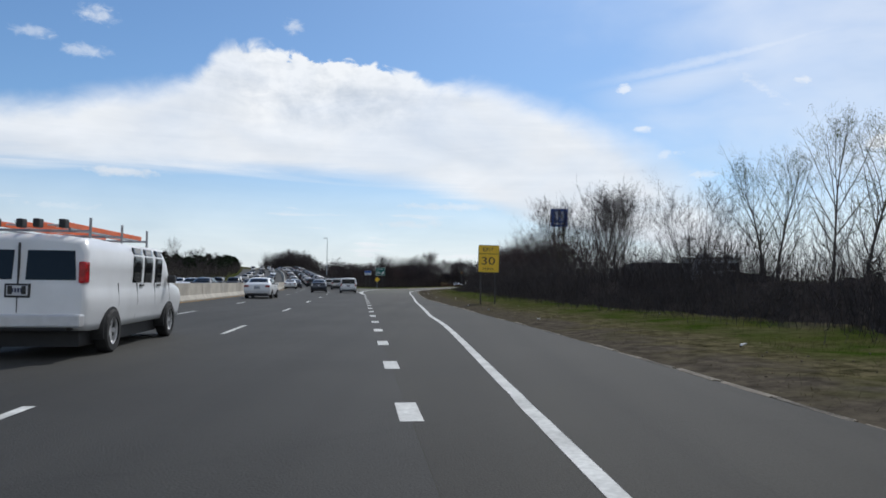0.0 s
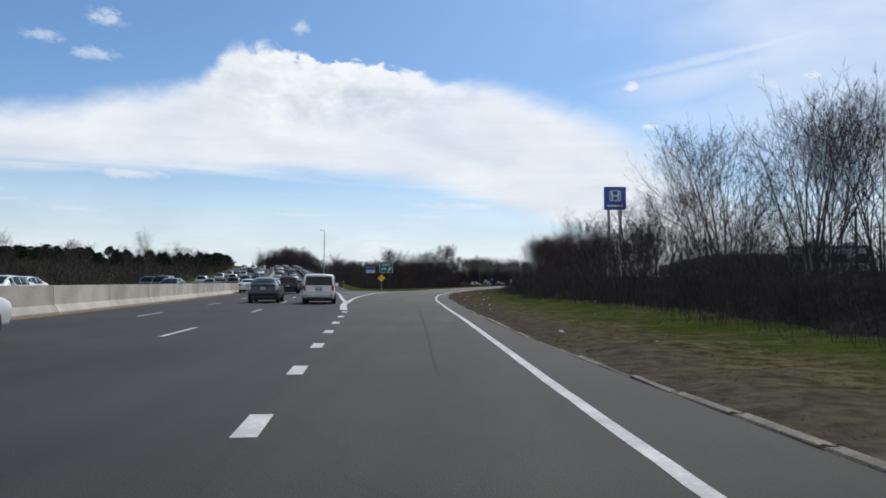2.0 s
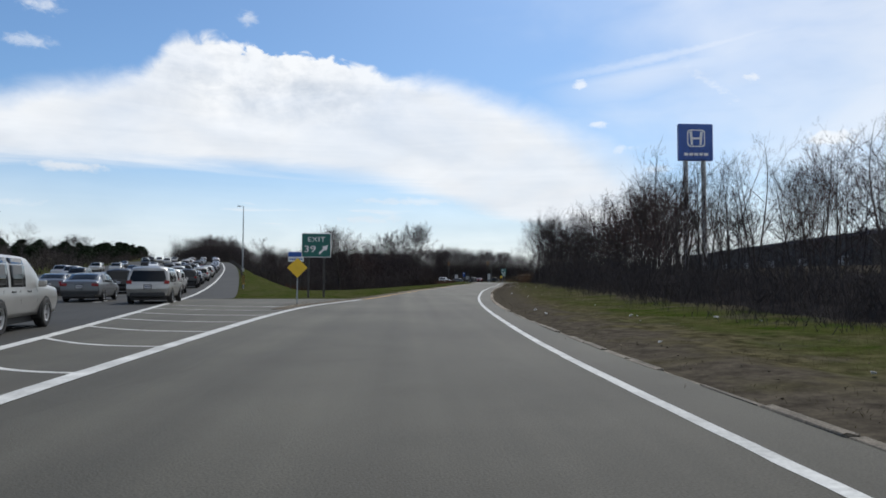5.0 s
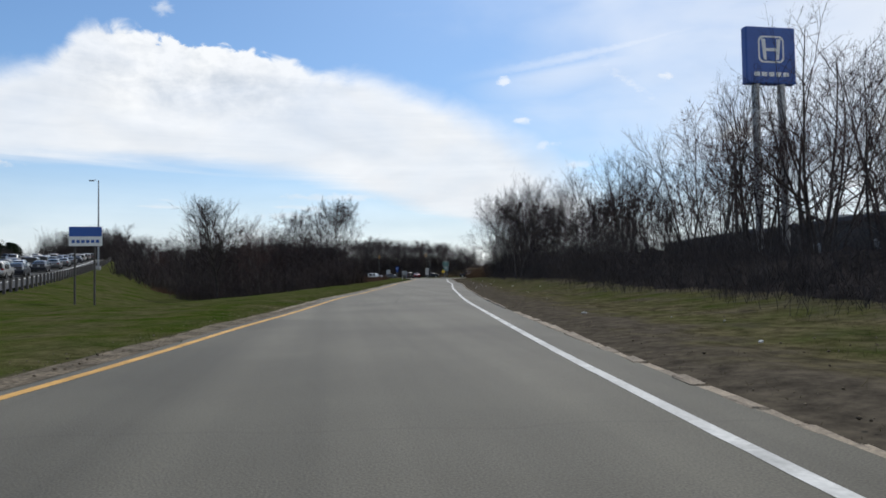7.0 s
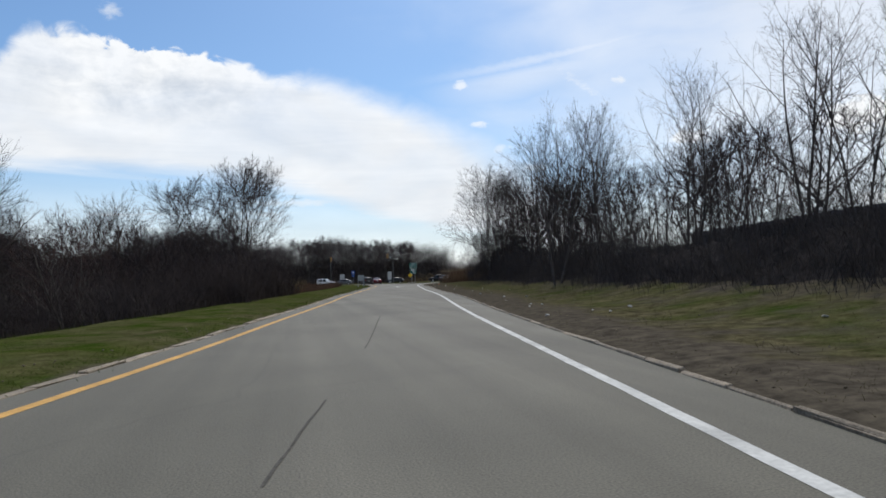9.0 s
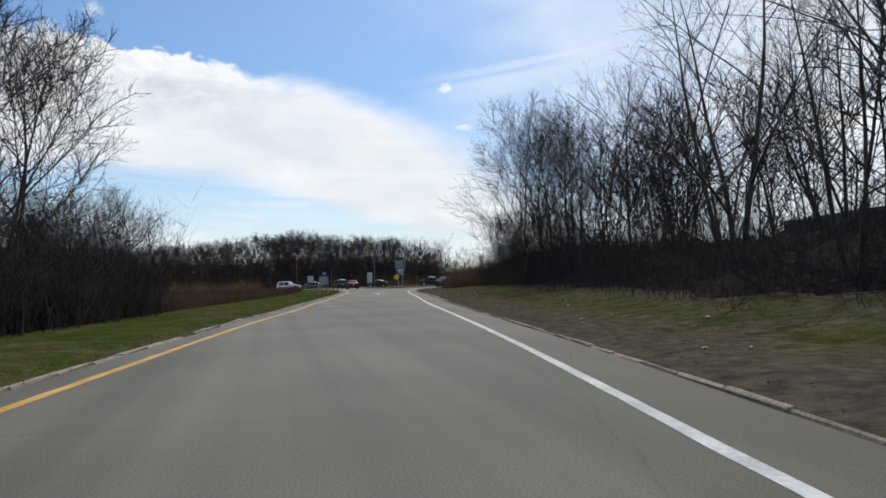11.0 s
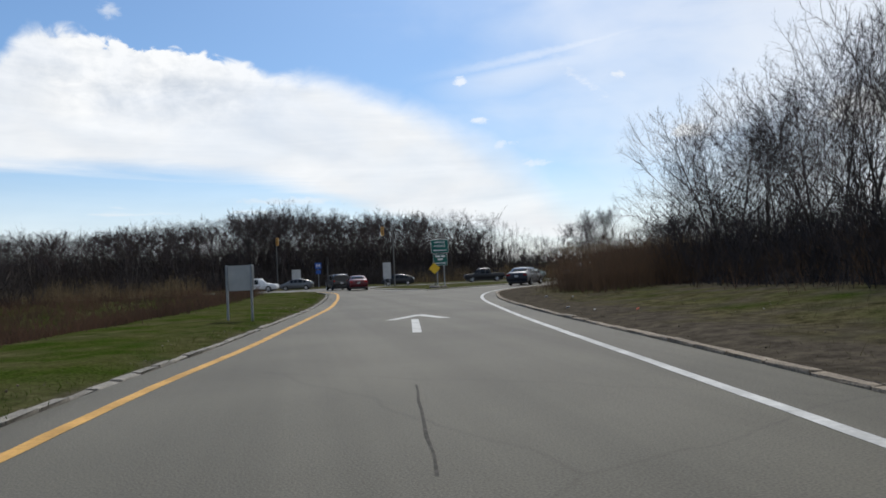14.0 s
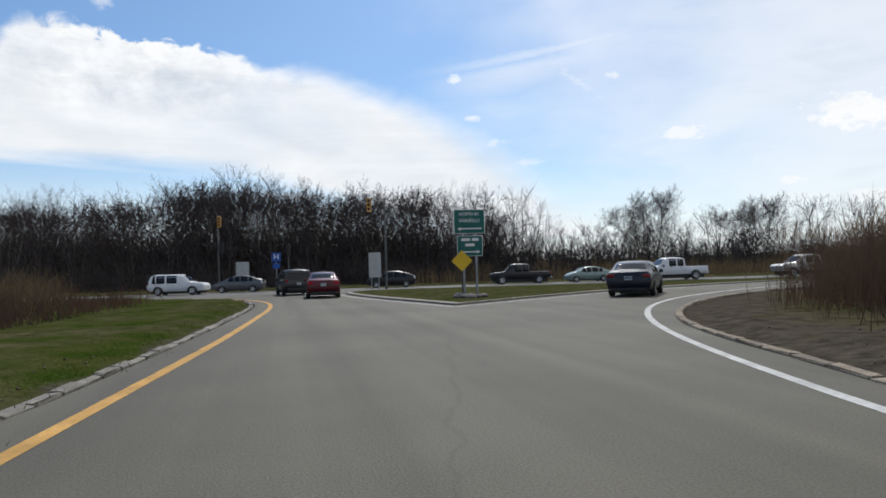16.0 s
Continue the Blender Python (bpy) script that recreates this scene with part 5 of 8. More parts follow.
# ---------------------------------------------------------------- vegetation
def bare_tree(seed, h, wide, stems=1, n=(12, 7, 5, 5), low=0.3, lean=0.0, lift=0.035, open_angle=1.1, buds=0.0, thick=1.0, cheap=False, fine=0.0045):
    """Verts and faces of trunk and crown of a leafless tree, base at the origin. Long limbs leave the stems at an angle, and each order of
    shoots stands off the one before it in turn round its axis; n counts limbs, branches on a limb, twigs on a branch, shoots on a twig."""
    rng = random.Random(seed)
    tv, tf, cv, cf = [], [], [], []

    def limb(v, f, pts, r0, r1, sides):
        base, m = len(v), len(pts)
        for i, p in enumerate(pts):
            d = pts[min(i + 1, m - 1)] - pts[max(i - 1, 0)]
            a = d.orthogonal().normalized()
            b = d.normalized().cross(a)
            r = r0 + (r1 - r0) * i / (m - 1)
            for k in range(sides):
                t = 2 * math.pi * k / sides
                v.append(p + (a * math.cos(t) + b * math.sin(t)) * r)
        for i in range(m - 1):
            for k in range(sides):
                f.append((base + i * sides + k, base + i * sides + (k + 1) % sides, base + (i + 1) * sides + (k + 1) % sides, base + (i + 1) * sides + k))

    def sliver(a, b, r):
        u = (b - a).cross(Vector((rng.gauss(0, 1), rng.gauss(0, 1), rng.gauss(0, 1)))).normalized() * r
        i = len(cv)
        cv.extend([a + u, a - u, b])
        cf.append((i, i + 1, i + 2))

    def blade(a, b, c, r):
        """A bent twig: a tapered strip and its tip."""
        u = (c - a).cross(Vector((rng.gauss(0, 1), rng.gauss(0, 1), rng.gauss(0, 1)))).normalized() * r
        i = len(cv)
        cv.extend([a + u, a - u, b + u * 0.75, b - u * 0.75, c])
        cf.extend([(i, i + 1, i + 3, i + 2), (i + 2, i + 3, i + 4)])

    def path(p, d, length, steps, wob, up):
        pts = [p]
        bend = Vector((rng.uniform(-wob, wob), rng.uniform(-wob, wob), rng.uniform(-wob, wob) * 0.5)) * 0.6
        for _ in range(steps):
            d = (d + bend + Vector((rng.uniform(-wob, wob), rng.uniform(-wob, wob), rng.uniform(-wob, wob) + up))).normalized()
            p = p + d * length / steps
            pts.append(p)
        return pts

    def on(pts, t):
        k = min(int(t * (len(pts) - 1)), len(pts) - 2)
        return pts[k].lerp(pts[k + 1], t * (len(pts) - 1) - k), (pts[k + 1] - pts[k]).normalized()

    def shoots(parent, r, length, level, first=0.2):
        kids = max(1, n[level] + rng.randint(-1, 1))
        roll = rng.uniform(0, 6.28)
        for k in range(kids):
            t = first + (1.0 - first) * (k + 0.25 + 0.6 * rng.random()) / kids
            at, d0 = on(parent, min(t, 0.999))
            roll += 2.6 + rng.uniform(-0.5, 0.5)
            e = d0.orthogonal().normalized()
            side = e * math.cos(roll) + d0.cross(e) * math.sin(roll)
            ang = rng.uniform(0.55, 0.92) * (1.0 if t < 0.9 else 0.5)
            d = (d0 * math.cos(ang) + side * math.sin(ang) + Vector((0, 0, 0.10))).normalized()
            ln = length * rng.uniform(0.42, 0.66) * (1.18 - 0.68 * t)
            rr = r * (1 - 0.6 * t) * rng.uniform(0.45, 0.65)
            if level == 1:
                rr = max(rr, fine * 2.2)
                pts = path(at, d, ln, 2, 0.15, lift * 0.8)
                if cheap:
                    blade(pts[0], pts[1], pts[2], rr)
                else:
                    limb(cv, cf, pts, rr, rr * 0.4, 3)
                shoots(pts, rr, ln, 2, 0.12)
            elif level == 2:
                rr = max(rr, fine * 1.45)
                pts = path(at, d, ln, 2, 0.17, 0.02)
                if cheap:
                    sliver(pts[0], pts[2], rr)
                else:
                    blade(pts[0], pts[1], pts[2], rr)
                shoots(pts, rr, ln, 3, 0.1)
            else:
                tip = at + (d + Vector((rng.uniform(-.15, .15), rng.uniform(-.15, .15), 0.08))).normalized() * ln * 1.25
                sliver(at, tip, fine)
                if buds and rng.random() < buds:
                    for _ in range(2):
                        b = tip + Vector((rng.uniform(-.12, .12), rng.uniform(-.12, .12), rng.uniform(-.1, .12)))
                        i0, s = len(cv), rng.uniform(0.016, 0.03)
                        cv.extend([b + Vector((s, 0, 0)), b + Vector((-s, s, 0)), b + Vector((-s, -s, 0)), b + Vector((0, 0, 2 * s))])
                        cf.extend([(i0, i0 + 1, i0 + 3), (i0 + 1, i0 + 2, i0 + 3), (i0 + 2, i0, i0 + 3)])

    turn = rng.uniform(0, 6.28)
    for s in range(stems):
        a = turn + 6.28 * s / stems + rng.uniform(-0.4, 0.4)
        tilt = (rng.uniform(0.0, 0.07) if stems == 1 else rng.uniform(0.08, 0.30)) + lean
        k = rng.uniform(0.80, 0.98) if stems > 1 else 0.94
        r0 = (0.0085 * h + 0.025) * k * thick / (1 + 0.14 * (stems - 1))
        foot = Vector((math.cos(a) * 0.16 * (stems > 1), math.sin(a) * 0.16 * (stems > 1), -0.5))
        trunk = path(foot, Vector((math.cos(a) * tilt, math.sin(a) * tilt, 1)).normalized(), h * k, 9, 0.07, 0.03)
        limb(tv, tf, trunk, r0, r0 * 0.12, 6)
        n1 = max(3, round(n[0] / stems))
        roll = rng.uniform(0, 6.28)
        for i in range(n1):
            t = low + (0.95 - low) * (i + rng.random() * 0.8) / n1
            q = (t - low) / (1 - low)
            at, d0 = on(trunk, t)
            roll += 2.4 + rng.uniform(-0.5, 0.5)
            ang = min(1.45, (1.0 - 0.52 * q) * open_angle * rng.uniform(0.82, 1.15))
            d = (d0 * 0.25 + Vector((math.cos(roll) * math.sin(ang), math.sin(roll) * math.sin(ang), math.cos(ang)))).normalized()
            ln = min(h * (1 - t) * 0.85 + wide * 0.34, wide * 1.12 / max(0.35, math.sin(ang))) * rng.uniform(0.78, 1.08)
            rr = max(r0 * (1 - 0.82 * t) * rng.uniform(0.45, 0.68), fine * 3)
            pts = path(at, d, ln, 3 if cheap else 5, 0.12, lift)
            limb(tv, tf, pts, rr, rr * 0.3, 3 if cheap else 4)
            shoots(pts, rr, ln, 1)
        shoots(trunk[-4:], r0 * 0.35, h * 0.28, 1)
    return tv, tf, cv, cf


def raw_mesh(name, V, groups, material, label, category):
    """One joined mass from arrays of triangles and of quads."""
    me = bpy.data.meshes.new(name)
    groups = [np.asarray(g, np.int32) for g in groups if len(g)]
    loops, faces = sum(g.size for g in groups), sum(len(g) for g in groups)
    me.vertices.add(len(V)), me.loops.add(loops), me.polygons.add(faces)
    me.vertices.foreach_set("co", V.astype(np.float32).ravel())
    me.loops.foreach_set("vertex_index", np.concatenate([g.ravel() for g in groups]))
    size = np.concatenate([np.full(len(g), g.shape[1]) for g in groups])
    me.polygons.foreach_set("loop_start", np.concatenate([[0], np.cumsum(size)[:-1]]).astype(np.int32))
    me.update(calc_edges=True)
    me.materials.append(material)
    return tagged(part(name, me), label, category, kind="stuff")


def forest(name, spots, heights, label, material, seed, n=(8, 5, 4, 3), wide=3.3, low=0.28):
    """Many bare trees joined into one mass, for woods in which single trees are lost."""
    rng = random.Random(seed)
    kinds = []
    for k in range(4):
        tv, tf, cv, cf = bare_tree(seed * 10 + k, 12, wide, 1 + k % 2, n, low, cheap=True, fine=0.016, thick=0.8, lift=0.04, open_angle=1.05)
        both = tf + [tuple(i + len(tv) for i in q) for q in cf]
        kinds.append((np.array([tuple(p) for p in tv + cv]), np.array([q for q in both if len(q) == 4]), np.array([q for q in both if len(q) == 3])))
    V, F, G, base = [], [], [], 0
    for (x, y), h in zip(spots, heights):
        v, f, g3 = rng.choice(kinds)
        a, s = rng.uniform(0, 6.28), h / 12
        z = float(bank(np.array([x]), np.array([y]))[0][0])
        span = s * rng.uniform(0.9, 1.25)
        V.append(np.stack([(v[:, 0] * math.cos(a) - v[:, 1] * math.sin(a)) * span + x, (v[:, 0] * math.sin(a) + v[:, 1] * math.cos(a)) * span + y, v[:, 2] * s + z], 1))
        F.append(f + base)
        G.append(g3 + base)
        base += len(v)
    return raw_mesh(name, np.concatenate(V), [np.concatenate(F), np.concatenate(G)], material, label, "woodland")


TREES = {}


def tree_kind(key, label, mats=(None, None), **kw):
    tv, tf, cv, cf = bare_tree(**kw)
    t = thing("bare_tree", pose(0, -400, -60), label, "tree")
    part("trunk", mesh("trunk", tv, tf, mats[0] or M_BARK, smooth=True), None, t)
    part("crown", mesh("crown", cv, cf, mats[1] or M_TWIG), None, t)
    TREES[key] = [t, kw["h"], False]


def plant(key, x, y, height, group, spin=None, z=None, rng=random.Random(77)):
    t, h, used = TREES[key]
    if z is None:
        z = float(bank(np.array([x]), np.array([y]))[0][0])
    s = height / h
    m = pose(x, y, z - 0.05, 0, 0, rng.uniform(0, 360) if spin is None else spin)
    if used:
        ob = copy_thing(t, m)
    else:
        ob, TREES[key][2] = t, True
        ob.matrix_basis = m
    ob.scale = (s * rng.uniform(0.9, 1.1), s * rng.uniform(0.9, 1.1), s)
    ob["group"] = group
    return ob


tree_kind("tall1", "tall leafless grey-barked roadside tree with fine twigs", seed=1, h=14, wide=4.4, stems=1, n=(14, 7, 5, 5), low=0.24)
tree_kind("tall2", "tall leafless tree with several leaning stems", seed=2, h=14, wide=4.0, stems=3, n=(19, 6, 5, 5), low=0.28)
tree_kind("tall3", "leafless tree with long rising limbs", seed=3, h=14, wide=4.8, stems=2, n=(16, 7, 5, 5), low=0.22, lift=0.05)
tree_kind("spare", "tall sparse tree with long bare leaning limbs", seed=13, h=14, wide=5.2, stems=3, n=(15, 5, 4, 4), low=0.22, thick=1.2)
tree_kind("arching", "tall tree whose long limbs arch out over the verge", seed=17, h=14, wide=6.4, stems=3, n=(27, 10, 7, 5), low=0.20, lean=0.06, open_angle=1.3, lift=0.02, thick=1.1, fine=0.0065)
tree_kind("round1", "bushy leafless tree with a rounded crown of fine twigs", seed=4, h=10, wide=3.8, stems=5, n=(30, 7, 5, 5), low=0.20, open_angle=0.9, lift=0.05)
tree_kind("vase", "leafless vase-shaped tree with a fan of upright limbs", seed=14, h=10, wide=3.5, stems=5, n=(40, 9, 7, 5), low=0.18, lift=0.03, lean=0.10, open_angle=1.2, thick=1.4, fine=0.008)
tree_kind("round2", "many-stemmed bare shrub tree with a wide crown", seed=5, h=9, wide=4.2, stems=6, n=(24, 6, 5, 5), low=0.14, lean=0.16, open_angle=1.05)
tree_kind("oak", "gnarled bare tree with a broad twiggy crown", seed=6, h=9, wide=4.6, stems=3, n=(30, 9, 7, 5), low=0.14, lift=0.03, open_angle=1.25, thick=1.2)
tree_kind("field", "bare tree with a dark bare trunk and a twiggy crown", seed=23, h=11, wide=3.7, stems=1, n=(32, 9, 6, 5), low=0.25, thick=1.8, open_angle=1.15, fine=0.006)
tree_kind("budding", "slender tree breaking into tiny young leaves", mats=(None, M_LEAF), seed=7, h=12, wide=3.0, stems=1, n=(15, 6, 4, 4), low=0.2, lift=0.08, open_angle=0.8, buds=0.5)
tree_kind("red1", "bare reddish-brown budding tree", mats=(None, M_BUD), seed=8, h=10, wide=4.2, stems=3, n=(20, 6, 5, 4), low=0.18, open_angle=1.1, fine=0.006)
tree_kind("farround", "bare tree with a broad rounded crown", seed=19, h=10, wide=4.0, stems=3, n=(15, 5, 4, 4), low=0.18, fine=0.010, cheap=True)
tree_kind("far1", "leafless woodland tree at the far wood edge", seed=9, h=14, wide=3.6, stems=1, n=(10, 5, 4, 4), low=0.30, fine=0.011, cheap=True)
tree_kind("far2", "leafless woodland tree at the far wood edge", seed=10, h=14, wide=3.6, stems=2, n=(11, 5, 4, 4), low=0.30, fine=0.011, cheap=True)
tree_kind("far3", "leafless woodland tree with reddish twigs", mats=(None, M_BUD), seed=11, h=14, wide=3.6, stems=1, n=(10, 5, 4, 4), low=0.30, fine=0.011, cheap=True)


def right_trees():
    rng = random.Random(21)
    G = "bare trees along the ramp bank"
    # single trees that stand out, stretch by stretch
    stretch_a = (("round2", 13.4, 36.0, 6.4), ("budding", 24.8, 40.0, 11.5), ("budding", 20.8, 43.5, 9.5), ("budding", 26.5, 46.0, 12.5), ("budding", 23.4, 47.8, 11.0),
                 ("round1", 19.0, 72.5, 10.5), ("tall2", 16.0, 74.0, 10.0), ("round1", 17.9, 76.5, 12.0), ("red1", 13.2, 76.5, 6.0), ("round1", 20.5, 80.0, 11.0),
                 ("round1", 14.3, 82.5, 11.2), ("red1", 12.0, 86.0, 8.0), ("round2", 17.0, 86.0, 10.0), ("budding", 17.0, 96.0, 9.0), ("spare", 13.5, 99.0, 9.0),
                 ("tall3", 15.5, 103.0, 9.5), ("spare", 12.0, 108.0, 8.5), ("tall3", 17.0, 112.0, 8.5), ("round1", 20.0, 118.0, 8.0), ("spare", 16.0, 121.0, 8.5))
    stretch_b = (("tall3", 28.0, 122.0, 9.0), ("tall2", 22.0, 125.0, 9.0), ("tall2", 33.0, 128.0, 9.5), ("tall1", 25.0, 132.0, 9.5), ("tall2", 19.0, 134.0, 8.5),
                 ("red1", 30.0, 135.0, 9.0), ("round1", 24.0, 140.0, 9.0), ("tall1", 20.0, 146.0, 10.0), ("spare", 17.2, 153.0, 12.5), ("spare", 20.8, 157.0, 12.0),
                 ("tall1", 18.4, 160.0, 11.5), ("tall2", 22.0, 164.0, 11.5), ("spare", 33.0, 165.5, 15.5), ("tall3", 19.2, 168.0, 10.0), ("tall3", 18.6, 176.5, 9.8),
                 ("spare", 20.4, 181.0, 11.0), ("tall3", 17.4, 185.5, 9.8), ("tall1", 15.0, 190.5, 9.8), ("tall3", 14.2, 195.0, 10.8), ("tall2", 16.4, 199.5, 10.5))
    stretch_c = (("spare", 18.2, 206.0, 12.5), ("tall3", 24.5, 208.0, 12.0), ("tall3", 25.5, 216.0, 12.0), ("tall1", 23.4, 221.5, 12.0), ("tall2", 27.0, 224.0, 12.5),
                 ("tall2", 22.6, 226.0, 12.5), ("tall3", 22.4, 231.0, 12.5), ("tall1", 24.6, 232.5, 13.0), ("round1", 25.5, 235.0, 11.0), ("arching", 21.9, 234.6, 13.5),
                 ("tall1", 27.0, 238.0, 12.5), ("round1", 23.4, 243.0, 6.5), ("round2", 26.0, 249.0, 5.0), ("oak", 31.0, 254.0, 9.3), ("round1", 34.5, 255.5, 9.0),
                 ("oak", 28.4, 257.0, 8.0), ("oak", 32.5, 259.0, 8.0), ("round2", 30.2, 261.0, 6.0))
    for key, x, y, h in stretch_a + stretch_b + stretch_c:
        plant(key, x, y, h, G, rng=rng)
    for y in np.arange(94, 240, 4.4):
        kx = float(x_at(KERB_R, y))
        for _ in range(1 if 158 < y < 206 else 2):
            d = rng.uniform(12.0, 28) + (5 if 192 < y < 222 else 0)
            yy = y + rng.uniform(-2, 2)
            top = np.interp(yy, [90, 130, 150, 175, 195, 215, 235, 250, 262], [6.5, 7.5, 9.0, 9.3, 9.8, 11.5, 11.5, 7.5, 5])
            key = rng.choice(("tall3", "far1", "far2", "far1", "far2", "red1", "far3"))
            plant(key, kx + d, yy, top * rng.uniform(0.72, 1.05), G, rng=rng)
    for y in np.arange(112, 148, 6):
        plant(rng.choice(("round1", "red1", "tall2")), float(x_at(KERB_R, y)) + rng.uniform(9, 16), y, rng.uniform(5.5, 7.5), G, rng=rng)


def left_trees():
    rng = random.Random(22)
    G = "bare trees between ramp and highway"
    for key, x, y, h in (("vase", -6.3, 211.8, 11.6), ("field", -17.1, 193.0, 10.3), ("round1", -19.4, 199.0, 7.5), ("red1", -17.0, 224.0, 11.0), ("red1", -20.5, 221.5, 10.5), ("farround", -24.0, 212.0, 8.5), ("oak", -12.0, 222.0, 8.2), ("round2", -5.6, 206.5, 5.4), ("round2", -5.0, 211.0, 4.6), ("round1", -8.5, 203.5, 5.6), ("red1", -9.8, 209.0, 7.0), ("round2", -11.5, 191.5, 3.6), ("oak", -11.0, 250.0, 11.2), ("round1", -14.0, 251.0, 11.5), ("oak", -13.5, 245.5, 9.0), ("red1", -17.5, 247.0, 10.0)):
        plant(key, x, y, h, G, rng=rng)
    for _ in range(30):
        y = rng.uniform(188, 292)
        hx, lx = float(x_at(MAIN, y)) + 9, float(x_at(LINE_L, y)) - np.interp(y, [180, 215, 232, 290], [12, 13, 19, 28])
        hx = max(hx, wood_edge(y))
        if hx > lx:
            continue
        x = rng.uniform(hx, lx)
        plant(rng.choice(("far1", "far2", "far3", "farround", "red1")), x, y, rng.uniform(5.0, 7.0) if y < 235 else rng.uniform(6.6, 10.4), G, rng=rng)


def street_trees():
    rng = random.Random(23)
    G = "woodland beyond the street"
    for x in np.arange(-80, 37, 3.4):
        base = 306 - 0.158 * (x - 6)
        for row in range(2):
            d = 15 + row * 7 + rng.uniform(-3, 3)
            top = np.interp(x, [-75, -25, -6, 8, 20, 32, 40], [8.4, 8.8, 10.2, 11.6, 10.2, 10.0, 7])
            plant(rng.choice(("far1", "far2", "far3", "far1", "tall2")), x + rng.uniform(-1.5, 1.5), base + d, top * rng.uniform(0.88, 1.05), G, rng=rng)
    for key, x, y, h in (("vase", 57.0, 329.5, 10.0), ("far1", 52.0, 348.4, 9.0), ("farround", 77, 325, 9.5), ("farround", 82, 322, 9.5), ("red1", 72, 330, 8.5), ("farround", 38.5, 333, 8.0), ("farround", 66, 329, 8.5), ("vase", 70.5, 327, 9.0), ("farround", 88, 320, 9.5), ("tall2", 63, 333, 7.5), ("tall2", 47, 338, 7.0), ("tall2", 93, 322, 8.5), ("red1", 60, 336, 7.0)):
        plant(key, x, y, h, G, rng=rng)
    for x in np.arange(42, 170, 7.0):
        plant(rng.choice(("far1", "far2", "far3", "farround")), x, 306 - 0.158 * (x - 6) + rng.uniform(28, 55), rng.uniform(4.0, 7.0), G, rng=rng)


def far_left_trees():
    rng = random.Random(24)
    G = "trees beyond the opposite carriageway"
    for key, x, y, h in (("far1", -94, 237, 13.0), ("far2", -98, 240, 12.0), ("far1", -88, 236, 10.0)):
        plant(key, x, y, h, G, rng=rng)
    for y in np.arange(40, 420, 12):
        hx = float(x_at(MAIN, y)) - 36
        plant(rng.choice(("far1", "far2", "far3", "farround")), hx - rng.uniform(0, 30), y, rng.uniform(5.0, 8.5), G, rng=rng)
    # dark conifers
    v, f = [], []
    for k in range(190):
        zz = 0.22 + 0.76 * rng.random() ** 0.8
        r = (0.30 * math.sin(math.pi * min(1.0, (1.02 - zz) / 0.80) * 0.62) + 0.02) * rng.uniform(0.35, 1.1)
        a = rng.uniform(0, 6.28)
        p = Vector((math.cos(a) * r, math.sin(a) * r, zz))
        for _ in range(2):
            d1 = Vector((rng.gauss(0, 1), rng.gauss(0, 1), rng.gauss(0, 0.6))).normalized() * 0.085
            d2 = Vector((rng.gauss(0, 1), rng.gauss(0, 1), rng.gauss(0, 0.6))).normalized() * 0.085
            i0 = len(v)
            v += [p - d1, p + d1, p + d2, p + Vector((0, 0, 0.03))]
            f += [(i0, i0 + 1, i0 + 2), (i0, i0 + 1, i0 + 3), (i0 + 1, i0 + 2, i0 + 3)]
    t = thing("conifer", pose(0, -420, -60), "dark green conifer in the distant tree line", "tree", "distant conifers")
    part("crown", mesh("crown", v, f, M_NEEDLE), None, t)
    part("trunk", tubem([(0, 0, -0.02), (0, 0, 0.9)], [0.022, 0.006], 6), M_BARK, t)
    spots = [(-150 + rng.uniform(-70, 55), rng.uniform(170, 420)) for _ in range(120)] + [(-88 - 0.30 * (y - 300) + rng.uniform(-16, 8), y) for y in np.linspace(255, 470, 90)]
    first = True
    for x, y in spots:
        if x > float(x_at(MAIN, min(y, 590))) - 32:
            continue
        h = rng.uniform(3.4, 6.6)
        m = pose(x, y, float(bank(np.array([x]), np.array([y]))[0][0]) - 0.3, 0, 0, rng.uniform(0, 360))
        ob = t if first else copy_thing(t, m)
        first = False
        ob.matrix_basis = m
        ob.scale = (h * 1.5, h * 1.5, h)


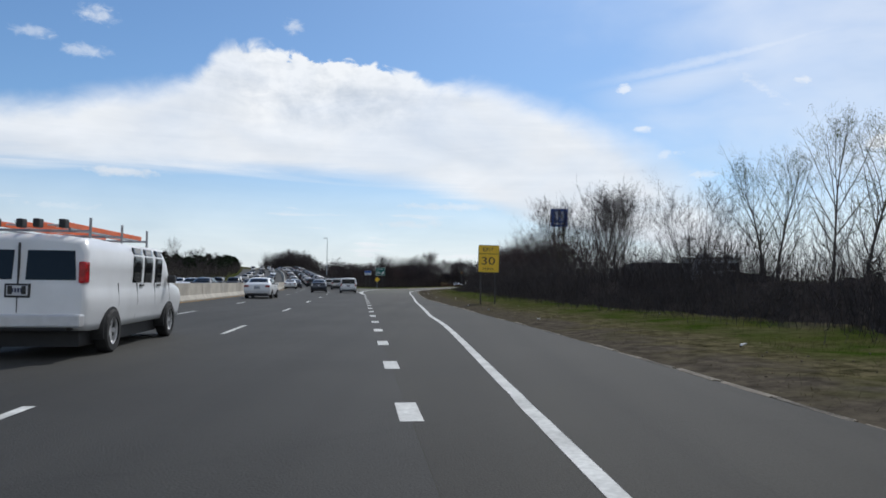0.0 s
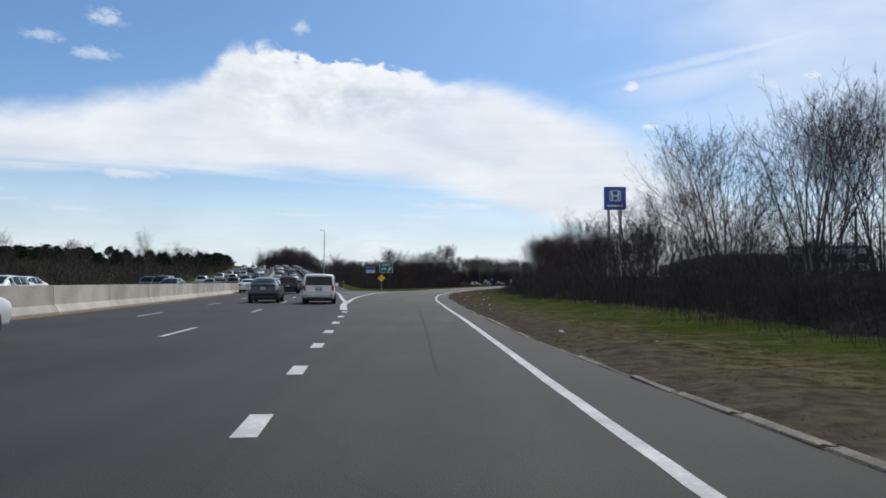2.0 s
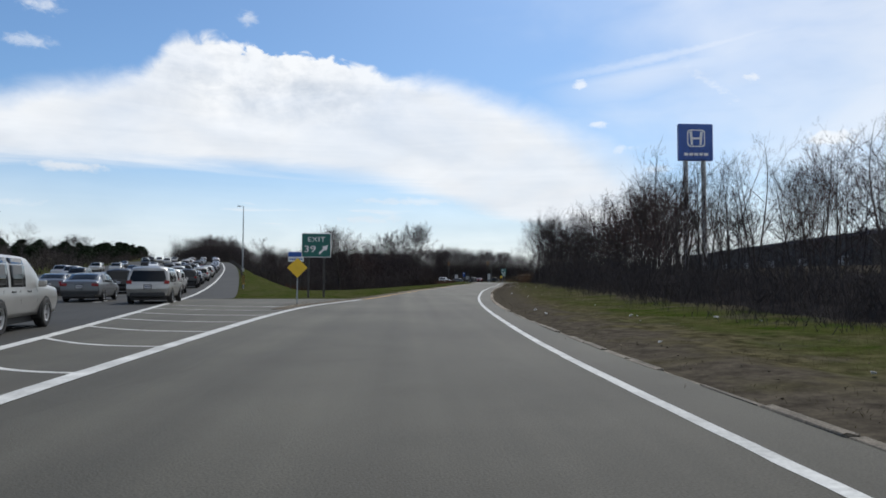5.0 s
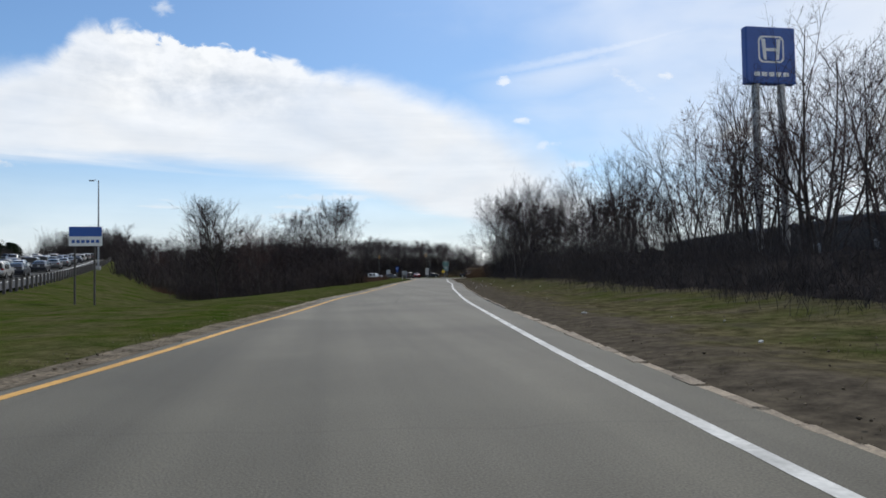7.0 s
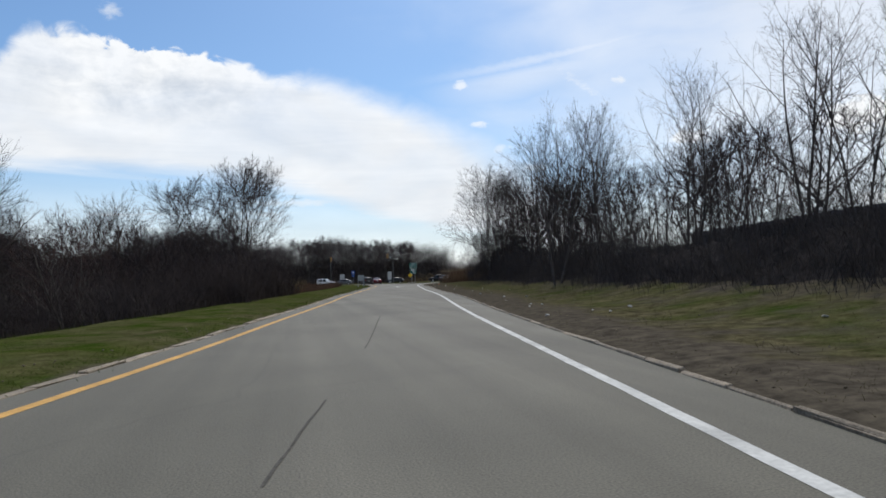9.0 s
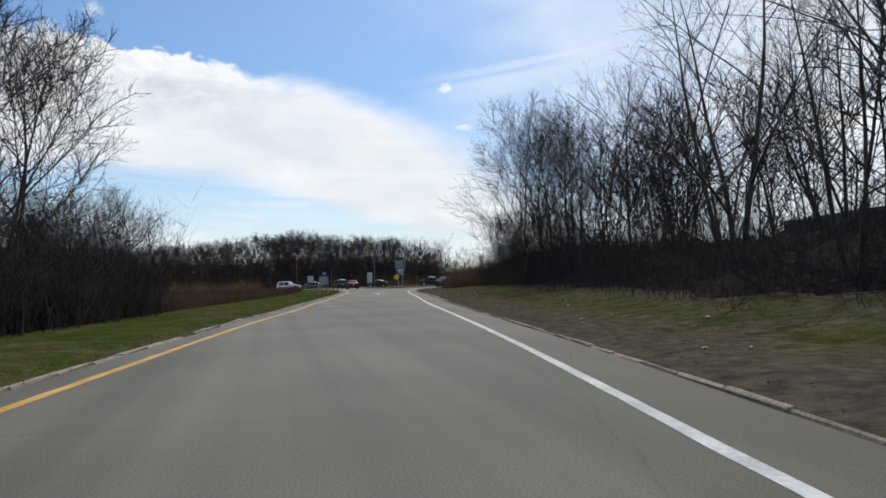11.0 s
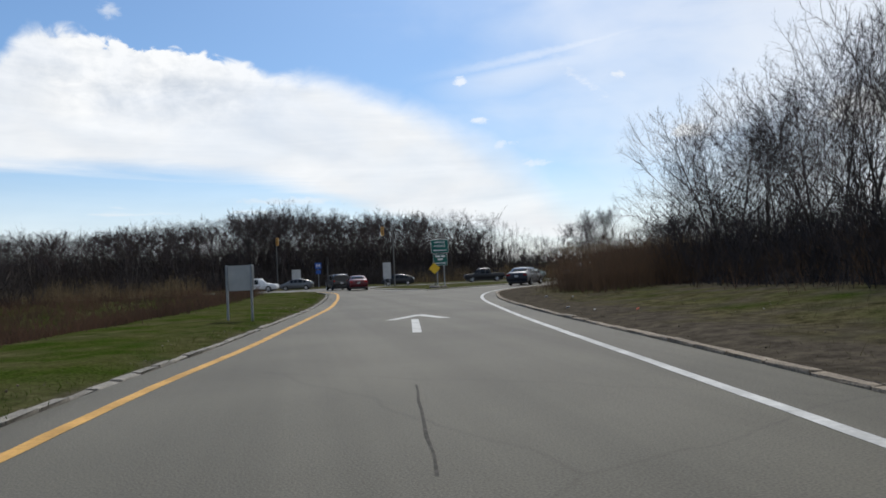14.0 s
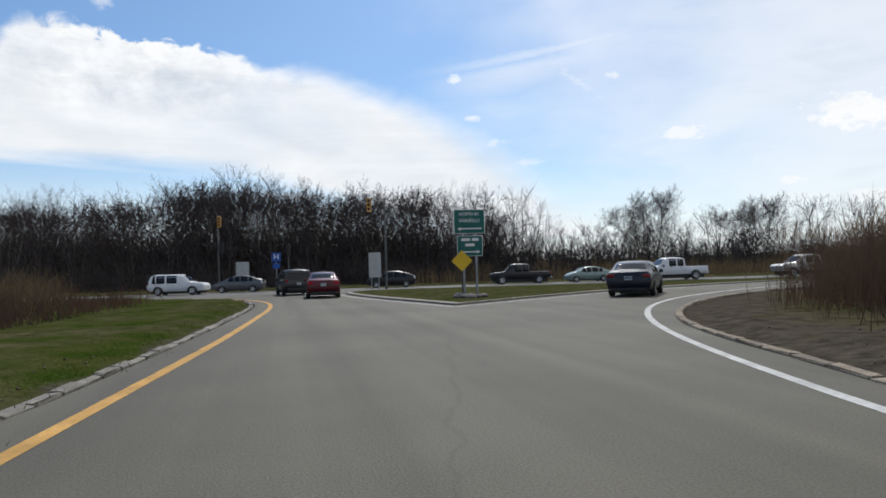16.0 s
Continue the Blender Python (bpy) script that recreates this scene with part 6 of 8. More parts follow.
def thicket(name, spots, hmin, hmax, material, label, category, seed, stems=5, width=0.02, lean=0.45, twig=3, grow=None, flat=True):
    """Stems and side twigs, three-sided and tapered, joined into one mass."""
    rng = np.random.default_rng(seed)
    P = np.repeat(np.asarray(spots, float), stems, axis=0)
    n = len(P)
    P[:, :2] += rng.normal(0, 0.35, (n, 2))
    P[:, 2] -= 0.05
    hh = rng.uniform(hmin, hmax, n) * (1.0 if grow is None else grow(P[:, 1]))
    D = np.stack([rng.normal(0, lean, n), rng.normal(0, lean, n), np.ones(n)], 1)
    D /= np.linalg.norm(D, axis=1)[:, None]
    rag = np.array([noise.noise(Vector((a * 0.22, b * 0.22, seed))) + 0.6 * noise.noise(Vector((a * 0.7, b * 0.7, seed))) for a, b in P[::stems, :2]])
    hh *= np.repeat(np.clip(0.95 + 0.75 * rag, 0.3, 1.6), stems)
    segs = [(P, P + D * hh[:, None], np.full(n, width), 0.3)]
    for _ in range(twig):
        t = rng.uniform(0.25, 0.95, n)
        A = P + D * (hh * t)[:, None]
        E = D + np.stack([rng.normal(0, 0.8, n), rng.normal(0, 0.8, n), rng.uniform(-0.2, 0.5, n)], 1)
        E /= np.linalg.norm(E, axis=1)[:, None]
        segs.append((A, A + E * (hh * rng.uniform(0.18, 0.42, n))[:, None], np.full(n, width * 0.6), 0.3))
    V, F, base = [], [], 0
    for A, B, w, tip in segs:
        d = B - A
        a = np.cross(d, rng.normal(0, 1, d.shape))
        a /= np.linalg.norm(a, axis=1)[:, None] + 1e-9
        if flat:
            # one tapered sliver each, for masses in which no single twig is told apart
            vv = np.stack([A + a * w[:, None] * 1.2, A - a * w[:, None] * 1.2, B], 1).reshape(-1, 3)
            F.append((np.arange(len(A)) * 3 + base)[:, None] + np.arange(3)[None, :])
            V.append(vv)
            base += len(vv)
            continue
        b = np.cross(d / (np.linalg.norm(d, axis=1)[:, None] + 1e-9), a)
        ring = [np.cos(t) * a + np.sin(t) * b for t in (0, 2.094, 4.189)]
        vv = np.stack([A + r * w[:, None] for r in ring] + [B], 1).reshape(-1, 3)
        k = np.arange(len(A)) * 4 + base
        for i in range(3):
            F.append(np.stack([k + i, k + (i + 1) % 3, k + 3], 1))
        V.append(vv)
        base += len(vv)
    return raw_mesh(name, np.concatenate(V), [np.concatenate(F)], material, label, category)


def scatter(n, fx, y0, y1, d0, d1, seed):
    """Points beside a line: fx(y) plus a distance between d0 and d1."""
    rng = np.random.default_rng(seed)
    y = rng.uniform(y0, y1, n)
    d = d0 + (d1 - d0) * rng.random(n)
    x = fx(y) + d
    z = bank(x, y)[0]
    return np.stack([x, y, z], 1)


def mound(name, y0, y1, near, far, height, material, label, category, seed, step=0.55, along=None):
    """Tangled bramble mass, its inner shade put into the colour: a lumpy ridge following a line between two distances.
    """
    ys = np.arange(y0, y1, step)
    ds = np.linspace(0, 1, max(5, int(abs(far - near) / (step * 1.2))))
    D, Y = np.meshgrid(ds, ys)
    Y = Y.ravel()
    wave = np.array([noise.noise(Vector((0.3, y * 0.11, seed))) + 0.5 * noise.noise(Vector((0.3, y * 0.4, seed))) for y in Y])
    X = along(Y) + near + np.sign(near) * (0.6 + 1.5 * wave) * (1 - D.ravel()) + (far - near) * D.ravel()
    n1 = np.array([noise.noise(Vector((x * 0.30, y * 0.30, seed))) for x, y in zip(X, Y)])
    n2 = np.array([noise.noise(Vector((x * 1.1, y * 1.1, seed + 7))) for x, y in zip(X, Y)])
    n3 = np.array([noise.noise(Vector((x * 2.7, y * 2.7, seed + 9))) for x, y in zip(X, Y)])
    h = height(Y) if callable(height) else np.full(Y.shape, float(height))
    up = np.sin(np.clip(D.ravel() * 1.35, 0, 1) * math.pi / 2) ** 0.8 * (1 - sstep(D.ravel(), 0.9, 1.0) * 0.8)
    ends = sstep(Y, y0, y0 + 6) * (1 - sstep(Y, y1 - 6, y1))
    Z = bank(X, Y)[0] - 0.12 + h * up * ends * np.clip(0.85 + 0.7 * n1 + 0.45 * n2 + 0.25 * n3, 0.15, 1.7)
    nx = len(ds)
    ny = len(ys)
    i, j = np.meshgrid(np.arange(nx - 1), np.arange(ny - 1))
    k = (j * nx + i).ravel()
    f = np.stack([k, k + 1, k + nx + 1, k + nx], 1)
    return raw_mesh(name, np.stack([X + 0.35 * n2, Y + 0.35 * n3, Z], 1), [f], material, label, category)


def wood_edge(y):
    """Where the wood between ramp and highway gives way to the grass slope."""
    return -18.4 - 0.53 * (y - 193)


def undergrowth():
    kr = lambda y: x_at(cut(KERB_R, -50, 289), y)
    low = lambda y: 0.60 + 0.38 * (1 - sstep(y, 66, 86)) + 0.32 * sstep(y, 112, 185)
    ll = lambda y: x_at(LINE_L, np.minimum(y, 280))
    wood = lambda x: 306 - 0.158 * (x - 6)
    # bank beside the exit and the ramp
    # near-black ridge behind the stems, standing in for the shade within the brush
    mound("bramble_mass", -5, 260, 6.2, 15, lambda y: 0.70 + 0.40 * (1 - sstep(y, 66, 86)) + 0.45 * sstep(y, 112, 185) - 0.45 * sstep(y, 238, 256), M_MOUND, "tangled bramble mass on the bank, coloured near-black for the shade inside the brush", "bramble", 1, along=kr)
    a = scatter(4600, kr, -5, 240, 4.8, 8.8, 1)
    a = a[np.random.default_rng(8).random(len(a)) < sstep(dist_to(a[:, 0], a[:, 1], KR_C) - np.array([1.5 * noise.noise(Vector((0.3, y * 0.11, 1))) + 0.75 * noise.noise(Vector((0.3, y * 0.4, 1))) for y in a[:, 1]]), 4.9, 7.4)]
    b = scatter(6800, kr, -5, 260, 7.0, 16.0, 2)
    thicket("thicket", a, 0.35, 1.25, M_BRUSH, "dense dark leafless brambles and saplings on the bank", "thicket", 1, stems=7, width=0.006, grow=low, lean=0.35, twig=6)
    thicket("thicket", b, 1.3, 3.3, M_BRUSH, "tall dark leafless brush under the roadside trees", "thicket", 2, stems=5, width=0.009, grow=low, lean=0.28, twig=5)
    c = scatter(2600, kr, 234, 266, 5.0, 16, 3)
    dc = sstep(dist_to(c[:, 0], c[:, 1], KR_C), 5.0, 11.0)
    c = c[np.random.default_rng(9).random(len(c)) < dc]
    thicket("thicket", c, 0.4, 1.5, M_BRUSH_RED, "russet brush and brambles near the ramp end", "thicket", 3, stems=5, width=0.008, lean=0.3, twig=6)
    c = scatter(620, kr, 228, 262, 7.5, 21, 33)
    thicket("thicket", c, 1.5, 3.7, M_BRUSH, "tall dense dark brush under the trees at the ramp end", "thicket", 33, stems=6, width=0.016, lean=0.26, twig=8)
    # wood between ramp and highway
    # the same shade-coloured filler under the brush on this side
    mound("bramble_mass", 194, 226, -9.5, -15.5, 1.1, M_MOUND, "tangled bramble mass between ramp and highway, coloured near-black for the shade inside", "bramble", 3, along=ll)
    d = scatter(4200, ll, 166, 226, -25, -6.8, 4)
    keep = (d[:, 0] > x_at(MAIN, d[:, 1]) + 9) & (d[:, 0] > wood_edge(d[:, 1])) & (d[:, 1] > 189 + 2.5 * np.sin(d[:, 0] * 0.9) + 5 * (d[:, 0] < -14.5))
    thicket("thicket", d[keep], 0.8, 2.5, M_BRUSH_WARM, "dense brown leafless brush between ramp and highway", "thicket", 4, stems=5, width=0.013, lean=0.3, twig=6)
    d2 = scatter(760, ll, 197, 217, -12.0, -5.4, 44)
    thicket("thicket", d2, 1.2, 4.0, M_BRUSH_WARM, "dense dark brush close to the ramp", "thicket", 44, stems=6, width=0.014, lean=0.3, twig=6)
    e = scatter(5200, ll, 216, 292, -34, -5.8, 5)
    thicket("meadow", e, 0.35, 0.95, M_MEADOW, "russet dead weeds of the wet meadow", "meadow", 5, stems=8, width=0.013, lean=0.3, twig=2)
    # wood beyond the street
    rng = np.random.default_rng(6)
    x = rng.uniform(-90, 42, 3000)
    y = wood(x) + rng.uniform(12, 26, 3000)
    f = np.stack([x, y, bank(x, y)[0]], 1)
    thicket("thicket", f, 0.8, 2.6, M_BRUSH, "dark leafless undergrowth along the wood's edge", "thicket", 6, stems=4, width=0.035, twig=5, lean=0.3)
    x = rng.uniform(-95, 40, 7600)
    y = wood(x) + rng.uniform(20, 58, 7600)
    f = np.stack([x, y, bank(x, y)[0]], 1)
    thicket("thicket", f, 2.5, 7.0, M_BRUSH, "dark saplings deep in the wood beyond the street", "thicket", 66, stems=3, width=0.042, twig=5, lean=0.16)
    x = rng.uniform(40, 190, 3400)
    y = wood(x) + rng.uniform(16, 60, 3400)
    g = np.stack([x, y, bank(x, y)[0]], 1)
    thicket("thicket", g, 1.6, 4.4, M_BRUSH, "dark brush beyond the street", "thicket", 7, stems=3, width=0.040, twig=5, lean=0.2)
    y = rng.uniform(20, 470, 5200)
    x = x_at(MAIN, y) - rng.uniform(29, 75, 5200)
    h = np.stack([x, y, bank(x, y)[0]], 1)
    thicket("thicket", h, 1.2, 3.6, M_BRUSH, "brown brush beyond the opposite carriageway", "thicket", 8, stems=3, width=0.06, twig=3)
    rg = random.Random(99)
    sp = [(x, wood(x) + rg.uniform(17, 60)) for x in (rg.uniform(-88, 36) for _ in range(310))]
    forest("woodland", sp, [np.interp(x, [-75, -25, -6, 8, 20, 32, 40], [8.6, 8.6, 9.9, 11.2, 9.9, 9.7, 6]) * rg.uniform(0.88, 1.03) * (1 + 0.22 * min(1.0, (y - wood(x) - 17) / 40)) for x, y in sp], "bare grey-brown wood beyond the street", M_TWIG, 3, wide=3.8, low=0.22)
    sp = []
    while len(sp) < 62:
        y = rg.uniform(194, 300)
        x = float(x_at(LINE_L, min(y, 280))) - rg.uniform(10, 40) - 16 * float(sstep(y, 215, 235))
        if x > max(float(x_at(MAIN, y)) + 8, wood_edge(y)):
            sp.append((x, y))
    sp += [(float(x_at(LINE_L, y)) - rg.uniform(8.5, 17), y) for y in (rg.uniform(197, 222) for _ in range(22))]
    forest("woodland", sp, [rg.uniform(6.8, 10.5) if y > 232 else rg.uniform(5.0, 7.4) for _, y in sp], "bare wood between ramp and highway", M_TWIG, 4, wide=3.6, low=0.2)
    sp = [(float(x_at(cut(KERB_R, -50, 289), y)) + rg.uniform(10, 34), y) for y in (rg.uniform(90, 244) for _ in range(60)) if not 160 < y < 205 or rg.random() < 0.75]
    forest("woodland", sp, [np.interp(y, [90, 150, 175, 215, 235, 250], [5, 7.5, 9, 10, 10, 6]) * rg.uniform(0.7, 1.0) for _, y in sp], "bare young wood on the bank", M_TWIG, 5)
    sp = [(float(x_at(cut(KERB_R, -50, 289), y)) + rg.uniform(9.0, 24) + 8 * float(1 - sstep(y, 205, 224)), y) for y in (rg.uniform(200, 243) for _ in range(34))]
    forest("woodland", sp, [rg.uniform(7.0, 12.5) for _ in sp], "close bare wood beside the ramp", M_TWIG, 8, (9, 5, 4, 3), 3.4, 0.16)
    sp = [(float(x_at(MAIN, y)) - rg.uniform(34, 90), y) for y in (rg.uniform(60, 460) for _ in range(60))]
    forest("woodland", sp, [rg.uniform(5, 8) for _ in sp], "bare wood beyond the opposite carriageway", M_TWIG, 6, (8, 4, 4, 3), 3.4, 0.3)
    sp = [(x, wood(x) + rg.uniform(28, 60)) for x in (rg.uniform(36, 170) for _ in range(46))]
    forest("woodland", sp, [rg.uniform(4.5, 7.5) for _ in sp], "low bare wood beyond the street", M_TWIG, 7, (8, 5, 4, 3), 3.6, 0.22)
    # the far side of the wood along the highway
    y = rng.uniform(225, 380, 2600)
    x = x_at(MAIN, y) + rng.uniform(6, 50, 2600)
    k = np.stack([x, y, bank(x, y)[0]], 1)
    k = k[(k[:, 0] < x_at(LINE_L, np.minimum(k[:, 1], 280)) - 24) & (k[:, 1] < 296)]
    thicket("thicket", k, 1.4, 4.2, M_BRUSH, "dark brush of the wood beside the highway", "thicket", 9, stems=4, width=0.05, twig=4, lean=0.3)


def reeds():
    kr = lambda y: x_at(cut(KERB_R, -50, 289), y)
    r0 = np.random.default_rng(10)
    x, y = r0.uniform(20, 50, 5200), r0.uniform(255, 282, 5200)
    d = dist_to(x, y, KERB_R[::2])
    kerb_x = np.interp(y, KERB_R[:, 1], KERB_R[:, 0])
    ok = (x > kerb_x) & (r0.random(5200) < sstep(d, 2.3, 4.2) * (1 - 0.5 * sstep(d, 9, 16)))
    a = np.stack([x, y, bank(x, y)[0]], 1)[ok]
    thicket("reeds", a, 1.1, 2.2, M_BRUSH_RED, "brown reed stand beside the ramp end", "reeds", 11, stems=9, width=0.008, lean=0.17, twig=4)
    b = a[::16].copy()
    thicket("reeds", b, 1.9, 2.6, M_BRUSH_RED, "tall single reed stalks above the stand", "reeds", 14, stems=1, width=0.010, lean=0.06, twig=0)
    b[:, 2] += 1.8
    thicket("reed_plumes", b, 0.3, 0.6, M_PLUME, "pale feathery plumes of the reeds", "reeds", 14, stems=10, width=0.013, lean=0.16, twig=2)
    rng = np.random.default_rng(12)
    x = rng.uniform(-40, 1, 520)
    y = 306 - 0.158 * (x - 6) - rng.uniform(6, 11, 520)
    b = np.stack([x, y, bank(x, y)[0]], 1)
    thicket("reeds", b, 0.8, 1.7, M_REED, "pale straw reeds beside the street", "reeds", 12, stems=8, width=0.014, lean=0.12, twig=2)
    x = rng.uniform(22, 130, 1600)
    y = 306 - 0.158 * (x - 6) + rng.uniform(8, 20, 1600)
    c = np.stack([x, y, bank(x, y)[0]], 1)
    thicket("reeds", c, 0.7, 1.7, M_REED, "pale straw reeds beyond the street", "reeds", 13, stems=7, width=0.022, lean=0.12, twig=2)


def grass():
    kr = lambda y: x_at(cut(KERB_R, -50, 289), y)
    a = scatter(20000, kr, 2, 262, 0.8, 6.0, 31)
    thicket("grass", a, 0.02, 0.085, M_STRAW, "thin dead grass and weeds on the verge", "grass", 31, stems=6, width=0.0035, lean=0.9, twig=0)
    w = scatter(1100, kr, 2, 262, 1.2, 7.0, 35)
    thicket("weeds", w, 0.06, 0.18, M_STRAW, "dull dead weed stalks on the verge", "weeds", 35, stems=8, width=0.0035, lean=0.4, twig=2)
    b = scatter(6500, kr, 4, 140, 2.6, 8.0, 32)
    thicket("grass", b, 0.03, 0.10, M_BLADE, "fresh green grass on the verge", "grass", 32, stems=6, width=0.004, lean=0.5, twig=0)
    kl = lambda y: x_at(KERB_L[KERB_L[:, 1] < 283], y)
    c = scatter(16000, kl, 130, 283, -9, -0.4, 33)
    c = c[c[:, 0] > x_at(MAIN, c[:, 1]) + 5]
    thicket("grass", c, 0.03, 0.10, M_BLADE, "short spring grass beside the ramp", "grass", 33, stems=6, width=0.004, lean=0.5, twig=0)


def clods():
    """Clods, pebbles and leaf scraps along the bare edge of the verge."""
    rng = np.random.default_rng(61)
    kr = lambda y: x_at(cut(KERB_R, -50, 289), y)
    kl = lambda y: x_at(KERB_L[KERB_L[:, 1] < 283], y)
    P = np.concatenate([scatter(6500, kr, 1, 266, 0.2, 5.0, 62), scatter(1100, kl, 130, 283, -1.3, -0.25, 63), scatter(420, lambda y: x_at(LINE_L, y), 118, 136, -1.1, -0.3, 64)])
    n = len(P)
    s = 0.005 + 0.028 * rng.random(n) ** 4
    base = np.array([(1, 0, 0), (-1, 0, 0), (0, 1, 0), (0, -1, 0), (0, 0, 0.7), (0, 0, -0.5)])
    V = (P[:, None, :] + base[None] * s[:, None, None] * rng.uniform(0.5, 1.4, (n, 6, 1)) + np.array([0, 0, 0.012])).reshape(-1, 3)
    tri = np.array([(0, 2, 4), (2, 1, 4), (1, 3, 4), (3, 0, 4), (2, 0, 5), (1, 2, 5), (3, 1, 5), (0, 3, 5)])
    F = (np.arange(n)[:, None, None] * 6 + tri[None]).reshape(-1, 3)
    raw_mesh("clods", V, [F], M_CLOD, "crumbled soil, pebbles and leaf scraps on the verge", "debris")


def litter():
    rng = random.Random(41)
    me = []
    for k in range(4):
        bm = bmesh.new()
        bmesh.ops.create_icosphere(bm, subdivisions=1, radius=0.1)
        for vv in bm.verts:
            vv.co *= 1 + 0.5 * noise.noise(vv.co * 9 + Vector((k * 3, 0, 0)))
            vv.co.z *= 0.45
        mm = bpy.data.meshes.new("scrap")
        bm.to_mesh(mm)
        bm.free()
        me.append(mm)
    for k, mm in enumerate(me):
        mm.materials.append(M_LITTER if k < 3 else M_LITTER_RED)
    for _ in range(70):
        y = rng.uniform(8, 256)
        x = float(x_at(KERB_R, y)) + abs(rng.gauss(0.5, 2.4)) + 0.5
        z = float(bank(np.array([x]), np.array([y]))[0][0]) + 0.05
        ob = part("litter", me[min(int(rng.random() * 3.15), 3)], m=pose(x, y, z, rng.uniform(-20, 20), rng.uniform(-20, 20), rng.uniform(0, 360)))
        s = rng.uniform(0.2, 0.6)
        ob.scale = (s * rng.uniform(0.6, 1.6), s, s)
        tagged(ob, "scrap of pale litter lying on the verge", "litter", "litter on the verge")


right_trees()
left_trees()
street_trees()
far_left_trees()
undergrowth()
reeds()
grass()
clods()
litter()


# ---------------------------------------------------------------- vehicles
def wheel_meshes(r, w):
    bm = bmesh.new()
    prof = [(r * 0.64, -w / 2), (r * 0.90, -w / 2), (r * 0.985, -w * 0.38), (r, -w * 0.2), (r, w * 0.2), (r * 0.985, w * 0.38), (r * 0.90, w / 2), (r * 0.64, w / 2)]
    n = 16
    rings = [[bm.verts.new((x, rr * math.cos(2 * math.pi * k / n), rr * math.sin(2 * math.pi * k / n))) for rr, x in prof] for k in range(n)]
    for k in range(n):
        for i in range(len(prof) - 1):
            bm.faces.new((rings[k][i], rings[k][i + 1], rings[(k + 1) % n][i + 1], rings[(k + 1) % n][i]))
    bmesh.ops.recalc_face_normals(bm, faces=bm.faces)
    ty = bpy.data.meshes.new("tyre")
    bm.to_mesh(ty)
    bm.free()
    ty.materials.append(M_TYRE)
    bm = bmesh.new()
    tube(bm, [(-w * 0.1, 0, 0), (w * 0.22, 0, 0)], r * 0.20, 10)
    for k in range(5):
        a = 2 * math.pi * k / 5
        c, s = math.cos(a), math.sin(a)
        q = [bm.verts.new((x, rr * c - t * s, rr * s + t * c)) for x in (w * 0.02, w * 0.24) for rr, t in ((r * 0.1, -r * 0.09), (r * 0.62, -r * 0.13), (r * 0.62, r * 0.13), (r * 0.1, r * 0.09))]
        for f in ((4, 5, 6, 7), (3, 2, 1, 0), (0, 1, 5, 4), (2, 3, 7, 6)):
            bm.faces.new([q[i] for i in f])
    o = [bm.verts.new((w * 0.40, r * 0.66 * math.cos(2 * math.pi * k / 20), r * 0.66 * math.sin(2 * math.pi * k / 20))) for k in range(20)]
    i2 = [bm.verts.new((w * 0.34, r * 0.58 * math.cos(2 * math.pi * k / 20), r * 0.58 * math.sin(2 * math.pi * k / 20))) for k in range(20)]
    b2 = [bm.verts.new((-w * 0.2, r * 0.60 * math.cos(2 * math.pi * k / 20), r * 0.60 * math.sin(2 * math.pi * k / 20))) for k in range(20)]
    for k in range(20):
        bm.faces.new((o[k], o[(k + 1) % 20], i2[(k + 1) % 20], i2[k]))
        bm.faces.new((i2[k], i2[(k + 1) % 20], b2[(k + 1) % 20], b2[k]))
    bmesh.ops.recalc_face_normals(bm, faces=bm.faces)
    ri = bpy.data.meshes.new("rim")
    bm.to_mesh(ri)
    bm.free()
    ri.materials.append(M_RIM)
    return ty, ri


def pane(q, x_in, z_lo, z_hi, off, t0=0.0, t1=1.0, thick=0.012):
    """A window pane laid proud on the quad q (a, b along the foot, c, d along the head)."""
    a, b, c, d = (Vector(p) for p in q)
    a, b, d, c = a.lerp(b, t0), a.lerp(b, t1), d.lerp(c, t0), d.lerp(c, t1)
    n = (b - a).cross(d - a).normalized()
    lo_a, lo_b, hi_a, hi_b = a.lerp(d, z_lo), b.lerp(c, z_lo), a.lerp(d, z_hi), b.lerp(c, z_hi)
    wl, wh = max((lo_b - lo_a).length, 1e-3), max((hi_b - hi_a).length, 1e-3)
    p = [lo_a.lerp(lo_b, x_in / wl), lo_b.lerp(lo_a, x_in / wl), hi_b.lerp(hi_a, x_in / wh), hi_a.lerp(hi_b, x_in / wh)]
    bm = bmesh.new()
    top = [bm.verts.new(v + n * off) for v in p]
    bot = [bm.verts.new(v - n * thick) for v in p]
    bm.faces.new(top)
    for k in range(4):
        bm.faces.new((top[k], bot[k], bot[(k + 1) % 4], top[(k + 1) % 4]))
    return bm


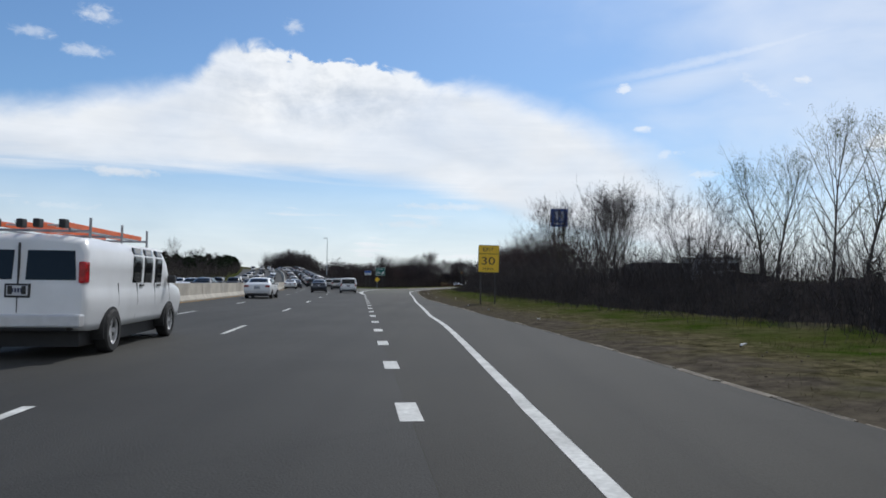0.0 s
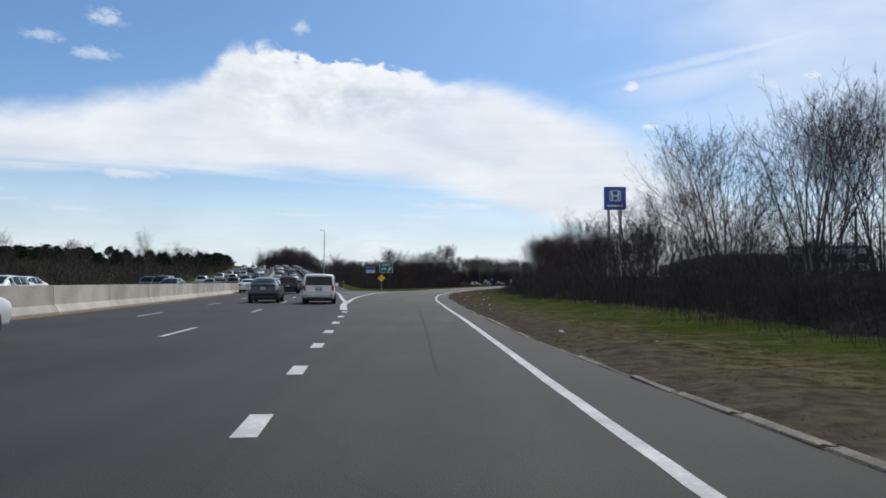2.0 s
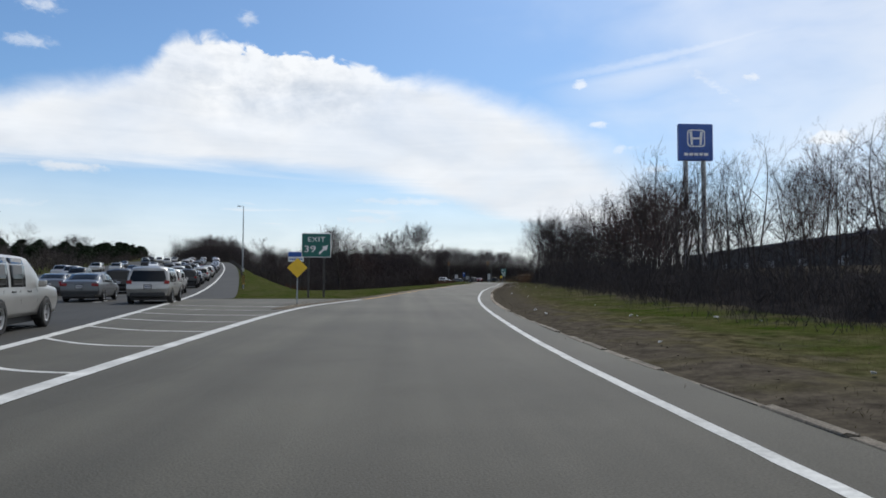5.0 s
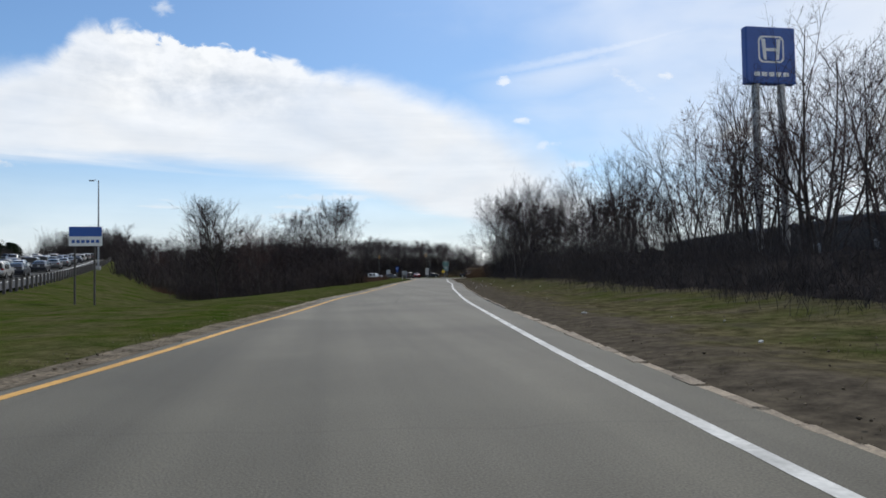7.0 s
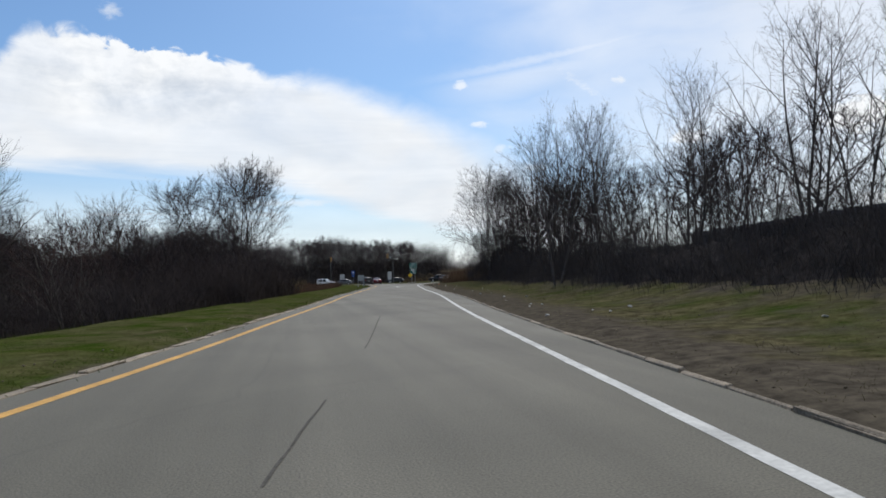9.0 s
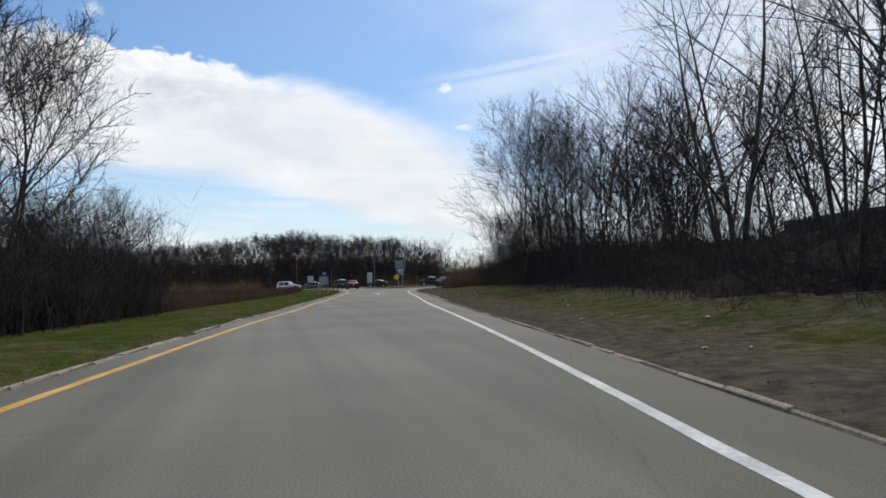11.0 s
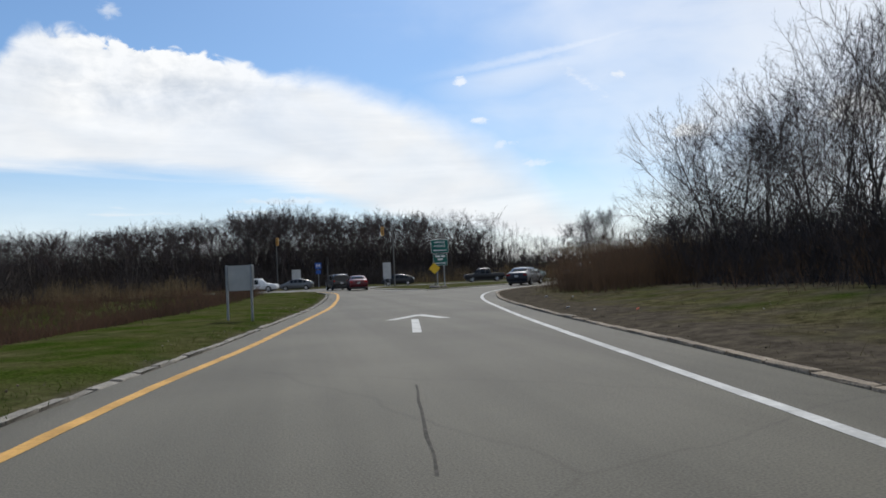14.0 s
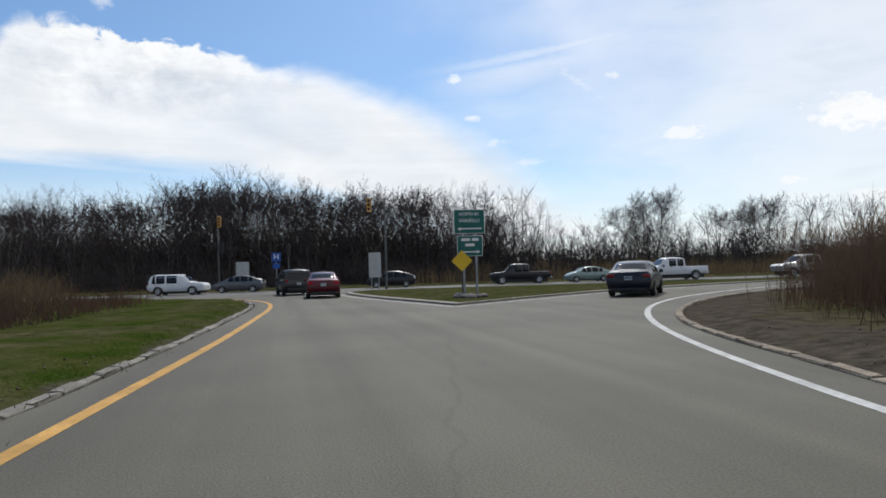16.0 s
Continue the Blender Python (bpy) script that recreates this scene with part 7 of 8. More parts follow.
def hull(rings):
    """A smooth skin over control rings of eight points: at(u, v) runs from ring to ring (u) and round the section (v)."""
    P = np.array(rings, float)
    n = len(P)
    s = P[:, :, 1].mean(1)
    h = np.maximum(np.diff(s), 1e-3)[:, None, None]
    d = np.diff(P, axis=0) / h
    T = np.zeros_like(P)
    T[0], T[-1] = d[0], d[-1]
    for i in range(1, n - 1):
        same = d[i - 1] * d[i] > 0
        with np.errstate(divide="ignore", invalid="ignore"):
            hm = 2 * d[i - 1] * d[i] / (d[i - 1] + d[i])
        T[i] = np.where(same, hm, 0)
        T[i, :, 1] = 1.0

    def ring(u):
        i = int(min(max(math.floor(u), 0), n - 2))
        t = u - i
        hh = h[i, 0, 0]
        return P[i] * (2 * t ** 3 - 3 * t ** 2 + 1) + T[i] * hh * (t ** 3 - 2 * t ** 2 + t) + P[i + 1] * (3 * t ** 2 - 2 * t ** 3) + T[i + 1] * hh * (t ** 3 - t ** 2)

    def at(u, v):
        r = ring(u)
        k = int(min(max(math.floor(v), 0), 6))
        t = v - k
        p0, p1, p2, p3 = r[max(k - 1, 0)], r[k], r[k + 1], r[min(k + 2, 7)]
        m1, m2 = (p2 - p0) * 0.36, (p3 - p1) * 0.36
        lim = np.linalg.norm(p2 - p1) * 0.8
        m1, m2 = (m * min(1.0, lim / (np.linalg.norm(m) + 1e-9)) for m in (m1, m2))
        q = p1 * (2 * t ** 3 - 3 * t ** 2 + 1) + m1 * (t ** 3 - 2 * t ** 2 + t) + p2 * (3 * t ** 2 - 2 * t ** 3) + m2 * (t ** 3 - t ** 2)
        # the ends turn in with a small radius
        for end, way in ((s[0], 1), (s[-1], -1)):
            g = (r[:, 1].mean() - end) * way / 0.13
            if g < 1:
                k1 = 1 - math.sqrt(max(0.0, 1 - (1 - max(g, 0.0)) ** 2))
                zc = (r[0, 2] + r[3, 2]) / 2
                q = np.array((q[0] * (1 - 0.06 * k1), q[1], zc + (q[2] - zc) * (1 - 0.045 * k1)))
        return Vector(q)

    return at, n, s


def skin_patch(at, u0, u1, v0, v1, off=0.006, nu=5, nv=3):
    """A pane that follows the hull between two stations and two heights, laid slightly proud of it."""
    bm = bmesh.new()
    top, bot = [], []
    for a in range(nu + 1):
        for b in range(nv + 1):
            u, v = u0 + (u1 - u0) * a / nu, v0 + (v1 - v0) * b / nv
            p = at(u, v)
            nrm = (at(u + 0.02, v) - p).cross(at(u, v + 0.02) - p)
            if nrm.dot(p - Vector((0, p.y, 0.7))) < 0:
                nrm = -nrm
            nrm.normalize()
            top.append(bm.verts.new(p + nrm * off))
            bot.append(bm.verts.new(p - nrm * 0.012))
    w = nv + 1
    for a in range(nu):
        for b in range(nv):
            bm.faces.new((top[a * w + b], top[a * w + b + 1], top[(a + 1) * w + b + 1], top[(a + 1) * w + b])).smooth = True
    edge = [b for b in range(w)] + [a * w + nv for a in range(1, nu + 1)] + [nu * w + b for b in range(nv - 1, -1, -1)] + [a * w for a in range(nu - 1, 0, -1)]
    for i, j in zip(edge, edge[1:] + edge[:1]):
        bm.faces.new((top[i], top[j], bot[j], bot[i]))
    return bm


def vehicle(name, spec, color, m, label, category, group="", brake=False):
    W = spec["w"] / 2
    st, oh, wb, zb, zm = spec["st"], spec["over"], spec["base"], spec.get("zb", 0.26), spec.get("zm", 0.58)
    top = thing(name, m, label, category, group)
    rings = []
    for row in st:
        y, zl, zt, wt = row[:4]
        dy = row[4] if len(row) > 4 else (0, 0, 0, 0)
        nar = row[5] if len(row) > 5 else 1.0
        half = [(W * 0.93 * nar, y + dy[0] - oh, zb + (0.08 if y < 0.2 or nar < 1 else 0)), (W * nar, y + dy[1] - oh, min(zm, zl - 0.05)), (W * 0.965 * nar, y + dy[2] - oh, zl), (W * wt * nar, y + dy[3] - oh, zt)]
        rings.append(half + [(-x, yy, z) for x, yy, z in half[::-1]])
    at, nr, sy = hull(rings)
    # stations: close together at both ends, even between
    us = sorted({0.0, float(nr - 1)} | {0.012 / max(sy[1] - sy[0], 0.05), 0.045 / max(sy[1] - sy[0], 0.05), 0.10 / max(sy[1] - sy[0], 0.11)}
                | {nr - 1 - q / max(sy[-1] - sy[-2], 0.11) for q in (0.012, 0.045, 0.10)} | {i + k / 4 for i in range(nr - 1) for k in range(4)})
    vs = [k / 3 for k in range(22)]
    mv = len(vs)
    bm = bmesh.new()
    G = [[bm.verts.new(at(u, v)) for v in vs] for u in us]
    for r0, r1 in zip(G, G[1:]):
        for k in range(mv - 1):
            bm.faces.new((r0[k], r0[k + 1], r1[k + 1], r1[k]))
        bm.faces.new((r0[-1], r0[0], r1[0], r1[-1]))
    for r0 in (G[0], G[-1]):
        for k in range(mv // 2 - 1):
            bm.faces.new((r0[k], r0[k + 1], r0[mv - 2 - k], r0[mv - 1 - k]))
    for f in bm.faces:
        f.smooth = True
    for e in bm.edges:
        if len(e.link_faces) == 2 and (e.verts[0] in G[0] and e.verts[1] in G[0] or e.verts[0] in G[-1] and e.verts[1] in G[-1]):
            e.smooth = False
    body = part("body", bm, color, top)
    R = rings
    # side windows, in their order from the back
    for i, t0, t1 in spec["side"]:
        if t1 - t0 < 0.05:
            continue
        ln = max(sy[min(i + 1, nr - 1)] - sy[i], 0.2)
        e = 0.035 / ln
        part("side_window", skin_patch(at, i + t0 + e, i + t1 - e, 2.06, 2.86), M_GLASS, top)
        part("side_window", skin_patch(at, i + t0 + e, i + t1 - e, 4.94, 4.14), M_GLASS, top)
    for i in spec.get("rear_top", ()):
        part("rear_window", skin_patch(at, i + 0.10, i + 0.93, 3.09, 3.91, nv=6), M_GLASS, top)
    if "rear_cap" in spec:
        lo, hi = spec["rear_cap"]
        q = [Vector((x * 0.955, y - 0.004, z)) for x, y, z in (R[0][5], R[0][2], R[0][3], R[0][4])]
        if spec.get("split"):
            part("rear_window", pane(q, 0.08, lo, hi, 0.006, 0.0, 0.49), M_GLASS, top)
            part("rear_window", pane(q, 0.08, lo, hi, 0.006, 0.51, 1.0), M_GLASS, top)
        else:
            part("rear_window", pane(q, 0.05, lo, hi, 0.006), M_GLASS, top)
    i = spec["screen"]
    part("windscreen", skin_patch(at, i + 0.06, i + 0.90, 3.07, 3.93, nv=6), M_GLASS, top)
    # wheels and arches
    r = spec["r"]
    ty, ri = wheel_meshes(r, 0.23)
    for y in (0, wb):
        for s in (-1, 1):
            x = s * (W - 0.075)
            wh = new("wheel")
            wh.parent = top
            wh.matrix_basis = pose(x, y, r, 0, 0, 0 if s > 0 else 180)
            part("tyre", ty, None, wh)
            part("rim", ri, None, wh)
            bm = bmesh.new()
            k = 16
            ra = r * 1.11
            turn = [math.pi * (j / k * 1.20 - 0.10) for j in range(k + 1)]
            rim_o = [bm.verts.new((s * (W + 0.004), y + ra * math.cos(t), r + ra * math.sin(t))) for t in turn]
            rim_i = [bm.verts.new((s * (W + 0.004), y + r * 0.97 * math.cos(t), r + r * 0.97 * math.sin(t))) for t in turn]
            well = [bm.verts.new((s * (W - 0.035), y + r * 0.97 * math.cos(t), r + r * 0.97 * math.sin(t))) for t in turn]
            deep = [bm.verts.new((s * (W - 0.30), y + ra * math.cos(t), r + ra * math.sin(t))) for t in turn]
            for j in range(k):
                bm.faces.new((rim_o[j], rim_o[j + 1], rim_i[j + 1], rim_i[j]))
                bm.faces.new((rim_i[j], rim_i[j + 1], well[j + 1], well[j]))
                bm.faces.new((rim_o[j], rim_o[j + 1], deep[j + 1], deep[j]))
            bm.faces.new(well)
            part("wheel_arch", bm, M_TRIM, top)
    # rear: lamps, plate, bumper
    tl = spec["tail"]
    for s in (-1, 1):
        x1, x0 = s * (W * tl[0]), s * (W * tl[1])
        part("tail_lamp", boxm(min(x0, x1) * 0.985, tl[4] - oh - 0.008, tl[2], max(x0, x1) * 0.985, tl[4] - oh + 0.18, tl[3], bevel=0.03), M_BRAKE if brake else M_CLEAR if spec.get("clear") else M_TAIL, top, "lit red brake lamp" if brake else "clear tail lamp" if spec.get("clear") else "red tail lamp")
        fl = spec["head"]
        part("headlamp", boxm(min(s * W * 0.58, s * W * 0.93), fl[0] - oh - 0.3, fl[1] - 0.14, max(s * W * 0.58, s * W * 0.93), fl[0] - oh + 0.012, fl[1], bevel=0.04), M_CLEAR, top, "clear headlamp")
        mx, my, mz = spec["mirror"]
        part("mirror", boxm(min(s * W, s * (W + 0.17)), my - oh, mz, max(s * W, s * (W + 0.17)), my - oh + 0.14, mz + 0.16, bevel=0.03), color if mx else M_TRIM, top)
        for hy in spec["handles"]:
            part("door_handle", boxm(min(s * W * 0.975, s * (W * 0.975 + 0.03)), hy - oh, spec["hz"], max(s * W * 0.975, s * (W * 0.975 + 0.03)), hy - oh + 0.2, spec["hz"] + 0.035), color if spec.get("bright") else M_TRIM, top)
        for hy in spec["seams"]:
            prof = ((zb + 0.10, W * (0.93 + 0.07 * 0.10 / max(zm - zb, 0.15))), (zm, W), (spec["hz"] + 0.06, W * 0.975))
            sv = [(s * (w0 + o), hy - oh + q, z0) for z0, w0 in prof for o, q in ((0.003, 0.0), (0.003, 0.009), (-0.02, 0.009), (-0.02, 0.0))]
            sf = [(4 * i + j, 4 * i + (j + 1) % 4, 4 * i + 4 + (j + 1) % 4, 4 * i + 4 + j) for i in range(2) for j in range(4)]
            part("door_seam", mesh("door_seam", sv, sf, M_TRIM), None, top)
    bz = spec["bump"]
    part("bumper_skirt", boxm(-W * 0.78, -oh - 0.02 + bz[2], bz[0], W * 0.78, -oh + 0.25, bz[1], bevel=0.03), bz[3], top)
    part("underbody", boxm(-W * 0.80, -oh + 0.3, 0.17, W * 0.80, st[-1][0] - oh - 0.35, zb + 0.12), M_TRIM, top)
    pz, py = spec["plate"]
    pl = part("number_plate", boxm(-0.155, py - oh - 0.008, pz, 0.155, py - oh + 0.02, pz + 0.155, bevel=0.006), M_PLATE, top)
    part("plate_frame", boxm(-0.185, py - oh - 0.004, pz - 0.03, 0.185, py - oh + 0.03, pz + 0.185, bevel=0.01), M_TRIM, top)
    for k in range(6):
        part("bar", boxm(-0.125 + 0.044 * k, py - oh - 0.012, pz + 0.05, -0.095 + 0.044 * k, py - oh - 0.006, pz + 0.115), M_INK, pl)
    if spec.get("wiper"):
        part("rear_wiper", tubem([(0.02, spec["wiper"][0] - oh, spec["wiper"][1]), (0.32, spec["wiper"][0] - oh + 0.01, spec["wiper"][1] - 0.05)], 0.012, 6), M_TRIM, top)
    if spec.get("aerial"):
        part("aerial", tubem([(0, spec["aerial"][0] - oh, spec["aerial"][1]), (0, spec["aerial"][0] - oh - 0.06, spec["aerial"][1] + 0.34)], 0.008, 6), M_TRIM, top)
    return top


SPEC = {}
SPEC["wagon"] = dict(w=1.76, over=0.75, base=2.6, r=0.32, zm=0.55, bevel=0.06, side=((0, 0.35, 1.0), (1, 0.0, 0.46), (1, 0.5, 1.0)), rear_cap=(0.04, 0.90), screen=3, wiper=(0.07, 1.06), aerial=(0.75, 1.64),
                  st=[(0.0, 1.02, 1.60, 0.87, (0.06, 0.0, 0.04, 0.16)), (0.75, 1.0, 1.65, 0.87), (2.45, 1.0, 1.64, 0.87), (2.75, 1.0, 1.58, 0.88), (3.4, 1.0, 1.05, 0.90), (4.02, 0.92, 0.96, 0.9), (4.25, 0.72, 0.76, 0.9, (0, 0, 0, 0), 0.93)],
                  tail=(0.97, 0.835, 0.74, 1.04, 0.0), head=(4.1, 0.86), mirror=(1, 2.95, 1.0), handles=(1.35, 2.35), hz=0.88, seams=(1.05, 1.98, 3.0), bright=True, bump=(0.24, 0.40, 0.0, M_TRIM), plate=(0.74, 0.0))
SPEC["van"] = dict(w=2.01, over=1.15, base=3.43, r=0.37, zb=0.42, zm=0.85, bevel=0.08, side=((1, 0.50, 0.66), (1, 0.68, 0.84), (1, 0.87, 1.12)), rear_cap=(0.10, 0.80), split=True, screen=3,
                st=[(0.0, 1.16, 1.82, 0.89, (0.0, 0.0, 0.02, 0.10)), (0.35, 1.16, 1.90, 0.88), (4.0, 1.16, 1.90, 0.88), (4.25, 1.16, 1.85, 0.88), (4.85, 1.16, 1.20, 0.92), (5.5, 1.02, 1.08, 0.92), (5.7, 0.80, 0.85, 0.9, (0, 0, 0, 0), 0.95)],
                tail=(1.0, 0.89, 1.18, 1.52, -0.01), head=(5.6, 0.95), mirror=(0, 4.35, 1.18), handles=(2.6, 3.7), hz=1.12, seams=(1.45, 2.45, 3.55, 4.6), bump=(0.44, 0.62, -0.10, M_TRIM), plate=(0.98, -0.005))
SPEC["hatch"] = dict(clear=True, w=1.73, over=0.85, base=2.7, r=0.31, bevel=0.12, side=((1, 0.55, 1.0), (2, 0.0, 1.0), (3, 0.0, 1.0), (4, 0.0, 0.45)), rear_top=(1,), rear_cap=(0.15, 0.92), screen=4,
                  st=[(0.0, 0.93, 1.06, 0.84, (0.06, 0.0, 0.04, 0.08)), (0.28, 0.96, 1.14, 0.82), (1.25, 0.96, 1.43, 0.68), (1.95, 0.96, 1.49, 0.68), (2.5, 0.96, 1.45, 0.69), (3.6, 0.95, 1.0, 0.86), (4.25, 0.74, 0.78, 0.86), (4.45, 0.58, 0.62, 0.85, (0, 0, 0, 0), 0.9)],
                  tail=(0.99, 0.82, 0.76, 1.04, 0.0), head=(4.3, 0.70), mirror=(1, 2.95, 0.97), handles=(1.5, 2.4), hz=0.86, seams=(1.25, 2.1, 3.1), bump=(0.25, 0.40, 0.0, M_TRIM), plate=(0.76, 0.0), wiper=(0.05, 1.10))
SPEC["sedan"] = dict(w=1.85, over=1.05, base=2.8, r=0.33, bevel=0.12, side=((1, 0.62, 1.0), (2, 0.0, 1.0), (3, 0.0, 1.0), (4, 0.0, 0.42)), rear_top=(1,), screen=4,
                  st=[(0.0, 0.93, 1.04, 0.84, (0.08, 0.0, 0.03, 0.08)), (0.55, 0.97, 1.11, 0.80), (1.25, 0.98, 1.40, 0.72), (1.95, 0.98, 1.47, 0.71), (2.75, 0.97, 1.43, 0.71), (3.75, 0.94, 1.01, 0.84), (4.6, 0.76, 0.82, 0.86), (4.85, 0.60, 0.66, 0.85, (0, 0, 0, 0), 0.88)],
                  tail=(0.97, 0.62, 0.80, 0.95, 0.0), head=(4.7, 0.70), mirror=(1, 3.05, 0.95), handles=(1.75, 2.65), hz=0.84, seams=(1.45, 2.35, 3.35), bump=(0.24, 0.38, 0.0, M_TRIM), plate=(0.70, 0.0))
SPEC["suv"] = dict(w=1.95, over=0.95, base=2.85, r=0.37, zb=0.34, zm=0.70, bevel=0.08, side=((0, 0.45, 1.0), (1, 0.0, 0.44), (1, 0.48, 1.0)), rear_cap=(0.06, 0.88), screen=3, wiper=(0.10, 1.14),
                st=[(0.0, 1.02, 1.66, 0.78, (0.08, 0.0, 0.06, 0.30)), (0.75, 1.0, 1.75, 0.77), (2.55, 1.0, 1.74, 0.77), (3.0, 1.0, 1.68, 0.78), (3.75, 1.02, 1.10, 0.88), (4.65, 0.95, 1.0, 0.88), (4.9, 0.75, 0.80, 0.88, (0, 0, 0, 0), 0.93)],
                tail=(0.98, 0.74, 0.94, 1.12, 0.03), head=(4.75, 0.92), mirror=(1, 3.2, 1.02), handles=(1.65, 2.6), hz=0.90, seams=(1.2, 2.15, 3.2), bump=(0.34, 0.54, 0.0, M_TRIM), plate=(0.74, 0.0))
SPEC["pickup"] = dict(w=2.0, over=1.15, base=3.6, r=0.40, zb=0.48, zm=0.80, bevel=0.05, side=((2, 0.1, 1.0), (3, 0.05, 1.0), (5, 0.0, 0.01)), rear_top=(1,), screen=5,
                   st=[(0.0, 1.12, 1.16, 0.93), (2.0, 1.12, 1.16, 0.93), (2.08, 1.16, 1.84, 0.78), (2.75, 1.16, 1.90, 0.77), (3.5, 1.16, 1.90, 0.77), (3.75, 1.16, 1.83, 0.78), (4.5, 1.16, 1.21, 0.9), (5.6, 1.06, 1.11, 0.9), (5.8, 0.85, 0.90, 0.9, (0, 0, 0, 0), 0.95)],
                   tail=(0.99, 0.86, 0.80, 1.08, -0.01), head=(5.65, 1.0), mirror=(0, 3.95, 1.16), handles=(2.35, 3.2), hz=1.06, seams=(2.05, 2.95, 3.95), bump=(0.50, 0.66, -0.12, M_RIM), plate=(0.72, -0.02))
ROAD = 7.2
van = vehicle("van", SPEC["van"], P_WHITE, pose(-6.72, 11.45, 0, 0, 0, ROAD), "white cargo van with a ladder rack on the roof", "van", brake=True)
part("rear_bumper", boxm(-0.98, -1.30, 0.50, 0.98, -1.10, 0.70, bevel=0.03), M_RIM, van, "dented chrome bumper")
for y in (-0.7, 0.75, 2.2):
    rack = part("rack_bar", tubem([(-0.86, y, 2.02), (0.86, y, 2.02)], 0.022, 8), M_STEEL, van)
    for x in (-0.86, 0.86):
        part("upright", tubem([(x, y, 1.84), (x, y, 2.24)], 0.022, 8), M_STEEL, rack)
for x in (-0.62, 0.62):
    part("rack_rail", tubem([(x, -0.9, 2.04), (x, 2.4, 2.04)], 0.02, 8), M_STEEL, van)


def ladder(m, length, label):
    t = thing("ladder", m, label, "ladder", "ladders on the van roof")
    for x in (-0.19, 0.19):
        part("rail", boxm(x - 0.02, 0, 0, x + 0.02, length, 0.085, bevel=0.006), M_ORANGE, t)
    for k in range(int(length / 0.305)):
        part("rung", tubem([(-0.19, 0.2 + 0.305 * k, 0.045), (0.19, 0.2 + 0.305 * k, 0.045)], 0.016, 6), M_RIM, t)
    for x in (-0.19, 0.19):
        part("foot", boxm(x - 0.05, -0.16, -0.02, x + 0.05, 0.0, 0.12, bevel=0.02), M_TRIM, t)


van_m = pose(-6.72, 11.45, 0, 0, 0, ROAD)
ladder(van_m @ pose(0.42, -1.0, 2.06), 3.6, "orange fibreglass ladder lying on the van's roof rack")
ladder(van_m @ pose(-0.25, -0.9, 2.06), 3.4, "orange fibreglass ladder lying on the van's roof rack")

wagon = vehicle("boxy_wagon", SPEC["wagon"], P_WHITE, pose(-10.90, 75.5, 0, 0, 0, 9.2), "white boxy compact wagon with a dark rear window", "car", brake=True)
# tailgate joints, badge and reflectors of the wagon; rear door joint of the van
for x0, z0, x1, z1 in ((-0.70, 0.640, 0.70, 0.648), (-0.70, 0.64, -0.692, 1.02), (0.692, 0.64, 0.70, 1.02), (-0.36, 0.955, 0.36, 0.962)):
    part("tailgate_joint", boxm(x0, -0.756, z0, x1, -0.70, z1), M_TRIM, wagon)
part("badge", plate(round_rect(-0.085, 0.985, 0.085, 1.03, 0.02), 0.012), M_RIM, wagon, "chrome badge", m=pose(0, -0.762, 0))
for x in (-0.70, 0.70):
    part("reflector", tubem([(x, -0.757, 0.50), (x, -0.70, 0.50)], 0.045, 12), M_TRIM, wagon)
part("brake_light", boxm(-0.13, -0.585, 1.545, 0.13, -0.52, 1.565), M_BRAKE, wagon, "lit high brake light")
part("door_joint", boxm(-0.006, -1.158, 0.72, 0.006, -1.10, 1.80), M_TRIM, van)
for x in (-0.10, 0.10):
    part("door_handle", boxm(x - 0.03, -1.185, 1.0, x + 0.03, -1.14, 1.13, bevel=0.01), M_TRIM, van)
vehicle("hatchback", SPEC["hatch"], P_DARKBLUE, pose(-14.45, 77.0, 0, 0, 0, 9.6), "dark slate hatchback with a sloping tail", "car")
vehicle("white_sedan", SPEC["sedan"], P_WHITE, pose(-13.35, 48.2, 0, 0, 0, 7.2), "white sedan beside the median barrier", "car")
silver = vehicle("silver_suv", SPEC["suv"], P_SILVER, pose(-16.85, 105.2, 0, 0, 0, 10), "silver sport utility car with a black lower bumper", "car", brake=True)
dark = vehicle("dark_suv", SPEC["suv"], P_BLACK, pose(-20.3, 106.5, 0, 0, 0, 10), "black sport utility car in the highway queue", "car")
lead = vehicle("dark_sedan", SPEC["sedan"], P_NAVY, pose(26.6, 279.6, 0, 0, 0, -37), "dark navy sedan turning at the ramp end", "car")
redcar = vehicle("red_sedan", SPEC["sedan"], P_RED, pose(15.1, 290.4, 0, 0, 0, -2), "dark red sedan waiting at the street with brake lamps lit", "car", brake=True)
jeep = vehicle("dark_truck", SPEC["suv"], P_BLACK, pose(13.9, 296.0, 0, 0, 0, 8), "black boxy off-road car waiting at the street", "car")
wsuv = vehicle("white_suv", SPEC["suv"], P_WHITE, pose(4.6, 307.2, 0, 0, 0, -99), "white sport utility car crossing on the street", "car")
gsed = vehicle("grey_hatchback", SPEC["hatch"], P_GREY, pose(11.0, 308.8, 0, 0, 0, 81), "dark grey hatchback driving along the street", "car")
dsuv = vehicle("green_hatchback", SPEC["hatch"], P_BLACK, pose(22.5, 307.3, 0, 0, 0, 81), "black hatchback driving along the street", "car")
dpick = vehicle("dark_pickup", SPEC["pickup"], P_BLACK, pose(32.4, 304.6, 0, 0, 0, 81), "black pickup truck driving along the street", "pickup truck")
ssuv = vehicle("pale_hatchback", SPEC["hatch"], P_TEAL, pose(37.2, 303.4, 0, 0, 0, 81), "pale grey hatchback on the street", "car")
wpick = vehicle("white_pickup", SPEC["pickup"], P_WHITE, pose(43.0, 300.2, 0, 0, 0, 81), "white pickup truck driving along the street", "pickup truck")
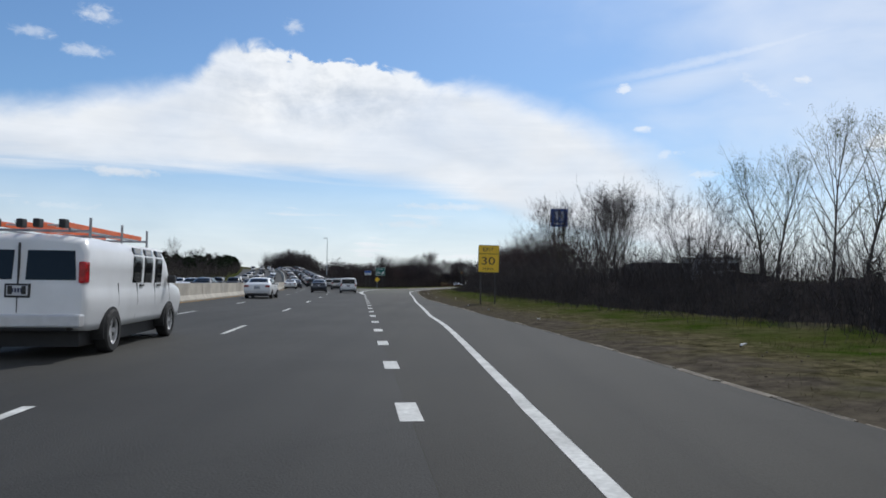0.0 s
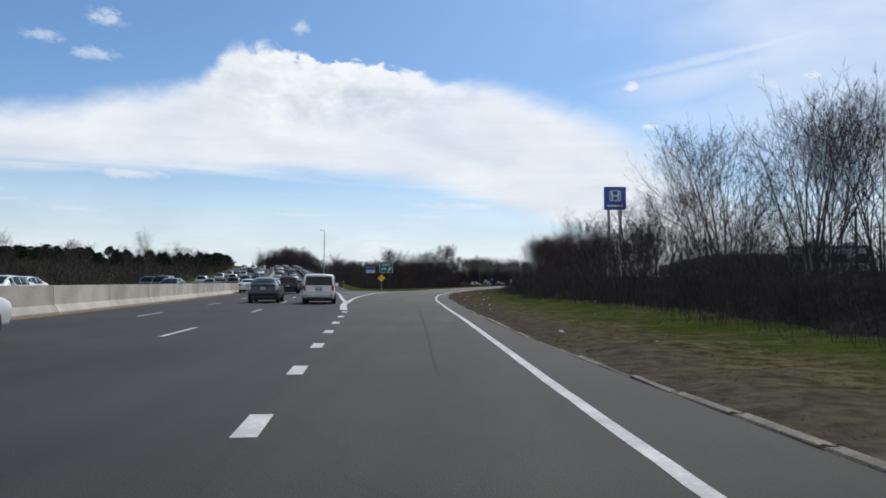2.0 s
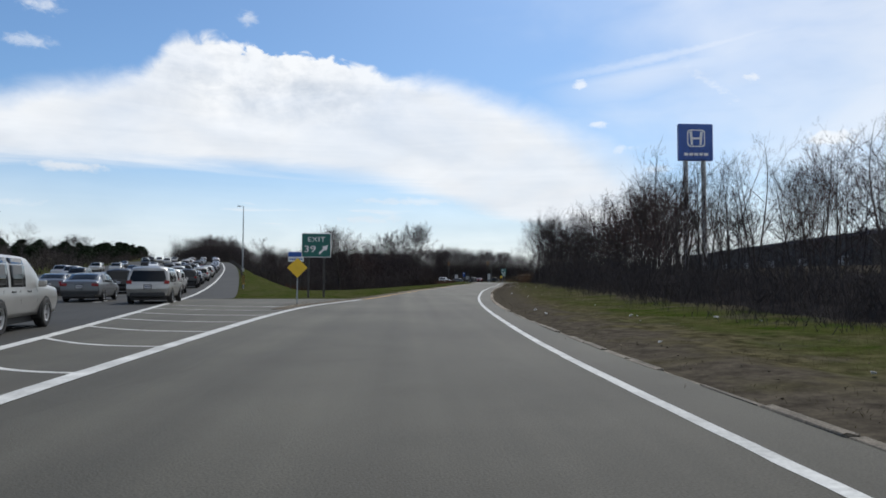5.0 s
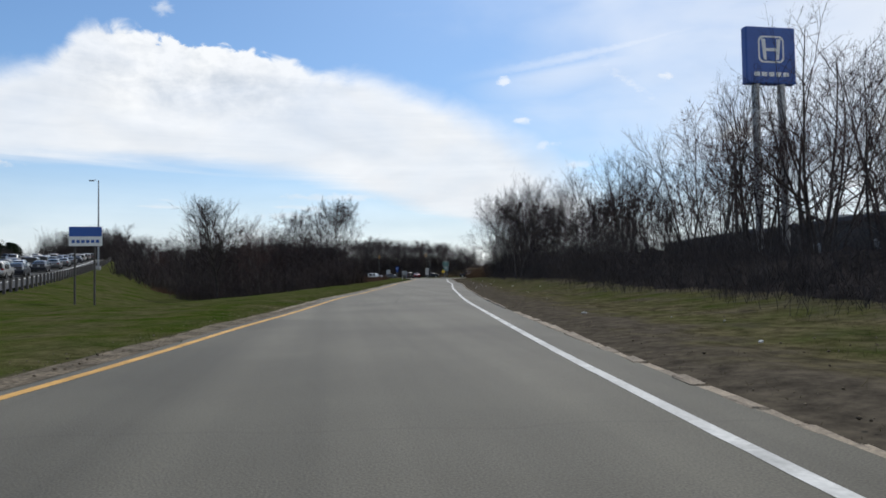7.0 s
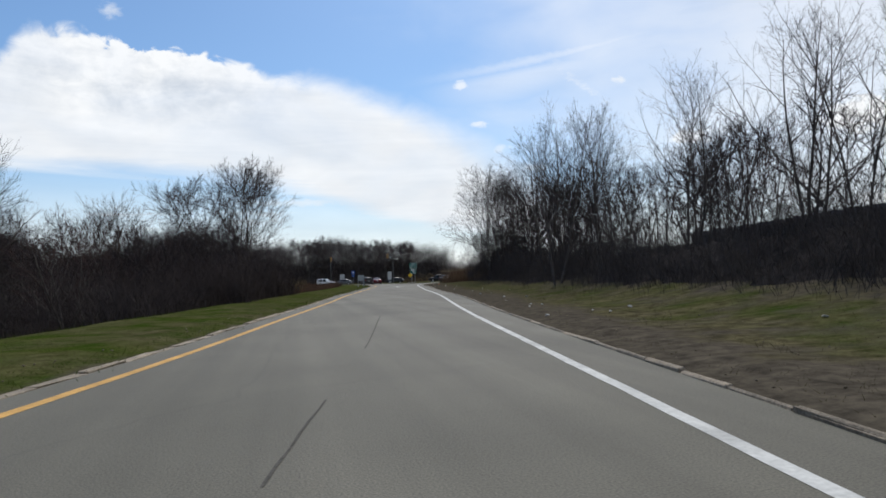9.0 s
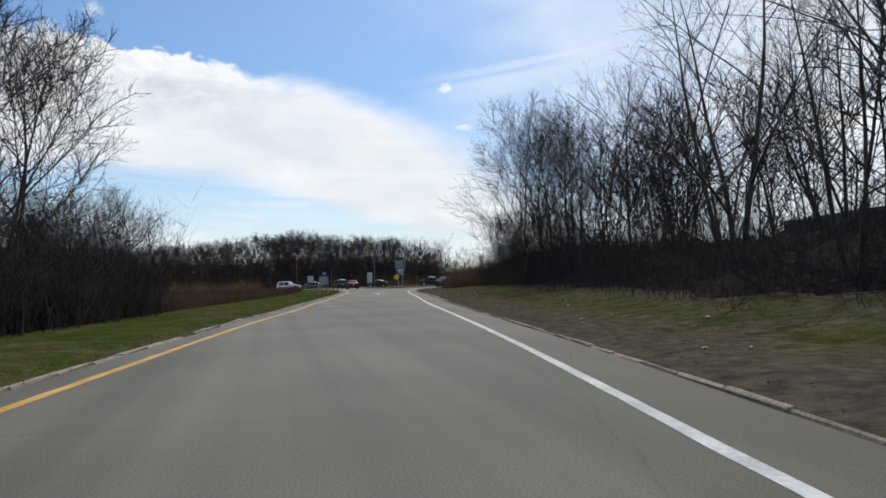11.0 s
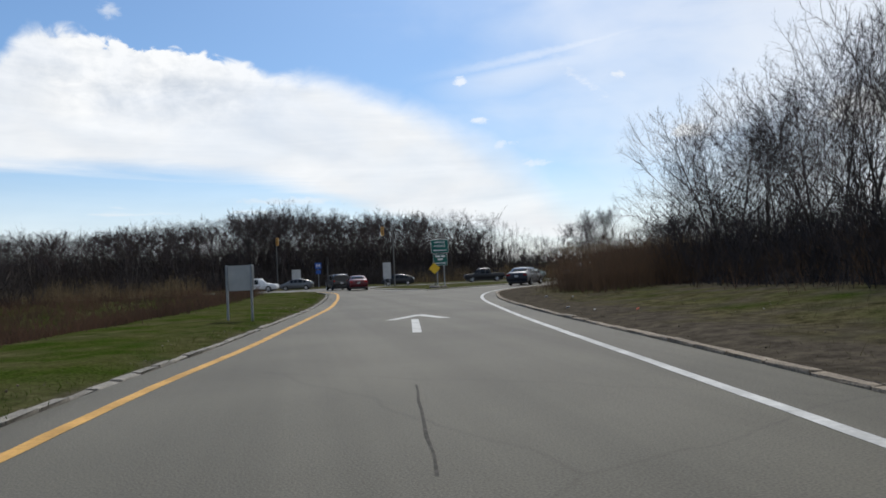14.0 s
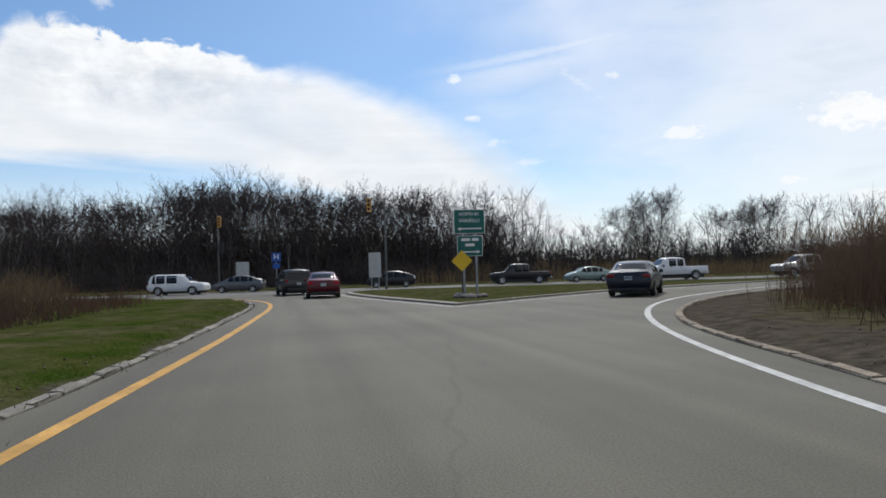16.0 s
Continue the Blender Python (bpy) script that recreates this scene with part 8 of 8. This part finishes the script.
spick = vehicle("silver_pickup", SPEC["pickup"], P_SILVER, pose(53.5, 298.6, 0, 0, 0, 81), "silver pickup truck on the street", "pickup truck")

for ob, k in ((lead, 0.93), (wsuv, 0.83), (gsed, 0.85), (dsuv, 0.85), (dpick, 0.80), (ssuv, 0.78), (wpick, 0.86), (spick, 0.84), (jeep, 0.86), (redcar, 0.89)):
    ob.scale = (k, k, k)          # smaller models than the full-size ones above


def queue():
    """Traffic further along the highway, both ways."""
    rng = random.Random(55)
    kinds = [silver, dark,
             vehicle("tan_suv", SPEC["suv"], P_SILVER, pose(-19.6, 124, 0, 0, 0, 11), "tan sport utility car in the highway queue", "car"),
             vehicle("grey_sedan", SPEC["sedan"], P_GREY, pose(-23.9, 126.5, 0, 0, 0, 11), "grey sedan in the highway queue", "car"),
             vehicle("pale_sedan", SPEC["sedan"], P_WHITE, pose(-24.9, 108, 0, 0, 0, 10), "white sedan in the highway queue", "car"),
             vehicle("navy_hatchback", SPEC["hatch"], P_NAVY, pose(-27.0, 122, 0, 0, 0, 11), "navy hatchback in the highway queue", "car")]
    for off, y0 in ((-1.85, 139), (-5.4, 141), (-8.7, 136)):
        y = y0
        while y < 350:
            line = offset(MAIN, off)
            x = float(x_at(line, y))
            dx = float(x_at(line, y + 4)) - x
            z = float(rise(y))
            dz = float(rise(y + 4)) - z
            ob = copy_thing(rng.choice(kinds), pose(x, y, z, math.degrees(math.atan2(dz, 4)), 0, math.degrees(math.atan2(-dx, 4))))
            ob["group"] = "cars queueing on the highway"
            y += rng.uniform(9.5, 16)
    for off, y0 in ((-14.5, 62), (-18.2, 74), (-21.8, 50)):
        y = y0
        while y < 330:
            line = offset(MAIN, off)
            x = float(x_at(line, y))
            dx = float(x_at(line, y + 4)) - x
            z = float(rise(y))
            ob = copy_thing(rng.choice(kinds), pose(x, y, z, 0, 0, 180 + math.degrees(math.atan2(-dx, 4))))
            ob["group"] = "cars on the opposite carriageway"
            y += rng.uniform(22, 48)


queue()


# ---------------------------------------------------------------- distant building behind the bank
def warehouse():
    t = thing("warehouse", pose(46, 164, 2.2, 0, 0, -10.5), "long low brown flat-roofed warehouse behind the trees", "building")
    part("wall", boxm(0, 0, -3, 24, 92, 4.2), M_WALL, t)
    part("roof", boxm(-0.3, -0.3, 4.2, 24.3, 92.3, 4.65), M_ROOF, t)
    for k in range(7):
        y = 6 + 12.5 * k
        d = part("loading_door", boxm(-0.06, y, -1.6, 0.1, y + 3.4, 1.9), M_SIGNBACK, t)
        for j in range(4):
            part("panel", boxm(-0.10, y + 0.1, -1.5 + 0.85 * j, -0.05, y + 3.3, -0.72 + 0.85 * j), M_SIGNBACK, d)
    for k, y in enumerate((14, 38, 66)):
        part("roof_unit", boxm(6, y, 4.65, 8.6, y + 3, 5.8, bevel=0.05), M_SIGNBACK, t)


def office_block():
    t = thing("office_block", pose(59, 149.5, 2.4, 0, 0, -24), "small white flat-roofed commercial building behind the bank", "building")
    part("wall", boxm(-6.0, 0, -3, 6.0, 8, 4.9), M_PALEWALL, t)
    part("roof", boxm(-6.2, -0.2, 4.9, 6.2, 8.2, 5.25), M_ROOF, t)
    for k in range(4):
        x = -4.8 + 3.2 * k
        w = part("window", boxm(x - 0.9, -0.06, 2.4, x + 0.9, 0.08, 3.9), M_GLASS, t)
        part("frame", boxm(x - 1.0, -0.04, 2.3, x + 1.0, 0.06, 4.0), M_SIGNBACK, w)
    part("roof_unit", boxm(-3, 3, 5.25, 0.2, 5.2, 6.3, bevel=0.05), M_SIGNBACK, t)
    part("roof_unit", boxm(2.4, 3, 5.25, 4.2, 4.6, 6.0, bevel=0.05), M_SIGNBACK, t)


warehouse()
office_block()


def light_pole(x, y, h):
    t = thing("utility_pole", pose(x, y, float(bank(np.array([x]), np.array([y]))[0][0])), "weathered dark utility pole standing among the trees", "utility pole", "poles behind the bank")
    part("pole", tubem([(0, 0, -0.4), (0, 0, h)], [0.17, 0.12], 10), M_POST, t)
    part("crossarm", boxm(-0.9, -0.06, h - 0.7, 0.9, 0.06, h - 0.55, bevel=0.01), M_POST, t)


for x, y, h in ((27.7, 175.2, 9.3), (40, 110, 8.5), (46, 98, 8.5), (52, 125, 8.0)):
    light_pole(x, y, h)
